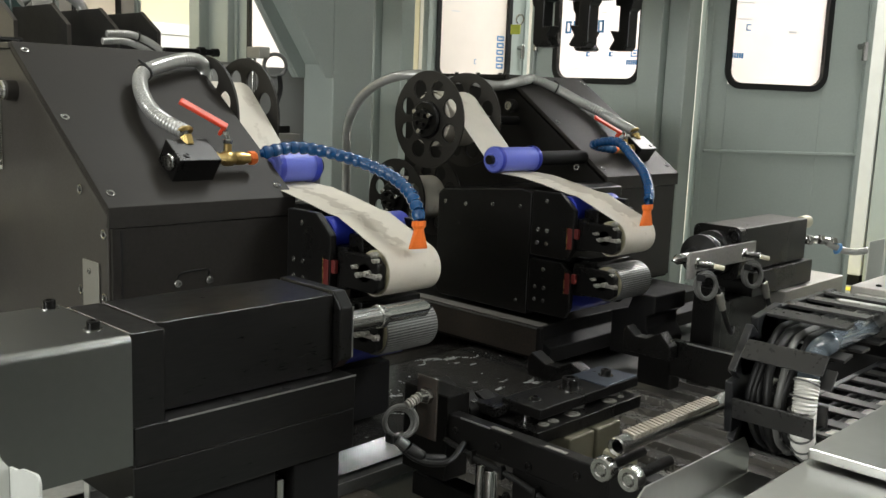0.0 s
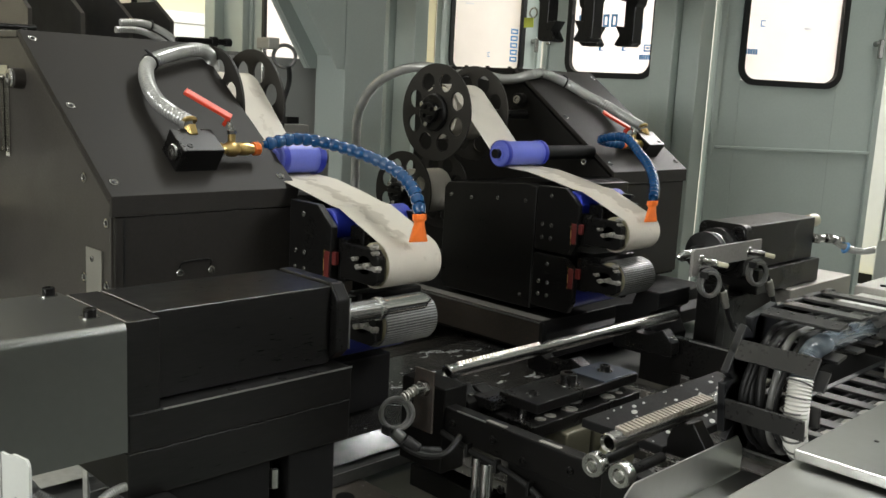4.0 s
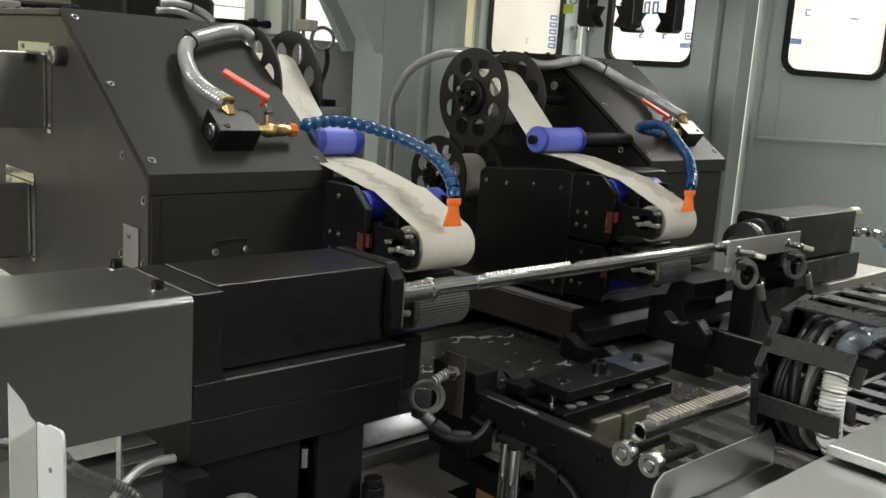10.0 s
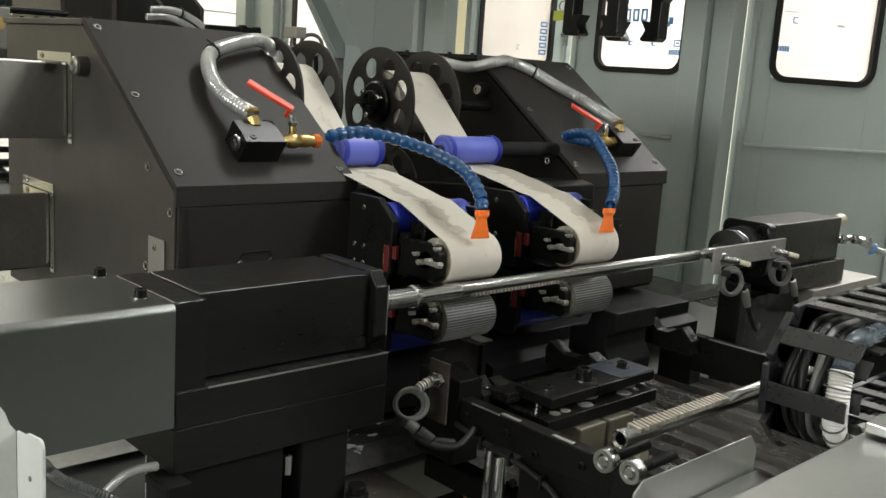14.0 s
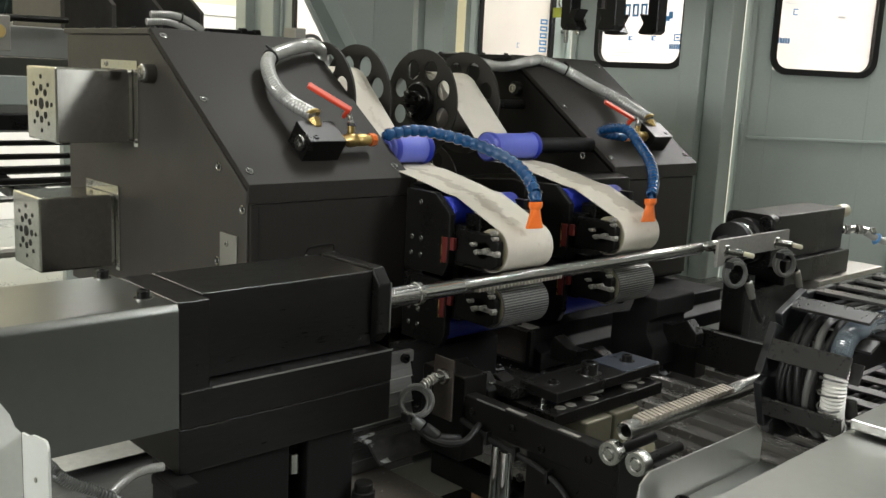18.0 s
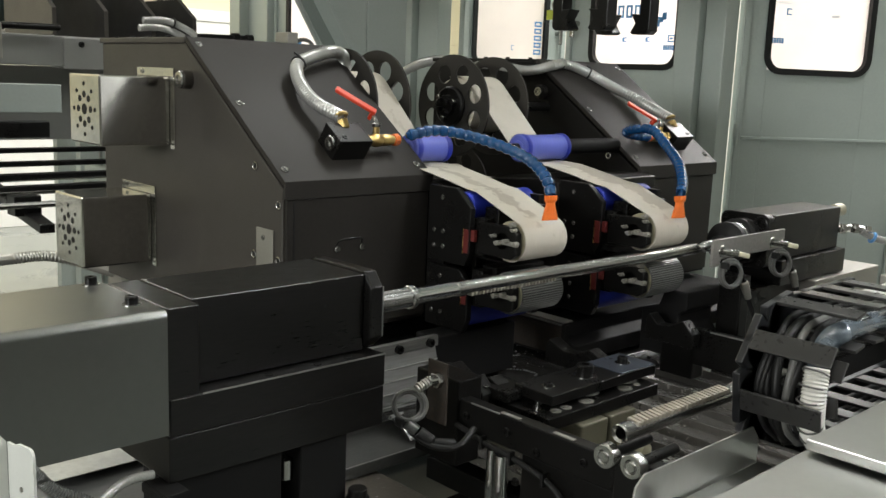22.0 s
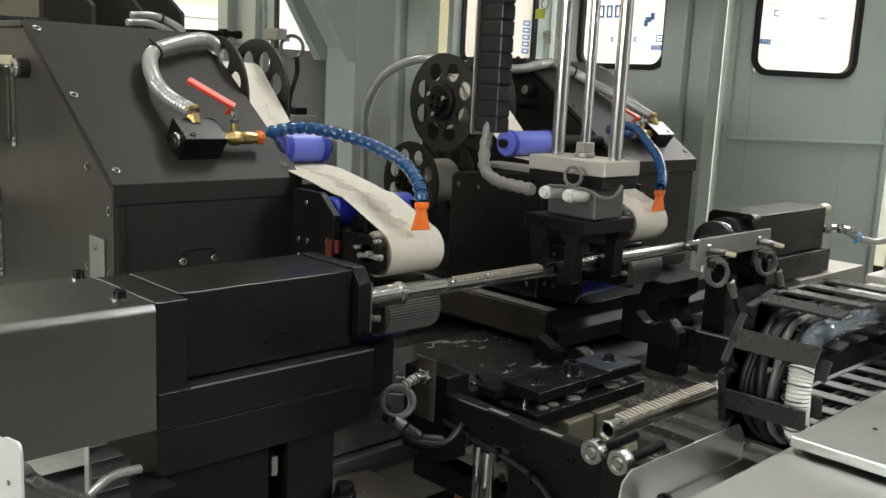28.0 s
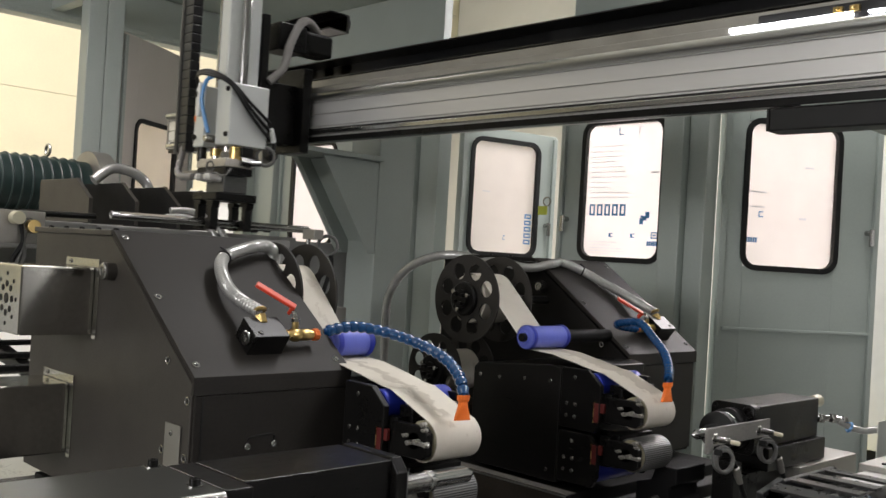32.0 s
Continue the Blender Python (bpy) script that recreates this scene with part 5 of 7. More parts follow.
part("folded_sheet", prism([(-0.993, 0.0), (-0.916, 0.0)] + [(-0.926 + 0.010 * math.cos(radians(q)), 1.137 + 0.010 * math.sin(radians(q))) for q in range(0, 91, 15)] + [(-0.960, 1.142), (-0.975, 1.136), (-0.993, 1.134)], "y", 0.374, 0.377, 0), OFFWHITE, post)
part("lip", prism([(0.345, 0.0), (0.3735, 0.0), (0.3735, 1.134), (0.367, 1.143), (0.362, 1.158), (0.345, 1.185)], "x", -0.9955, -0.9935, 0), OFFWHITE, post)
part("rivet", cyl((-0.951, 0.3735, 1.093), (-0.951, 0.372, 1.093), 0.003, 10, 0), GREYPLATE, post)
conduit = thing("flexible_conduit", (-1.1, 0.4, 0.9), "ribbed metal flexible conduit hanging by the post", "conduit")
part("conduit", tube([(-1.10, 0.36, 1.075), (-1.10, 0.42, 1.058), (-1.10, 0.4424, 1.0377), (-1.10, 0.449, 1.0275), (-1.10, 0.466, 1.011), (-1.10, 0.4875, 0.9967), (-1.10, 0.5094, 0.9816), (-1.10, 0.54, 0.955), (-1.11, 0.57, 0.90)], 0.0068, 12, 12, 0.0016), SLATSTEEL, conduit)


# ---- tailstock ----
def tailstock():
    t = thing("tailstock", (-1.2, 2.6, 0.6), "black tailstock with a sensor bar and cable loops", "tailstock")
    part("body", bx(-1.262, -1.138, 2.372, 2.768, 1.105, 1.226, 0.003), BLACK, t, "black tailstock body")
    fl = part("flange", prism(rounded(-1.275, -1.134, 1.085, 1.230, 0.02, 3), "y", 2.335, 2.370, 0.002), BLACK, t)
    for x, z in ((-1.262, 1.215), (-1.15, 1.215), (-1.262, 1.10), (-1.15, 1.10)):
        screw(fl, (x, 2.335, z), (0, -1, 0), 0.008, 0.003, BLACK)
    part("quill", lathe([(0.062, 0), (0.062, 0.03), (0.058, 0.034), (0.052, 0.036), (0.052, 0.075), (0.056, 0.077), (0.056, 0.088), (0.048, 0.094), (0.030, 0.098), (0.022, 0.104), (0.022, 0.13), (0.014, 0.15), (0, 0.165)], (-1.205, 2.335, 1.154), (0, -1, 0), 40), RUBBER, t, "glossy black quill sleeve with a steel centre")
    part("quill_band", lathe([(0.0525, 0), (0.0535, 0.002), (0.0535, 0.008), (0.0525, 0.010)], (-1.205, 2.285, 1.154), (0, -1, 0), 40), CHROME, t, "bright ring on the quill")
    part("lifting_loop", ring((-1.152, 2.328, 1.205), (0, 1, 0), 0.017, 0.005, 20, 8), BLACK, t)
    part("centre", lathe([(0.014, 0), (0.014, 0.05), (0, 0.085)], (-1.205, 2.19, 1.154), (0, -1, 0)), CHROME, t)
    part("slide_plate", bx(-1.28, -1.12, 2.40, 2.79, 1.035, 1.103, 0.003), BLACK, t)
    part("riser", bx(-1.30, -1.10, 2.57, 3.0, 0.945, 1.033, 0.003), GREYPLATE, t, "grey steel riser block")
    part("leg", bx(-1.25, -1.15, 2.33, 2.56, 0.0, 1.033, 0.004), BLACK, t)
    part("leg", bx(-1.195, -1.13, 2.215, 2.262, 0.55, 1.08, 0.004), BLACK, t)
    part("web", bx(-1.185, -1.145, 2.263, 2.329, 0.55, 1.03, 0.002), BLACK, t)
    part("leg", bx(-1.28, -1.12, 2.62, 2.95, 0.0, 0.943, 0.004), BLACK, t)
    bar = part("sensor_bar", prism([(2.045, 1.125), (2.075, 1.125), (2.085, 1.142), (2.40, 1.142), (2.40, 1.192), (2.05, 1.192), (2.045, 1.187)], "x", -1.128, -1.120, 0.001), LEDGETOP, t, "flat zinc sensor bar")
    for y in (2.085, 2.335):
        s = part("proximity_sensor", join(cyl((-1.135, y, 1.162), (-1.118, y, 1.162), 0.016, 6), cyl((-1.12, y, 1.162), (-1.090, y + 0.026, 1.158), 0.0085, 16)), STEEL, t, "threaded proximity sensor")
        part("plug", cyl((-1.091, y + 0.025, 1.158), (-1.070, y + 0.043, 1.153), 0.0062, 12), SENSOR, s)
        for dy, dz in ((0.025, 0.026), (0.084, 0.018)):
            part("cable_tie", bx(-1.108, -1.086, y + dy - 0.049, y + dy - 0.041, 1.106 + dz - 0.008, 1.106 + dz + 0.008, 0.002), RUBBER, s)
        for k in range(2):
            part("cable_loop", ring((-1.099 + 0.006 * k, y + 0.010, 1.110 - 0.004 * k), (1, -0.35, 0.1), 0.033 - 0.004 * k, 0.005, 28, 8), CABLE, s, "coiled grey sensor cable")
        part("cable", tube([(-1.094, y + 0.042, 1.118), (-1.088, y + 0.075, 1.07), (-1.085, y + 0.10, 1.02), (-1.09, y + 0.15, 0.97), (-1.12, y + 0.22, 0.965)], 0.0065, 8), RUBBER, s)
        part("connector", lathe([(0.007, 0), (0.011, 0.004), (0.011, 0.03), (0.009, 0.034), (0.009, 0.05)], (-1.090, y + 0.064, 1.085), (0.1, 0.5, -1), 12), GREYPLATE, s)
    part("rear_fitting", cyl((-1.16, 2.77, 1.21), (-1.16, 2.815, 1.212), 0.02), SENSOR, t)
    part("rear_fitting", cyl((-1.16, 2.77, 1.165), (-1.16, 2.80, 1.165), 0.014), GREYPLATE, t)
    part("elbow", tube([(-1.15, 2.79, 1.155), (-1.13, 2.84, 1.158), (-1.10, 2.88, 1.15)], 0.011, 10), STEEL, t, "bright pipe elbow")
    for y, z in ((2.80, 1.157), (2.835, 1.158), (2.872, 1.151)):
        part("pipe_nut", cyl((-1.148 + (y - 2.80) * 0.6, y, z), (-1.140 + (y - 2.80) * 0.6, y + 0.014, z), 0.016, 6), STEEL, t)
    part("hose", tube([(-1.11, 2.86, 1.15), (-1.08, 2.90, 1.128), (-1.05, 2.93, 1.122), (-1.02, 2.96, 1.13), (-1.0, 2.98, 1.14)], 0.010, 12, 14, 0.0010), CLEARHOSE, t, "clear hose")
    part("hose_collar", ring((-1.088, 2.895, 1.13), (0.6, 0.6, -0.4), 0.014, 0.005, 18, 6), BLUETUBE, t, "blue collar")
    return t


tailstock()
panel = thing("guard_post", (-0.75, 2.4, 0), "white powder-coated guard panel behind the tailstock hose", "guard post")
part("sheet", bx(-0.97, -0.966, 2.81, 2.93, 0, 1.175, 0.0015), OFFWHITE, panel)
part("fold", bx(-0.9655, -0.93, 2.927, 2.931, 0, 1.175, 0.001), OFFWHITE, panel)


# ---- transfer station ----
def station():
    s = thing("transfer_station", (-0.95, 1.6, 0.6), "black transfer frame with rails, rollers and rests", "transfer frame")
    part("rail", bx(-1.15, -0.66, 1.205, 1.235, 0.915, 0.972, 0.003), BLACK, s)
    # Rail top highlights and wear, put in as bright strips.
    part("worn_edge", bx(-1.09, -1.02, 1.204, 1.206, 0.971, 0.9735, 0), WORNGLINT, s)
    part("rail", bx(-1.15, -0.50, 2.03, 2.06, 0.88, 0.970, 0.003), BLACK, s)
    part("worn_edge", bx(-1.10, -0.72, 2.029, 2.032, 0.969, 0.972, 0), WORNGLINT, s)
    for x in (-1.0, -0.88):
        part("wear_pad", bx(x - 0.022, x + 0.022, 1.209, 1.218, 0.9725, 0.974, 0.001), GREYPLATE, s, "bright worn pad")
    part("rail_web", bx(-0.97, -0.70, 1.212, 1.230, 0.62, 0.914, 0.003), BLACK, s)
    for x in (-0.98, -0.86, -0.80, -0.76):
        screw(s, (x, 1.2119, 0.85 - 0.1 * (x + 0.9)), (0, -1, 0), 0.008, 0.004, BLACK)
    for x, z in ((-1.10, 0.945), (-1.0, 0.945), (-0.93, 0.93), (-0.83, 0.945), (-0.75, 0.935), (-0.70, 0.945)):
        screw(s, (x, 1.205, z), (0, -1, 0), 0.0075, 0.004, BLACK, "bolt")
    part("end_block", bx(-1.235, -1.12, 1.20, 1.262, 0.84, 1.005, 0.003), BLACK, s)
    part("end_block", bx(-1.235, -1.14, 2.03, 2.08, 0.84, 0.96, 0.003), BLACK, s)
    for y0, y1 in ((1.266, 1.30), (1.985, 2.02)):
        part("vee_rest", prism([(-1.255, 0.93), (-1.12, 0.93), (-1.12, 0.965), (-1.15, 0.994), (-1.19, 0.972), (-1.22, 0.972), (-1.247, 0.994), (-1.255, 0.98)], "y", y0, y1, 0.002), BLACK, s, "black vee rest")
        screw(s, (-1.13, (y0 + y1) / 2, 0.975), (0, 0, 1), 0.006, 0.004)
    part("fixed_plate", bx(-1.10, -0.985, 1.30, 1.645, 0.925, 0.95, 0.002), BLACK, s, "black fixed guide plate")
    for y, r in ((1.345, 0.011), (1.375, 0.011), (1.435, 0.016), (1.56, 0.016), (1.60, 0.008)):
        part("plate_ring", lathe([(r, 0), (r, 0.0015), (r * 0.55, 0.0015), (r * 0.5, 0.0003), (0, 0.0003)], (-1.008, y, 0.9502), (0, 0, 1), 20), GREYPLATE, s, "bright counterbore ring")
    for y in (1.48, 1.605):
        part("bush", lathe([(0.011, 0), (0.032, 0), (0.030, 0.004), (0.02, 0.007), (0.011, 0.008)], (-1.05, y, 0.9502), (0, 0, 1), 28), OFFWHITE, s, "pale flanged bush")
    part("cylinder_body", join(bx(-1.03, -0.97, 1.38, 1.46, 0.76, 0.923, 0.004), bx(-1.03, -0.97, 1.47, 1.55, 0.76, 0.923, 0.004)), ALLOYDARK, s, "pale alloy cylinder body")
    part("cylinder_port", join(cyl((-0.969, 1.50, 0.865), (-0.945, 1.50, 0.865), 0.012, 8), cyl((-0.945, 1.50, 0.865), (-0.905, 1.50, 0.865), 0.016, 14)), SENSOR, s, "cream push-in fitting")
    for x, z in ((-0.715, 1.022), (-0.668, 1.022)):
        o = part("roller", lathe([(0, 0), (0.007, 0), (0.009, 0.003), (0.011, 0.001), (0.017, 0.001), (0.019, 0.004), (0.019, 0.018), (0, 0.02)], (x, 1.095, z), (0, 1, 0), 24), STEEL, s, "bright bearing roller")
        part("roller_axle", cyl((x, 1.116, z), (x, 1.21, z), 0.008), BLACK, o)
    part("roller_bracket", bx(-0.74, -0.64, 1.16, 1.20, 0.85, 1.0, 0.003), BLACK, s)
    part("post", bx(-1.03, -0.99, 1.15, 1.19, 0.05, 0.62, 0.002), GREYPLATE, s)
    part("guide_column", cyl((-1.045, 1.245, 0.1), (-1.045, 1.245, 0.879), 0.014), CHROME, s, "chrome guide column")
    part("guide_column", cyl((-1.075, 1.25, 0.1), (-1.075, 1.25, 0.879), 0.010), CHROME, s, "chrome guide column")
    part("cable", tube([(-1.12, 1.198, 0.925), (-1.05, 1.199, 0.912), (-0.98, 1.199, 0.905), (-0.91, 1.199, 0.892), (-0.865, 1.197, 0.87), (-0.845, 1.195, 0.83), (-0.85, 1.19, 0.77), (-0.88, 1.19, 0.68)], 0.0055, 8), RUBBER, s)
    for x, z in ((-1.05, 0.912), (-0.98, 0.905), (-0.905, 0.891)):
        part("cable_tie", bx(x - 0.003, x + 0.003, 1.190, 1.2035, z - 0.012, z + 0.012, 0.001), RUBBER, s)
    for k in range(2):
        part("cable_loop", ring((-0.84, 1.18 - 0.01 * k, 0.815), (0.1, 1, 0), 0.035, 0.004, 24, 6), CABLE, s)
    b = part("sensor_bracket", (bx(-1.155, -1.105, 1.155, 1.159, 0.935, 1.05, 0.001)), LEDGE, s, "bent zinc sensor bracket")
    part("proximity_sensor", join(cyl((-1.124, 1.154, 1.018), (-1.123, 1.140, 1.018), 0.015, 6), cyl((-1.124, 1.165, 1.018), (-1.118, 1.12, 1.021), 0.010)), STEEL, b, "threaded proximity sensor")
    part("plug", join(*[cyl((-1.118 - 0.0005 * q, 1.12 - 0.005 * q, 1.021 - 0.002 * q), (-1.1183 - 0.0005 * q, 1.1165 - 0.005 * q, 1.0198 - 0.002 * q), 0.0095 if q % 2 else 0.008, 14, 0.0005) for q in range(5)]), GREYPLATE, b, "knurled steel plug")
    for k in range(2):
        part("cable_loop", ring((-1.127 - 0.006 * k, 1.09, 0.982 - 0.003 * k), (0.75, -0.65, 0.1), 0.028 - 0.003 * k, 0.0042, 28, 8), CABLE, b, "coiled grey sensor cable")
    part("cable", tube([(-1.135, 1.08, 0.955), (-1.12, 1.09, 0.935), (-1.10, 1.10, 0.92), (-1.076, 1.12, 0.912), (-1.06, 1.15, 0.915), (-1.065, 1.19, 0.935)], 0.006, 8), RUBBER, b)
    part("connector", lathe([(0.008, 0), (0.0105, 0.003), (0.0105, 0.022), (0.009, 0.024)], (-1.128, 1.082, 0.952), (0.6, 0.55, -0.6), 14), SLATSTEEL, b, "knurled steel connector")
    part("connector", lathe([(0.010, 0), (0.0115, 0.003), (0.0115, 0.028), (0.008, 0.032)], (-1.112, 1.097, 0.936), (0.6, 0.55, -0.55), 14), RUBBER, b, "black connector")
    part("connector", lathe([(0.007, 0), (0.0085, 0.003), (0.0085, 0.036), (0.006, 0.040)], (-1.092, 1.116, 0.918), (0.5, 0.85, -0.1), 14), RUBBER, b, "black cable sleeve")
    for dy, dz in ((0.022, 0.026), (-0.025, -0.024)):
        part("cable_tie", bx(-1.136, -1.116, 1.09 + dy - 0.004, 1.09 + dy + 0.004, 0.981 + dz - 0.008, 0.981 + dz + 0.008, 0.002), RUBBER, b)
    return s


station()


def lifter():
    s = thing("lift_table", (-1.05, 1.45, 0.97), "black lifting bar on three chrome guide rods", "lifter")
    part("bar", join(bx(-1.10, -1.005, 1.33, 1.66, 0.962, 0.982, 0.002), bx(-1.16, -1.08, 1.29, 1.36, 0.955, 0.975, 0.002)), BLACK, s, "black lifting bar")
    part("bar_strip", bx(-1.098, -1.007, 1.545, 1.658, 0.9822, 0.985, 0.001), LIFTBLUE, s, "blued steel strip")
    for y0, y1 in ((1.31, 1.345), (1.62, 1.655)):
        part("vee_arm", prism([(-1.27, 0.93), (-1.09, 0.93), (-1.09, 0.961), (-1.15, 0.985), (-1.19, 0.966), (-1.22, 0.966), (-1.26, 0.985), (-1.27, 0.97)], "y", y0, y1, 0.002), BLACK, s, "black vee arm")
    for y, r, h in ((1.48, 0.017, 0.022), (1.605, 0.011, 0.012), (1.37, 0.009, 0.006)):
        screw(s, (-1.05, y, 0.9865 if y > 1.5 else 0.9835), (0, 0, 1), r, h, BLACK, "bolt")
        part("washer", lathe([(0, 0), (r * 1.45, 0), (r * 1.45, 0.0015), (0, 0.0015)], (-1.05, y, 0.985 if y > 1.5 else 0.982), (0, 0, 1)), STEEL, s)
    for y, r in ((1.345, 0.0095), (1.48, 0.0165), (1.605, 0.0095)):
        part("guide_rod", cyl((-1.05, y, 0.62), (-1.05, y, 0.9615), r), CHROME, s, "chrome guide rod")
    return s


lift = lifter()
pusher = thing("transfer_plate", (-0.86, 1.5, 0.96), "black sliding transfer plate with white specks", "transfer plate")
part("hole_ring", lathe([(0.008, 0), (0.013, 0), (0.012, 0.001), (0.008, 0.0006)], (-0.85, 1.775, 0.988), (0, 0, 1), 20), GREYPLATE, pusher)
part("plate", bx(-0.90, -0.735, 1.325, 1.80, 0.972, 0.988, 0.002), CASTBLACK, pusher)
rnd = random.Random(5)
drops = []
for k in range(70):
    u, w, q = -0.893 + 0.15 * rnd.random(), 1.333 + 0.46 * rnd.random(), 0.0016 + 0.0042 * rnd.random() ** 2
    drops.append(moved(lathe([(0, 0.0012), (q * 0.7, 0.0009), (q, 0.0)], (0, 0, 0), (0, 0, 1), 9), Matrix.Translation((u, w, 0.9881)) @ Matrix.Rotation(0.5, 4, "Z") @ Matrix.Diagonal((1, 1.2 + rnd.random(), 1, 1))))
tagged(part("splash_drop", join(*drops), DROPS, pusher), kind="stuff")
for y in (1.335, 1.76):
    part("vee", prism([(-0.735, 0.975), (-0.66, 0.975), (-0.66, 1.0), (-0.69, 1.04), (-0.70, 1.035), (-0.72, 1.04), (-0.735, 1.0)], "y", y, y + 0.03, 0.002), BLACK, pusher)


def rack_bar(at):
    """A steering rack: round bar with a toothed flat near one end."""
    x, y, z = at
    r = thing("rack_bar", at, "ground steel rack bar with a toothed length and bored end", "rack bar", "rack bars")
    body = lathe([(0.009, 0.004), (0.0125, 0), (0.0145, 0.002), (0.0145, 0.026), (0.0145, 0.03), (0.0145, 0.16), (0.0145, 0.288), (0.0145, 0.32), (0.0145, 0.345), (0.0145, 0.6), (0.0145, 0.838), (0.0135, 0.84), (0.008, 0.84), (0.006, 0.82), (0, 0.82)], (x, y, z), (0, 1, 0), 32)
    for v in body.verts:
        if y + 0.028 < v.co.y < y + 0.29 and v.co.z > z + 0.0065:
            v.co.z = z + 0.0065
    part("shaft", body, STEEL, r, "ground steel shaft")
    part("bore", lathe([(0.009, 0.004), (0.0085, 0.03), (0, 0.03)], (x, y, z), (0, 1, 0), 24), BLACK, r)
    for k in range(25):
        repeat("tooth", "tooth", lambda: prism([(-0.0037, 0.006), (0.0037, 0.006), (0.0025, 0.0140), (-0.0025, 0.0140)], "x", -0.0128, 0.0128, 0.0005), TOOTH, r, (x, y + 0.036 + 0.0102 * k, z), (0, 0, 1), radians(-16))
    # Shade in the tooth gaps, put in as a black strip.
    part("tooth_bed", bx(x - 0.0125, x + 0.0125, y + 0.030, y + 0.287, z + 0.002, z + 0.0070, 0.0005), CASTBLACK, r, "black strip for the shade between the teeth")
    return r


bar_a = rack_bar((-0.70, 1.109, 1.058))
bar_b = rack_bar((-0.195, 1.109, 1.058))


# ---- energy chains ----
def link_mesh(x, pitch, height):
    """One side plate of a chain link about its middle: travel along y."""
    r = height * 0.5
    pts = [(-pitch * 0.56, -r), (pitch * 0.12, -r)] + [(pitch * 0.12 + 0.9 * r * math.cos(a), r * math.sin(a)) for a in [math.pi * (k - 5) / 12 for k in range(11)]] + [(pitch * 0.12, r), (-pitch * 0.56, r)]
    out = -0.0085 if x < 0 else 0.0065
    disc = cyl((x + out, pitch * 0.12, 0), (x + out + 0.002, pitch * 0.12, 0), r * 0.62, 16, 0.0008)
    return join(prism(pts, "x", x - 0.0065, x + 0.0065, 0.002), disc, cyl((x + out * 1.02, pitch * 0.12, 0), (x + out * 1.02 + 0.0024, pitch * 0.12, 0), r * 0.22, 10, 0.0004))


def chain(name, at, label, count, width, pitch, height, key):
    """A chain of links; each link is a part with its second plate and its cross bars."""
    c = thing(name, at, label, "energy chain")
    links = []
    for k in range(count):
        o = repeat("chain_link", ("link", key), lambda: link_mesh(-width / 2, pitch, height), CHAINMAT, c, at)
        repeat("side_plate", ("plate", key), lambda: link_mesh(width / 2, pitch, height), CHAINMAT, o, ORG[o])
        for dz in (height * 0.46, -height * 0.46):
            q = new("cross_bar", SHARED.get(("bar", key, dz > 0)) or bar_data(key, width, pitch, height, dz))
            q.parent = o
        links.append(o)
    return c, links


def bar_data(key, width, pitch, height, dz):
    half = pitch * (0.62 if key == "top" else 0.22)
    bm = bx(-width / 2 + 0.0068, width / 2 - 0.0068, -half, half, dz - 0.002, dz + 0.003, 0.001)
    data = bpy.data.meshes.new("cross_bar")
    bm.to_mesh(data)
    bm.free()
    data.materials.append(SLATMAT)
    SHARED[("bar", key, dz > 0)] = data
    return data


def chain_poses(count, pitch, top_end, bend, radius, start=0.0):
    """Poses along a hairpin in (travel, height): from top_end back to the bend at travel = bend, round it, and out below."""
    out = []
    for k in range(count):
        s = start + pitch * (k + 0.5)
        run = top_end - bend
        if s < run:
            out.append((top_end - s, radius, 0.0))
        elif s < run + math.pi * radius:
            a = (s - run) / radius
            out.append((bend - radius * math.sin(a), radius * math.cos(a), a))
        else:
            out.append((bend + s - run - math.pi * radius, -radius, math.pi))
    return out


CH_N, CH_P, CH_R, CH_X, CH_Z = 15, 0.074, 0.095, -0.56, 1.112
side_chain, side_links = chain("energy_chain", (CH_X, 1.45, 0.95), "black energy chain loop full of cables and a white tube", CH_N, 0.138, CH_P, 0.056, "side")
side_cables = []
for k, (x, mat, r) in enumerate(((-0.606, RUBBER, 0.007), (-0.592, RUBBER, 0.0055), (-0.580, RUBBER, 0.007), (-0.53, WHITETUBE, 0.0165), (-0.566, CABLE, 0.006), (-0.600, RUBBER, 0.005), (-0.555, RUBBER, 0.006))):
    rr = CH_R - 0.004 + 0.004 * (k % 3) - (0.004 if k == 3 else 0)
    pts = [(x, 1.66, CH_Z + rr), (x, 1.58, CH_Z + rr)] + [(x + 0.004 * math.sin(3 * q + k), 1.42 - rr * math.sin(q), CH_Z + rr * math.cos(q)) for q in [math.pi * j / 6 for j in range(7)]] + [(x, 1.7, CH_Z - rr), (x, 2.2, CH_Z - rr)]
    if mat is WHITETUBE:
        side_cables.append(part("clear_tube", tube(pts[:5], r - 0.001, 14, 24, 0.0012), CLEARTUBE, side_chain, "clear wire-wound tube"))
        pts = pts[4:]
    side_cables.append(part("cable" if mat is not WHITETUBE else "corrugated_tube", tube(pts, r, 14, 18, 0.0022 if mat is WHITETUBE else 0), mat, side_chain, "white corrugated tube" if mat is WHITETUBE else ""))

hoops = [ring((-0.53, 1.42 - (CH_R - 0.004) * math.sin(q), CH_Z + (CH_R - 0.004) * math.cos(q)), (0, -math.cos(q), -math.sin(q)), 0.0175, 0.0016, 20, 6) for q in [math.pi * (0.36 + 0.075 * j) for j in range(9)]]
side_cables.append(part("tube_ribs", join(*hoops), CABLE, side_chain, "dark rings round the white tube"))

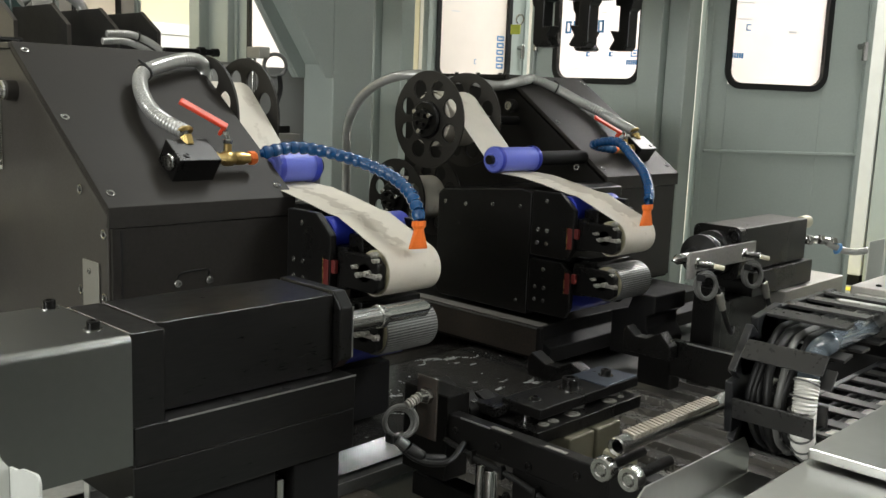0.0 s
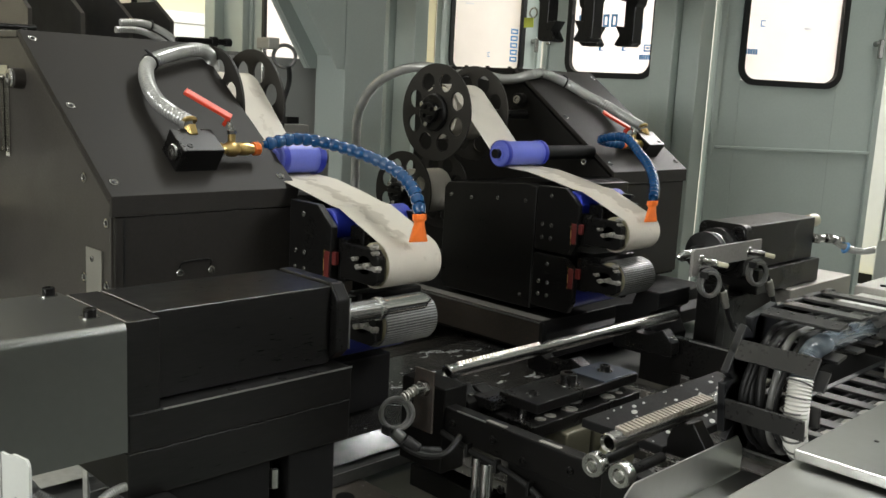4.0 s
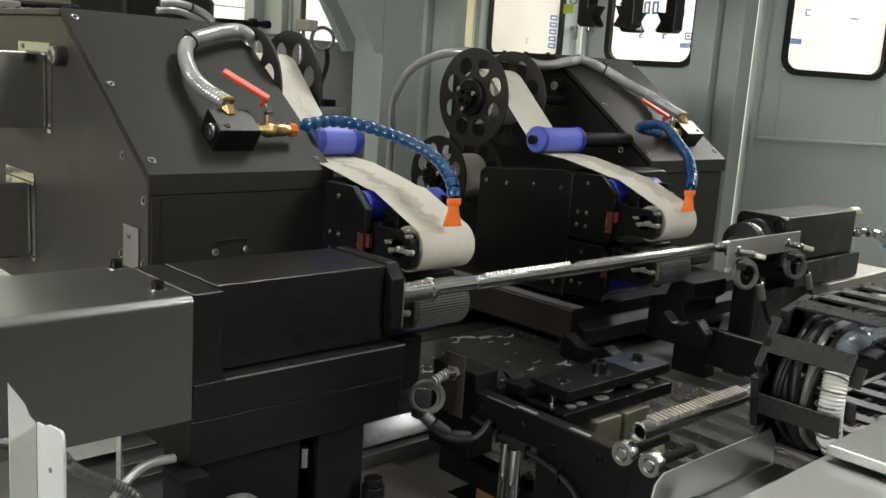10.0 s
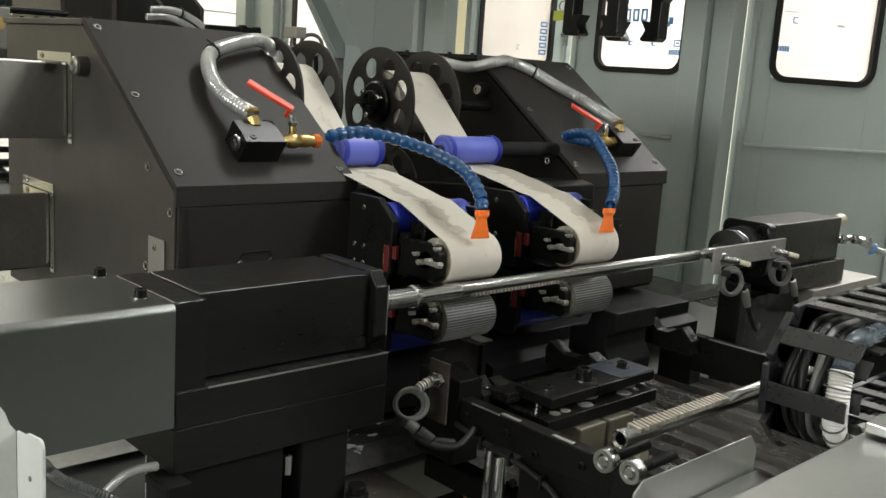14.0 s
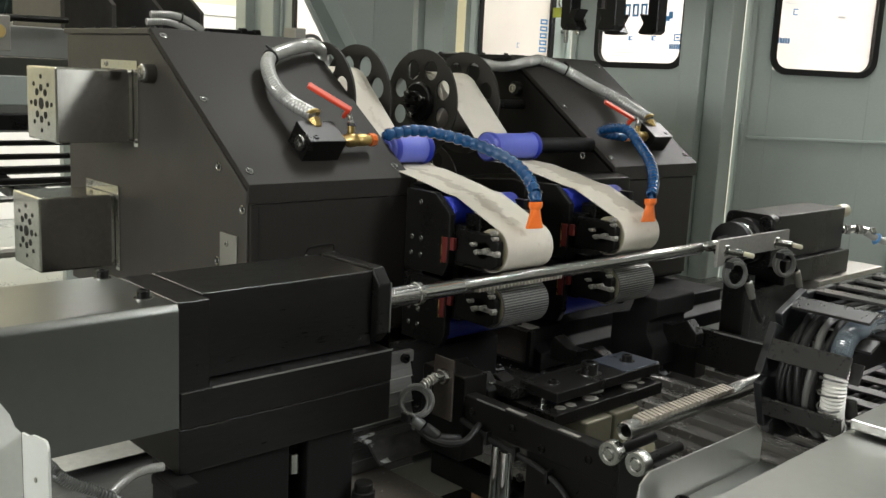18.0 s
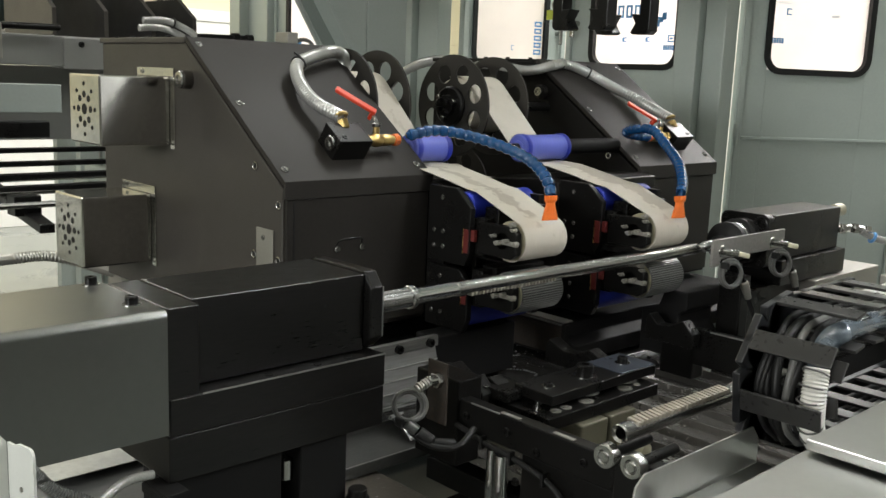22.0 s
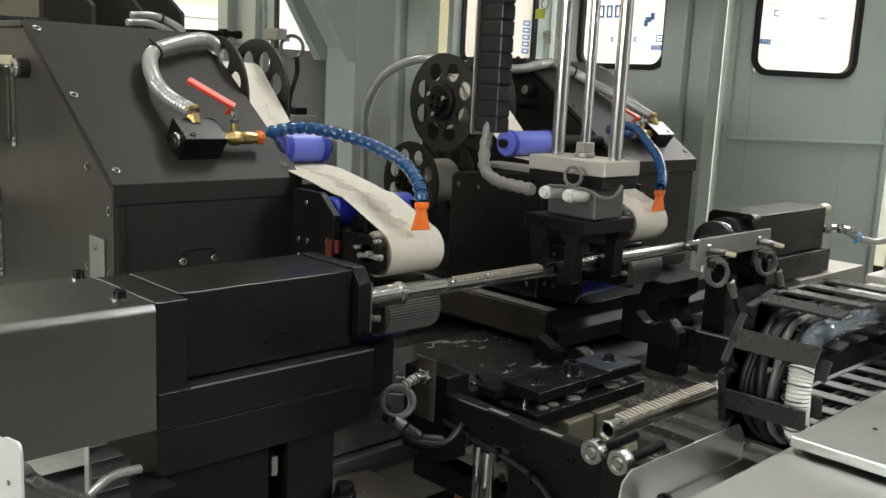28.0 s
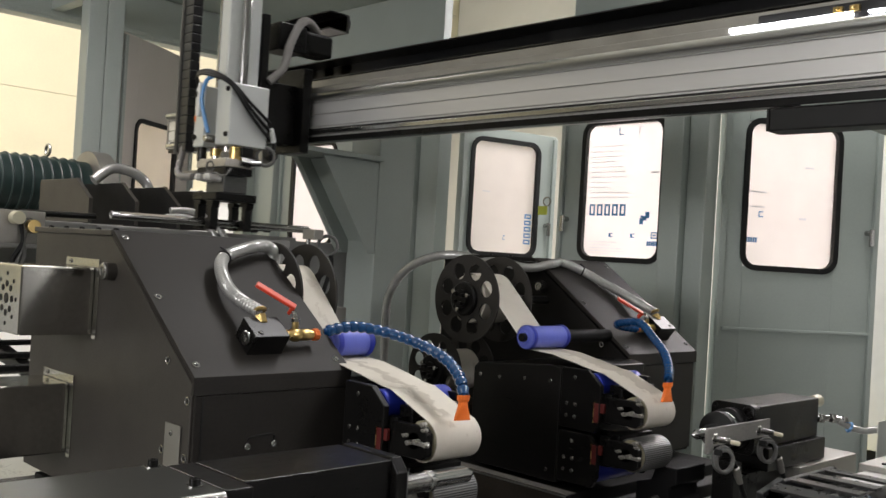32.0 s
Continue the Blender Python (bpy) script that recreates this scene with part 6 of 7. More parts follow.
# ---- covers in front ----
slide_cover = thing("slide_cover", (-0.3, 1.3, 1.14), "grey sheet steel sliding cover plate", "cover plate")
part("plate", bx(-0.415, 0.25, 1.07, 1.75, 1.137, 1.150, 0.002), TRAYSTEEL, slide_cover)
part("screw_dot", cyl((-0.36, 1.18, 1.1503), (-0.36, 1.18, 1.151), 0.003, 10, 0), BLACK, slide_cover)
tray = thing("cover_tray", (-0.4, 1.0, 1.1), "grey sheet steel cover with a folded lip", "cover plate")
part("top", bx(-0.42, 0.3, 0.55, 1.45, 1.120, 1.132, 0.002), TRAYSTEEL, tray)
part("side_sheet", bx(-0.421, -0.417, 0.55, 1.45, 0.9, 1.119, 0.001), TRAYSTEEL, tray)
part("gutter", bx(-0.597, -0.424, 0.55, 1.33, 0.99, 0.994, 0.001), TRAYSTEEL, tray)
part("lip", prism([(0.55, 0.97), (1.33, 0.97), (1.33, 1.03), (1.31, 1.053), (1.03, 1.053), (1.012, 1.04), (1.0, 0.99), (0.55, 0.99)], "x", -0.603, -0.600, 0.0008), TRAYSTEEL, tray)
screw(tray, (-0.575, 1.075, 0.994), (0, 0, 1), 0.010, 0.02, BLACK, "bolt")
rear = thing("rear_cover", (-0.7, 2.1, 1.1), "grey sheet steel cover behind the energy chain", "cover plate")
part("sheet", bx(-0.80, -0.2, 1.96, 2.28, 1.112, 1.12, 0.002), TRAYSTEEL, rear)
part("box", bx(-0.82, -0.2, 2.285, 2.6, 1.05, 1.135, 0.003), GREYPLATE, rear)
for x, y in ((-0.77, 2.33), (-0.72, 2.36)):
    screw(rear, (x, y, 1.135), (0, 0, 1), 0.007, 0.004, BLACK)
part("leg", bx(-0.80, -0.3, 2.0, 2.5, 0.0, 1.048, 0.003), CASTBLACK, rear)
glands = thing("cable_glands", (-0.35, 1.6, 1.18), "bright cable glands with grey cables on a bracket", "cable gland")
part("bracket", bx(-0.52, -0.25, 1.66, 1.665, 1.10, 1.285, 0.001), GREYPLATE, glands)
for x in (-0.477, -0.427):
    part("gland", join(cyl((x, 1.66, 1.246), (x, 1.635, 1.246), 0.022, 6), cyl((x, 1.635, 1.246), (x, 1.60, 1.24), 0.019)), SENSOR, glands, "cream cable gland")
    part("cable", tube([(x, 1.605, 1.24), (x - 0.02, 1.585, 1.225), (x - 0.06, 1.59, 1.20), (x - 0.10, 1.63, 1.185), (x - 0.12, 1.68, 1.17)], 0.011, 10, 14, 0.0012), CABLE, glands, "grey corrugated cable")
loom = thing("corrugated_loom", (0.1, 1.7, 1.2), "black corrugated cable looms rising beside the glands", "cable loom")
for x in (-0.475, -0.435, -0.395):
    part("loom", tube([(x - 0.025, 1.70, 1.10), (x - 0.02, 1.70, 1.25), (x - 0.008, 1.71, 1.36), (x + 0.03, 1.73, 1.47), (x + 0.08, 1.75, 1.57), (x + 0.16, 1.78, 1.70), (x + 0.28, 1.85, 1.86)], 0.0145, 14, 16, 0.0028), RUBBER, loom)
part("loom_tie", join(ring((-0.40, 1.73, 1.51), (0.5, 0.2, 1), 0.04, 0.004, 20, 6)), RUBBER, loom)
part("loom", tube([(-0.43, 1.60, 1.275), (-0.39, 1.62, 1.30), (-0.33, 1.66, 1.305), (-0.25, 1.70, 1.29)], 0.02, 12, 16, 0.002), CLEARHOSE, loom, "clear corrugated hose")


# ---- gripper on the gantry ----
GX, GY = -1.205, 1.665
carriage = thing("gantry_carriage", (GX, 2.45, 2.1), "alloy gantry carriage with vertical cylinder unit", "gantry carriage")
part("back_plate", bx(GX - 0.15, GX + 0.03, 1.985, 2.027, 1.99, 2.33, 0.003), BLACK, carriage)
part("arm", bx(GX - 0.12, GX - 0.02, 1.768, 1.984, 2.02, 2.26, 0.004), BLACK, carriage)
part("arm_plate", bx(GX - 0.12, GX + 0.05, 1.768, 1.80, 1.985, 2.50, 0.003), BLACK, carriage)
part("guide_block", bx(GX - 0.132, GX - 0.058, 1.60, 1.765, 1.97, 2.20, 0.004), WHITEPLATE, carriage, "pale alloy guide block")
part("guide_block", bx(GX + 0.066, GX + 0.122, 1.60, 1.765, 1.97, 2.20, 0.004), WHITEPLATE, carriage, "pale alloy guide block")
part("cylinder_block", bx(GX + 0.004, GX + 0.064, 1.612, 1.75, 1.975, 3.05, 0.006), WHITEPLATE, carriage, "pale alloy cylinder block")
part("recess_plate", bx(GX - 0.057, GX + 0.003, 1.65, 1.75, 1.975, 2.6, 0.003), GREYPLATE, carriage)
part("cylinder_tube", cyl((GX - 0.068, 1.668, 2.201), (GX - 0.068, 1.668, 3.05), 0.02), CHROME, carriage, "bright cylinder tube")
part("cylinder_tube", cyl((GX + 0.088, 1.668, 2.201), (GX + 0.088, 1.668, 3.05), 0.017), CHROME, carriage, "bright cylinder tube")
part("switch_strip", bx(GX - 0.098, GX - 0.082, 1.588, 1.599, 2.085, 2.215, 0.002), OFFWHITE, carriage, "white switch strip")
part("warning_mark", bx(GX - 0.129, GX - 0.119, 1.5985, 1.5995, 2.068, 2.09, 0), ORANGE, carriage, "orange mark")
for x, z in ((GX - 0.13 + 0.012, 2.173), (GX - 0.12, 2.008), (GX + 0.105, 2.176), (GX + 0.105, 2.009)):
    screw(carriage, (x, 1.6, z), (0, -1, 0), 0.010, 0.008, BLACK)
part("air_tube", tube([(GX + 0.005, 1.60, 2.235), (GX - 0.03, 1.585, 2.215), (GX - 0.05, 1.58, 2.15), (GX - 0.04, 1.59, 2.08), (GX - 0.024, 1.60, 2.02)], 0.008, 10), BLUETUBE, carriage, "blue air tube")
part("port", cyl((GX - 0.022, 1.65, 2.0), (GX - 0.022, 1.585, 1.998), 0.014), STEEL, carriage)
for k in range(3):
    part("cable", tube([(GX - 0.14, 1.62, 2.205 - 0.01 * k), (GX - 0.11, 1.59, 2.25 - 0.004 * k), (GX + 0.02, 1.57, 2.245 - 0.008 * k), (GX + 0.12, 1.60, 2.20 - 0.006 * k), (GX + 0.135, 1.68, 2.13 - 0.02 * k), (GX + 0.13, 1.77, 2.07 - 0.03 * k)], 0.006, 8), RUBBER, carriage)
part("connector", cyl((GX + 0.13, 1.775, 2.05), (GX + 0.125, 1.795, 2.0), 0.010, 10), OFFWHITE, carriage, "white cable connector")
part("cable", tube([(GX + 0.125, 1.795, 2.0), (GX + 0.12, 1.80, 1.975), (GX + 0.12, 1.79, 1.95)], 0.008, 8), RUBBER, carriage)
part("cable_loop", ring((GX + 0.118, 1.767, 1.943), (1, -0.35, 0), 0.034, 0.007, 28, 8), CABLE, carriage, "coiled grey cable")
part("sensor", join(cyl((GX + 0.11, 1.66, 1.915), (GX + 0.11, 1.705, 1.91), 0.02, 6), cyl((GX + 0.11, 1.70, 1.91), (GX + 0.112, 1.75, 1.915), 0.012)), STEEL, carriage, "bright sensor")
part("sensor_clamp", bx(GX + 0.085, GX + 0.122, 1.66, 1.71, 1.93, 1.968, 0.003), BLACK, carriage)
part("bush", cyl((GX + 0.088, 1.655, 1.915), (GX + 0.088, 1.655, 1.969), 0.022), BRASS, carriage, "bronze guide bush")
part("bush", cyl((GX - 0.068, 1.665, 1.94), (GX - 0.068, 1.665, 1.969), 0.022), BRASS, carriage, "bronze guide bush")
part("stop", cyl((GX - 0.085, 1.615, 1.915), (GX - 0.085, 1.615, 1.969), 0.018), BLACK, carriage, "black stop")
part("chain_bracket", bx(GX - 0.29, GX - 0.133, 1.60, 1.66, 2.70, 2.72, 0.002), GREYPLATE, carriage)
part("motor", join(bx(GX - 0.08, GX + 0.04, 1.85, 1.98, 2.38, 2.49, 0.006), bx(GX - 0.07, GX + 0.03, 1.981, 2.12, 2.39, 2.48, 0.012)), BLACK, carriage, "black servo motor")
part("sleeved_cable", tube([(GX + 0.06, 1.80, 2.24), (GX + 0.075, 1.85, 2.30), (GX + 0.07, 1.88, 2.40), (GX + 0.06, 1.93, 2.49), (GX + 0.03, 1.99, 2.515), (GX + 0.0, 2.06, 2.49)], 0.016, 10, 9, 0.002), GREYTAPE, carriage)

Z0 = 1.152
gripper = thing("gripper", (GX, GY, Z0), "gripper with four notched fingers on chrome guide rods", "gripper")
part("tool_plate", bx(GX - 0.095, GX + 0.110, 1.60, 1.724, 1.360, 1.392, 0.003), TOOLPLATE, gripper, "beige-grey tool plate")
for x, r in ((-1.274, 0.0145), (-1.199, 0.0105), (-1.120, 0.0145)):
    part("guide_rod", cyl((x, GY, 1.392), (x, GY, 2.62), r), CHROME, gripper, "chrome guide rod")
part("rod_nut", join(cyl((-1.199, GY, 1.392), (-1.199, GY, 1.402), 0.022, 24), cyl((-1.199, GY, 1.402), (-1.199, GY, 1.424), 0.021, 6)), GREYPLATE, gripper, "hexagon rod nut")
part("under_plate", bx(GX - 0.098, GX + 0.106, 1.605, 1.722, 1.332, 1.359, 0.003), BLACK, gripper)
part("jaw_cylinder", bx(GX - 0.05, GX + 0.078, 1.62, 1.72, 1.266, 1.331, 0.004), SLATSTEEL, gripper, "dark alloy jaw cylinder")
part("jaw_bar", bx(GX - 0.085, GX + 0.085, 1.585, 1.76, 1.236, 1.265, 0.003), BLACK, gripper)
fingers = []
for y, s in ((1.60, -1), (1.60, 1), (1.745, -1), (1.745, 1)):
    c = GX + s * 0.045
    prof = [(c + s * 0.024, 1.235), (c + s * 0.020, 1.215), (c + s * 0.014, 1.208), (c + s * 0.014, 1.134), (c + s * 0.006, 1.127), (c - s * 0.028, 1.127), (c - s * 0.034, 1.131), (c - s * 0.022, 1.150), (c - s * 0.034, 1.170), (c - s * 0.012, 1.168), (c - s * 0.012, 1.22), (c - s * 0.024, 1.222), (c - s * 0.024, 1.235)]
    f = part("finger", prism(prof if s > 0 else prof[::-1], "y", y - 0.016, y + 0.016, 0.0015), BLACK, gripper, "black notched gripper finger", (c, y, 1.235))
    fingers.append((f, s))
for x in (-1.216, -1.153):
    part("air_fitting", join(cyl((x, 1.618, 1.317), (x, 1.56, 1.319), 0.014, 16), cyl((x, 1.56, 1.319), (x, 1.552, 1.319), 0.011, 16)), WHITETUBE, gripper, "white air fitting")
part("air_tube", tube([(-1.216, 1.57, 1.332), (-1.17, 1.575, 1.335), (-1.12, 1.58, 1.333), (-1.08, 1.58, 1.322), (-1.055, 1.585, 1.328), (-1.05, 1.60, 1.35)], 0.004, 8), CABLE, gripper)
part("cable_loop", ring((-1.156, 1.575, 1.358), (0.2, -1, 0), 0.019, 0.004, 24, 6), CABLE, gripper)
part("wrapped_cable", tube([(GX - 0.235, 1.62, 1.45), (GX - 0.238, 1.61, 1.39), (GX - 0.215, 1.59, 1.345), (GX - 0.16, 1.575, 1.325), (GX - 0.10, 1.565, 1.322), (GX - 0.045, 1.56, 1.32)], 0.0115, 12, 4, 0.0035), GREYTAPE, gripper, "cable wrapped in grey tape")
part("chain_foot", bx(GX - 0.27, GX - 0.099, 1.64, 1.70, 1.345, 1.357, 0.002), GREYPLATE, gripper)
drop = thing("gripper_chain", (GX - 0.24, 1.63, Z0), "black vertical energy chain of the gripper", "energy chain")
for k in range(34):
    repeat("chain_link", ("link", "drop"), lambda: bx(-0.035, 0.035, -0.0165, 0.0165, -0.021, 0.021, 0.003), CHAINMAT, drop, (GX - 0.24, 1.63, 1.445 + 0.036 * k), (0, 0, 1)).rotation_euler = (radians(90), 0, 0)
part("chain_strip", bx(GX - 0.28, GX - 0.276, 1.60, 1.655, 1.42, 2.70, 0.001), GREYPLATE, drop)
part("cross_strip", bx(GX - 0.271, GX - 0.209, 1.611, 1.649, 1.43, 2.66, 0.001), RUBBER, drop)

TOP_N, TOP_P, TOP_R = 84, 0.06, 0.105
top_chain, top_links = chain("gantry_chain", (-2.5, 2.19, 2.35), "black energy chain lying along the gantry beam", TOP_N, 0.11, TOP_P, 0.078, "top")


# ---- behind the near head ----
def loader():
    """Magazine with chute plates, valves and clear hoses."""
    m = thing("loading_magazine", (-3.6, 1.9, 0), "loading magazine with black chute plates", "loading machine")
    for k, y in enumerate((1.53, 1.745, 1.955, 2.15)):
        mat = HOUSING if k == 0 else CASTBLACK
        part("chute_plate", prism([(-4.40, 1.665), (-4.40, 1.86), (-4.0, 1.86), (-3.85, 1.77), (-3.85, 1.665)], "y", y, y + 0.012, 0.002), mat, m, "black chute plate" if k else "grey chute plate")
        part("chute_edge", prism([(-4.0, 1.861), (-4.0, 1.864), (-3.847, 1.772), (-3.847, 1.665), (-3.849, 1.665), (-3.849, 1.771)], "y", y - 0.001, y + 0.016, 0), HOUSING, m)
    part("frame", bx(-4.4, -3.80, 0.7, 2.6, 1.54, 1.66, 0.005), GREYHALL, m)
    part("end_plate", bx(-3.80, -3.79, 1.55, 1.75, 1.53, 1.655, 0.003), GREYHALL, m, "grey end plate")
    screw(m, (-3.79, 1.62, 1.63), (1, 0, 0), 0.012, 0.006, BLACK)
    part("cross_beam", bx(-3.75, -3.70, 0.6, 1.50, 1.36, 1.47, 0.004), PAINT, m)
    part("clamp", bx(-3.69, -3.62, 1.05, 1.42, 1.27, 1.33, 0.004), BLACK, m, "black clamp")
    part("leg", bx(-4.35, -4.2, 0.75, 0.9, 0, 1.539, 0.005), PAINT, m)
    part("leg", bx(-3.95, -3.80, 2.4, 2.55, 0, 1.539, 0.005), PAINT, m)
    part("leg", bx(-3.78, -3.70, 0.62, 0.70, 0, 1.359, 0.005), PAINT, m)
    part("back_panel", bx(-3.85, -3.50, 2.35, 2.75, 1.30, 1.64, 0.004), GREYHALL, m)
    part("rear_panel", bx(-4.47, -4.43, 0.4, 2.6, 1.20, 1.538, 0.004), GREYHALL, m)
    part("cross_bar", cyl((-3.75, 1.20, 1.685), (-3.75, 1.52, 1.69), 0.013), BLACK, m)
    part("pin", join(cyl((-3.6, 2.04, 1.685), (-3.6, 2.30, 1.69), 0.013), cyl((-3.6, 2.20, 1.688), (-3.6, 2.23, 1.689), 0.022), cyl((-3.6, 2.27, 1.689), (-3.6, 2.30, 1.69), 0.018)), BLACK, m)
    for dx, dz in ((0.0, 0.0), (-0.04, -0.03)):
        part("hose", tube([(-3.80 + dx, 1.89, 1.745 + dz), (-3.79 + dx, 1.98, 1.750 + dz), (-3.78 + dx, 2.05, 1.732 + dz), (-3.77 + dx, 2.12, 1.69 + dz), (-3.75 + dx, 2.18, 1.60 + dz), (-3.73 + dx, 2.21, 1.47)], 0.014, 12, 20, 0.0020), CLEARHOSE, m, "clear wire-wound hose")
    part("hose", tube([(-4.2, 1.70, 1.87), (-4.2, 1.785, 1.935), (-4.2, 1.887, 1.93), (-4.2, 1.965, 1.883), (-4.2, 2.0, 1.80)], 0.024, 12, 20, 0.0015), CLEARHOSE, m, "clear wire-wound hose")
    part("hose_tie", ring((-3.785, 2.02, 1.742), (0, 1, -0.15), 0.021, 0.004, 18, 6), RUBBER, m)
    for k in range(3):
        part("cable", tube([(-3.62, 1.16 + 0.02 * k, 1.66), (-3.60, 1.17, 1.57), (-3.61, 1.14 + 0.02 * k, 1.50), (-3.62, 1.12, 1.40)], 0.010, 8), CABLE if k else RUBBER, m)
    part("valve_knob", cyl((-3.62, 1.20, 1.63), (-3.57, 1.20, 1.63), 0.026, 12), BRASS, m)
    part("valve_knob", cyl((-3.62, 1.14, 1.66), (-3.57, 1.14, 1.66), 0.026, 12), SENSOR, m)
    part("manifold", bx(-3.69, -3.622, 1.08, 1.26, 1.56, 1.69, 0.004), GREYPLATE, m)
    return m


def conveyor():
    c = thing("bar_conveyor", (-3.6, 1.2, 0), "bar conveyor with black rails and silver rods", "conveyor")
    for k, (x, z, mat) in enumerate(((-3.95, 1.185, BLACK), (-3.75, 1.150, BLACK), (-3.55, 1.125, BLACK), (-3.35, 1.105, BLACK))):
        part("rail", bx(x, x + 0.03, 0.4, 2.0, z, z + 0.018, 0.002), mat, c, "black conveyor rail")
        part("rail_strip", bx(x + 0.006, x + 0.024, 0.4, 2.0, z + 0.0185, z + 0.021, 0), STEEL, c, "bright wear strip")
        part("rod", tube([(x + 0.12, 0.4, z - 0.035), (x + 0.12, 1.2, z - 0.035), (x + 0.12, 2.0, z - 0.035)], 0.011, 10, 60, 0.0015), STEEL, c, "threaded steel rod")
    part("side_beam", bx(-4.6, -3.15, 1.95, 2.0, 0.995, 1.06, 0.003), PAINT, c)
    for y in (0.7, 1.18):
        part("cross_rail", prism([(-4.1, 1.12), (-3.1, 0.99), (-3.1, 1.02), (-4.1, 1.18)], "y", y, y + 0.05, 0.003), BLACK, c)
    part("clamp", bx(-3.32, -3.24, 1.15, 1.24, 1.03, 1.10, 0.004), BLACK, c, "black clamp block")
    for x in (-4.5, -3.25):
        for y in (0.5, 1.85):
            part("leg", bx(x, x + 0.07, y, y + 0.07, 0, 0.994, 0.004), PAINT, c)
    part("conduit", tube([(-3.0, 0.7, 0.93), (-2.95, 1.0, 0.945), (-2.9, 1.15, 0.95), (-2.8, 1.3, 0.90)], 0.017, 10, 30, 0.002), GREYPLATE, c, "ribbed metal conduit")
    return c


conveyor()


loader()
motor = thing("electric_motor", (-4.9, 1.7, 1.6), "dark green finned motor with a lifting eye", "motor")
part("body", cyl((-4.9, 1.45, 1.86), (-4.9, 1.95, 1.86), 0.15, 32), GREENMOTOR, motor)
for k in range(9):
    part("fin", ring((-4.9, 1.48 + 0.05 * k, 1.86), (0, 1, 0), 0.152, 0.007, 32, 6), GREENMOTOR, motor)
part("pulley_guard", cyl((-4.9, 1.96, 1.86), (-4.9, 2.06, 1.86), 0.21, 40), GREYPLATE, motor)
part("lifting_eye", ring((-4.9, 1.75, 2.05), (0, 1, 0), 0.028, 0.008, 20, 6), STEEL, motor)
part("support", bx(-5.1, -4.7, 1.45, 2.05, 1.62, 1.70, 0.005), GREYPLATE, motor)
for x in (-5.08, -4.78):
    part("leg", bx(x, x + 0.06, 1.98, 2.04, 0, 1.619, 0.004), PAINT, motor)
stopper = thing("limit_switch", (-2.49, 1.78, 1.6), "small limit switch with a cable loop on a rod", "limit switch")
part("rod", cyl((-2.55, 1.76, 1.0), (-2.55, 1.76, 1.66), 0.008), STEEL, stopper)
part("switch", bx(-2.56, -2.49, 1.74, 1.78, 1.64, 1.675, 0.003), GREYPLATE, stopper)
part("cable_loop", ring((-2.49, 1.80, 1.62), (1, -0.5, 0), 0.035, 0.006, 24, 6), CABLE, stopper)
part("cable", tube([(-2.48, 1.81, 1.59), (-2.49, 1.82, 1.54), (-2.50, 1.80, 1.45), (-2.52, 1.80, 1.3)], 0.008, 8), RUBBER, stopper)
block_row = thing("terminal_block", (-2.6, 1.93, 1.38), "grey rail with small black connector blocks", "terminal block")
part("rail", bx(-2.75, -2.55, 1.85, 1.95, 1.33, 1.40, 0.003), GREYPLATE, block_row)
part("plinth", bx(-2.8, -2.5, 1.80, 2.0, 0.86, 1.329, 0.003), GREYHALL, block_row)
for k in range(2):
    part("connector", bx(-2.70 + 0.08 * k, -2.66 + 0.08 * k, 1.88, 1.93, 1.401, 1.425, 0.003), BLACK, block_row)
loop = thing("supply_hose", (-2.84, 2.5, 0.9), "clear wire-wound hose looping behind the far head", "hose")
part("hose", tube([(-2.3, 2.45, 1.60), (-2.45, 2.35, 1.615), (-2.62, 2.32, 1.56), (-2.76, 2.34, 1.44), (-2.84, 2.40, 1.28), (-2.86, 2.42, 1.1), (-2.84, 2.42, 0.9)], 0.017, 12, 14, 0.001), CLEARHOSE, loop)


# ---- motions ----
def slid(ob, rows):
    """Key a thing that only shifts: rows of seconds, dx, dy, dz from where it stands."""
    home = ob.location.copy()
    walk(ob, [(t, Matrix.Translation(home + Vector((dx, dy, dz)))) for t, dx, dy, dz in rows])


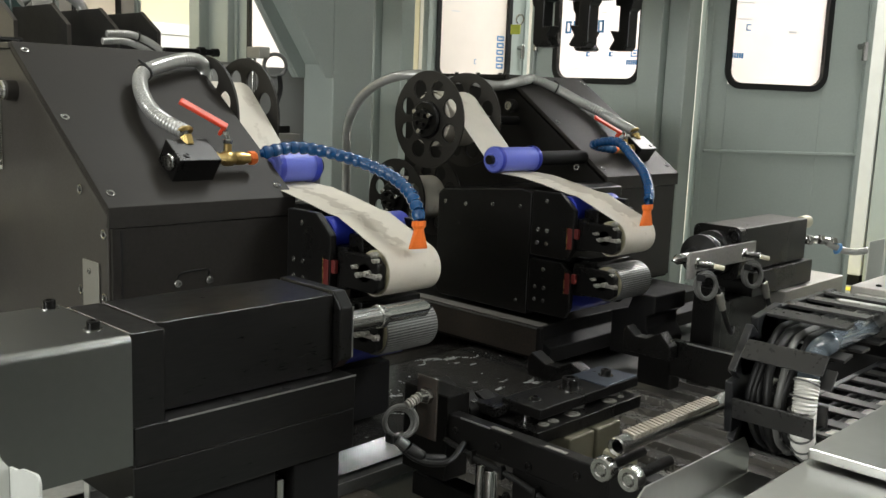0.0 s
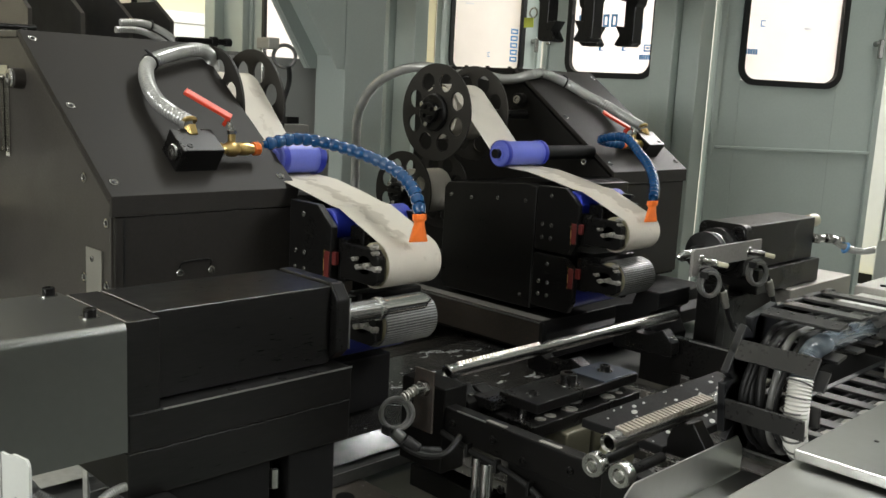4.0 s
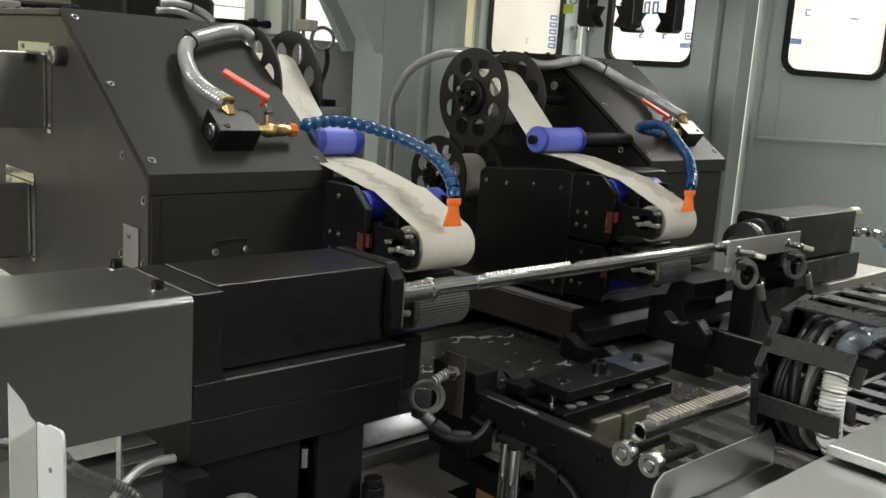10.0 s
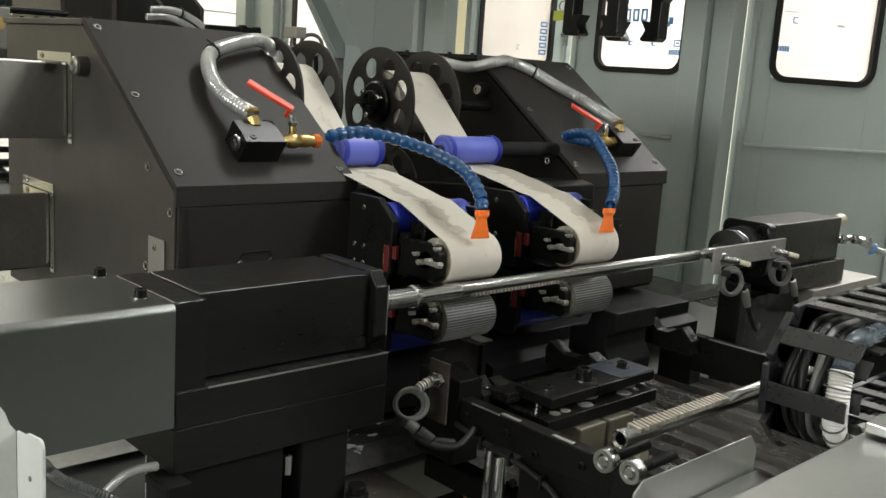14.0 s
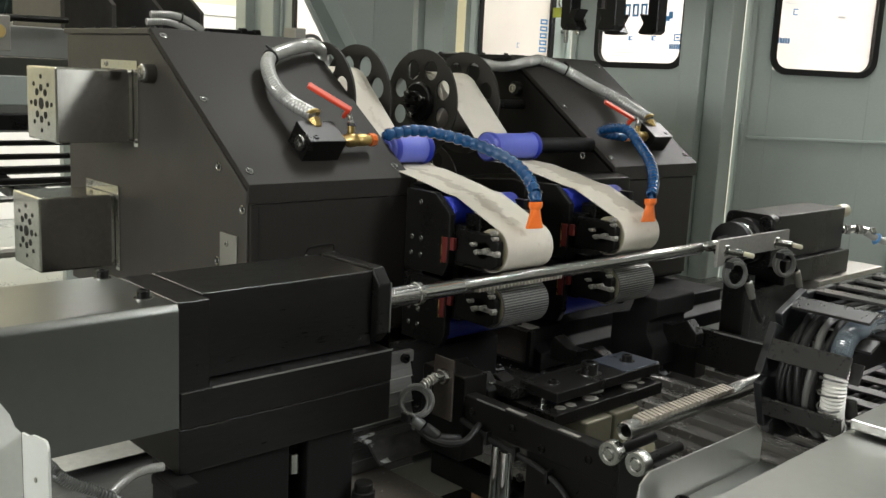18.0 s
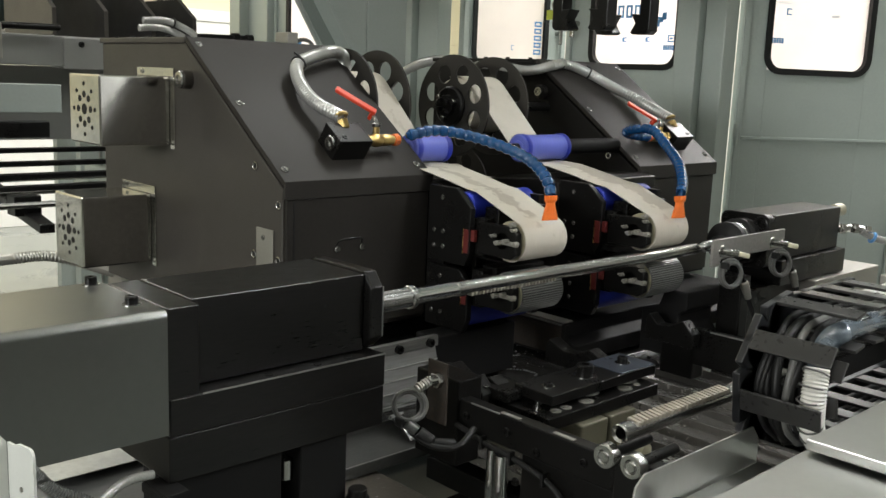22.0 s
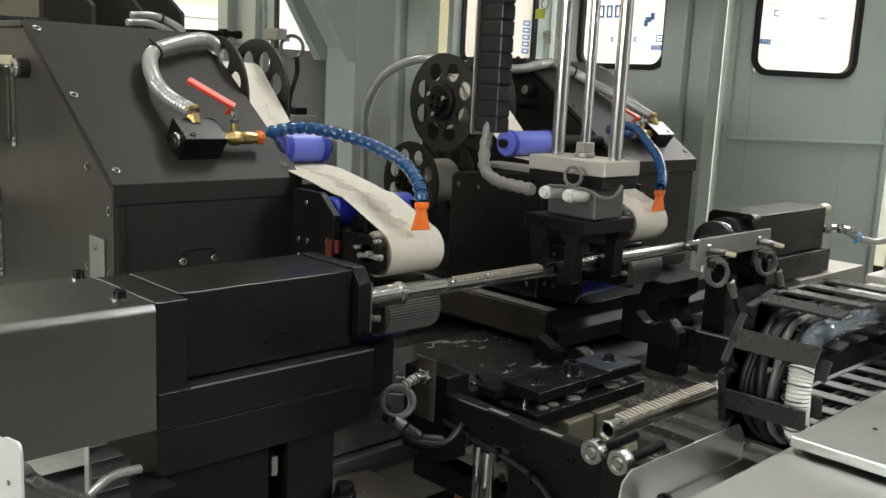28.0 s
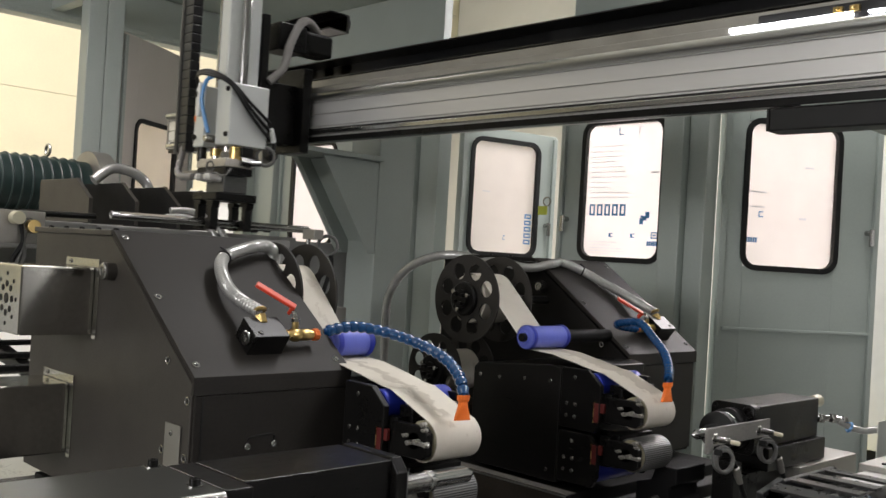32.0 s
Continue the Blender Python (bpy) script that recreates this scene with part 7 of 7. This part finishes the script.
def motions():
    IN = 0.07
    near = [(12.5, 0.002), (13, 0.016), (13.5, 0.031), (14, 0.048), (14.5, 0.068), (16.5, 0.141), (17, 0.160), (18, 0.198), (19, 0.237), (20, 0.275), (21, 0.313), (21.5, 0.331)]
    slid(near_head, [(0, 0, 0, 0), (12.0, 0, 0, 0)] + [(t, IN, d, 0) for t, d in near] + [(21.75, 0.035, 0.345, 0), (22.0, 0, 0.348, 0), (22.2, 0, 0.34, 0), (22.5, 0, 0.28, 0), (23.0, 0, 0.096, 0), (23.4, 0, 0.004, 0), (23.6, 0, 0, 0), (32, 0, 0, 0)])
    far = [(12.5, -0.441), (13, -0.406), (13.5, -0.389), (14, -0.370), (14.5, -0.351), (16.5, -0.275), (17, -0.259), (18, -0.220), (19, -0.182), (20, -0.144), (21, -0.107), (22, -0.073), (23, -0.033), (24, 0.006), (25, 0.038)]
    slid(far_head, [(0, 0, 0, 0), (10.4, 0, 0, 0), (10.7, 0, -0.05, 0), (11.0, 0, -0.163, 0), (11.5, 0, -0.347, 0), (11.8, 0, -0.428, 0), (12.0, 0, -0.444, 0), (12.2, 0.035, -0.445, 0)] + [(t, IN, d, 0) for t, d in far] + [(25.3, 0.03, 0.038, 0), (25.5, 0, 0.03, 0), (26.0, 0, 0, 0), (32, 0, 0, 0)])
    slid(head_stock, [(0, 0, 0, 0), (7.4, 0, 0.004, 0), (7.8, 0, 0.036, 0), (8.0, 0, 0.047, 0), (28.5, 0, 0.047, 0), (28.8, 0, 0.02, 0), (29.0, 0, 0.004, 0), (29.5, 0, 0, 0), (32, 0, 0, 0)])
    UP = 0.178
    slid(lift, [(0, 0, 0, 0), (6.4, 0, 0, 0), (6.7, 0, 0, 0.035), (7.0, 0, 0, 0.108), (7.3, 0, 0, 0.165), (7.5, 0, 0, UP), (8.3, 0, 0, UP), (8.5, 0, 0, 0.162), (8.75, 0, 0, 0.11), (9.0, 0, 0, 0.048), (9.3, 0, 0, 0.004), (9.5, 0, 0, 0), (32, 0, 0, 0)])
    # one stroke of the transfer plate moves both bars a place on
    stroke = [(2.28, 0.0), (2.35, 0.03), (2.4, 0.085), (2.5, 0.172), (2.6, 0.259), (2.7, 0.36), (2.8, 0.479), (2.9, 0.61), (3.0, 0.735), (3.1, 0.88), (3.2, 0.975), (3.3, 1.0)]
    slid(pusher, [(0, 0.505, 0, 0)] + [(t, 0.505 * (1 - s), 0, 0) for t, s in stroke] + [(4.9, 0, 0, 0), (5.4, 0.25, 0, -0.03), (5.9, 0.505, 0, -0.03), (32, 0.505, 0, -0.03)])
    # the bar on its way: front rest, vee rest, lifted, between centres, carried off
    carry = [(30.3, 0.0), (30.5, -0.12), (30.7, -0.30), (31.1, -0.735), (31.5, -1.21), (32.0, -1.775)]
    rise = [(28.95, 0), (29.2, 0.02), (29.5, 0.10), (29.8, 0.27), (30.0, 0.40), (30.2, 0.505), (30.4, 0.528)]
    bar = [(0, -0.70, 1.109, 1.058)] + [(t, -0.70 - 0.505 * s, 1.109 + 0.181 * s, 1.058 - 0.058 * s) for t, s in stroke] + [(6.62, -1.205, 1.29, 1.0), (6.8, -1.205, 1.285, 1.04), (7.0, -1.205, 1.28, 1.083), (7.3, -1.205, 1.27, 1.14), (7.5, -1.205, 1.262, 1.153), (28.9, -1.205, 1.262, 1.153)]
    bar += [(t, -1.205 + dict(carry).get(t, 0), 1.262 if t < 29.5 else 1.24, 1.153 + dz) for t, dz in rise if t > 28.95]
    bar += [(t, -1.205 + dx, 1.23, 1.153 + 0.53) for t, dx in carry if t > 30.45]
    turns = [(2.28, 0), (2.8, -15), (3.3, -32), (6.62, -32), (10.6, -32), (10.8, 20), (11.0, 85), (11.2, 145), (11.4, 175), (21.8, 175)] + [(22.0 + 0.25 * k, 175 + 39 * k) for k in range(1, 15)] + [(26.0, 720)]
    spin = lambda t: np.interp(t, [q for q, _ in turns], [a for _, a in turns])
    bar += [(t, -1.205, 1.262, 1.153) for t, _ in turns if t > 10]
    walk(bar_a, [(t, Matrix.Translation((x, y, z)) @ Matrix.Rotation(radians(spin(t)), 4, "Y")) for t, x, y, z in sorted(bar)])
    slid(bar_b, [(0, 0, 0, 0)] + [(t, -0.505 * s, 0, 0) for t, s in stroke] + [(32, -0.505, 0, 0)])
    down = [(0, 0.53), (25.7, 0.53), (26.2, 0.40), (26.8, 0.12), (27.2, 0.012), (27.4, 0)] + rise + [(32, 0.53)]
    across = dict(carry)

    def shift(t):
        ts = [0] + [q for q, _ in carry]
        return float(np.interp(t, ts, [0] + [d for _, d in carry]))

    times = sorted({t for t, _ in down} | set(across))
    level = lambda t: float(np.interp(t, [q for q, _ in down], [d for _, d in down]))
    for ob in (gripper, drop):
        slid(ob, [(t, shift(t), 0, level(t)) for t in times])
    for ob, s in fingers:
        home = ob.location.copy()
        walk(ob, [(t, Matrix.Translation(home + Vector((s * d, 0, 0)))) for t, d in ((0, 0.012), (27.3, 0.012), (27.5, 0.0), (32, 0.0))])
    slid(carriage, [(t, shift(t), 0, 0) for t in [0, 30.0] + sorted(across)])
    # sliding cover and its chain
    stages = [(0, 0.01), (11.3, 0.0), (12.0, 0.055), (12.5, 0.097), (13.0, 0.138), (13.5, 0.176), (14.0, 0.172), (16.5, 0.166), (17.0, 0.163), (17.5, 0.148), (18.0, 0.113), (18.5, 0.075), (19.0, 0.028), (19.5, 0.008), (32, 0.0)]
    slid(slide_cover, [(t, 0, d, 0) for t, d in stages])
    tracks = [chain_poses(CH_N, CH_P, 1.66 + d, 1.42 + d / 2, CH_R) for _, d in stages]
    base = side_chain.location
    for k, link in enumerate(side_links):
        rows = []
        for (t, _), poses in zip(stages, tracks):
            y, z, a = poses[k]
            rows.append((t, Matrix.Translation((0, y - base.y, CH_Z + z - base.z)) @ Matrix.Rotation(a, 4, "X")))
        walk(link, rows)
    for cable in side_cables:
        slid(cable, [(t, 0, d / 2, 0) for t, d in stages])
    # beam chain: travels along x, its bend following at half speed
    base = top_chain.location
    at = [0, 30.0] + sorted(across)
    tracks = [chain_poses(TOP_N, TOP_P, -1.26 + shift(t), -2.86 + shift(t) / 2, TOP_R) for t in at]
    for k, link in enumerate(top_links):
        rows = []
        for t, poses in zip(at, tracks):
            x, z, a = poses[k]
            rows.append((t, Matrix.Translation((x - base.x, 2.20 - base.y, 2.47 + z - base.z)) @ Matrix.Rotation(-a, 4, "Y") @ Matrix.Rotation(radians(-90), 4, "Z")))
        walk(link, rows)


motions()
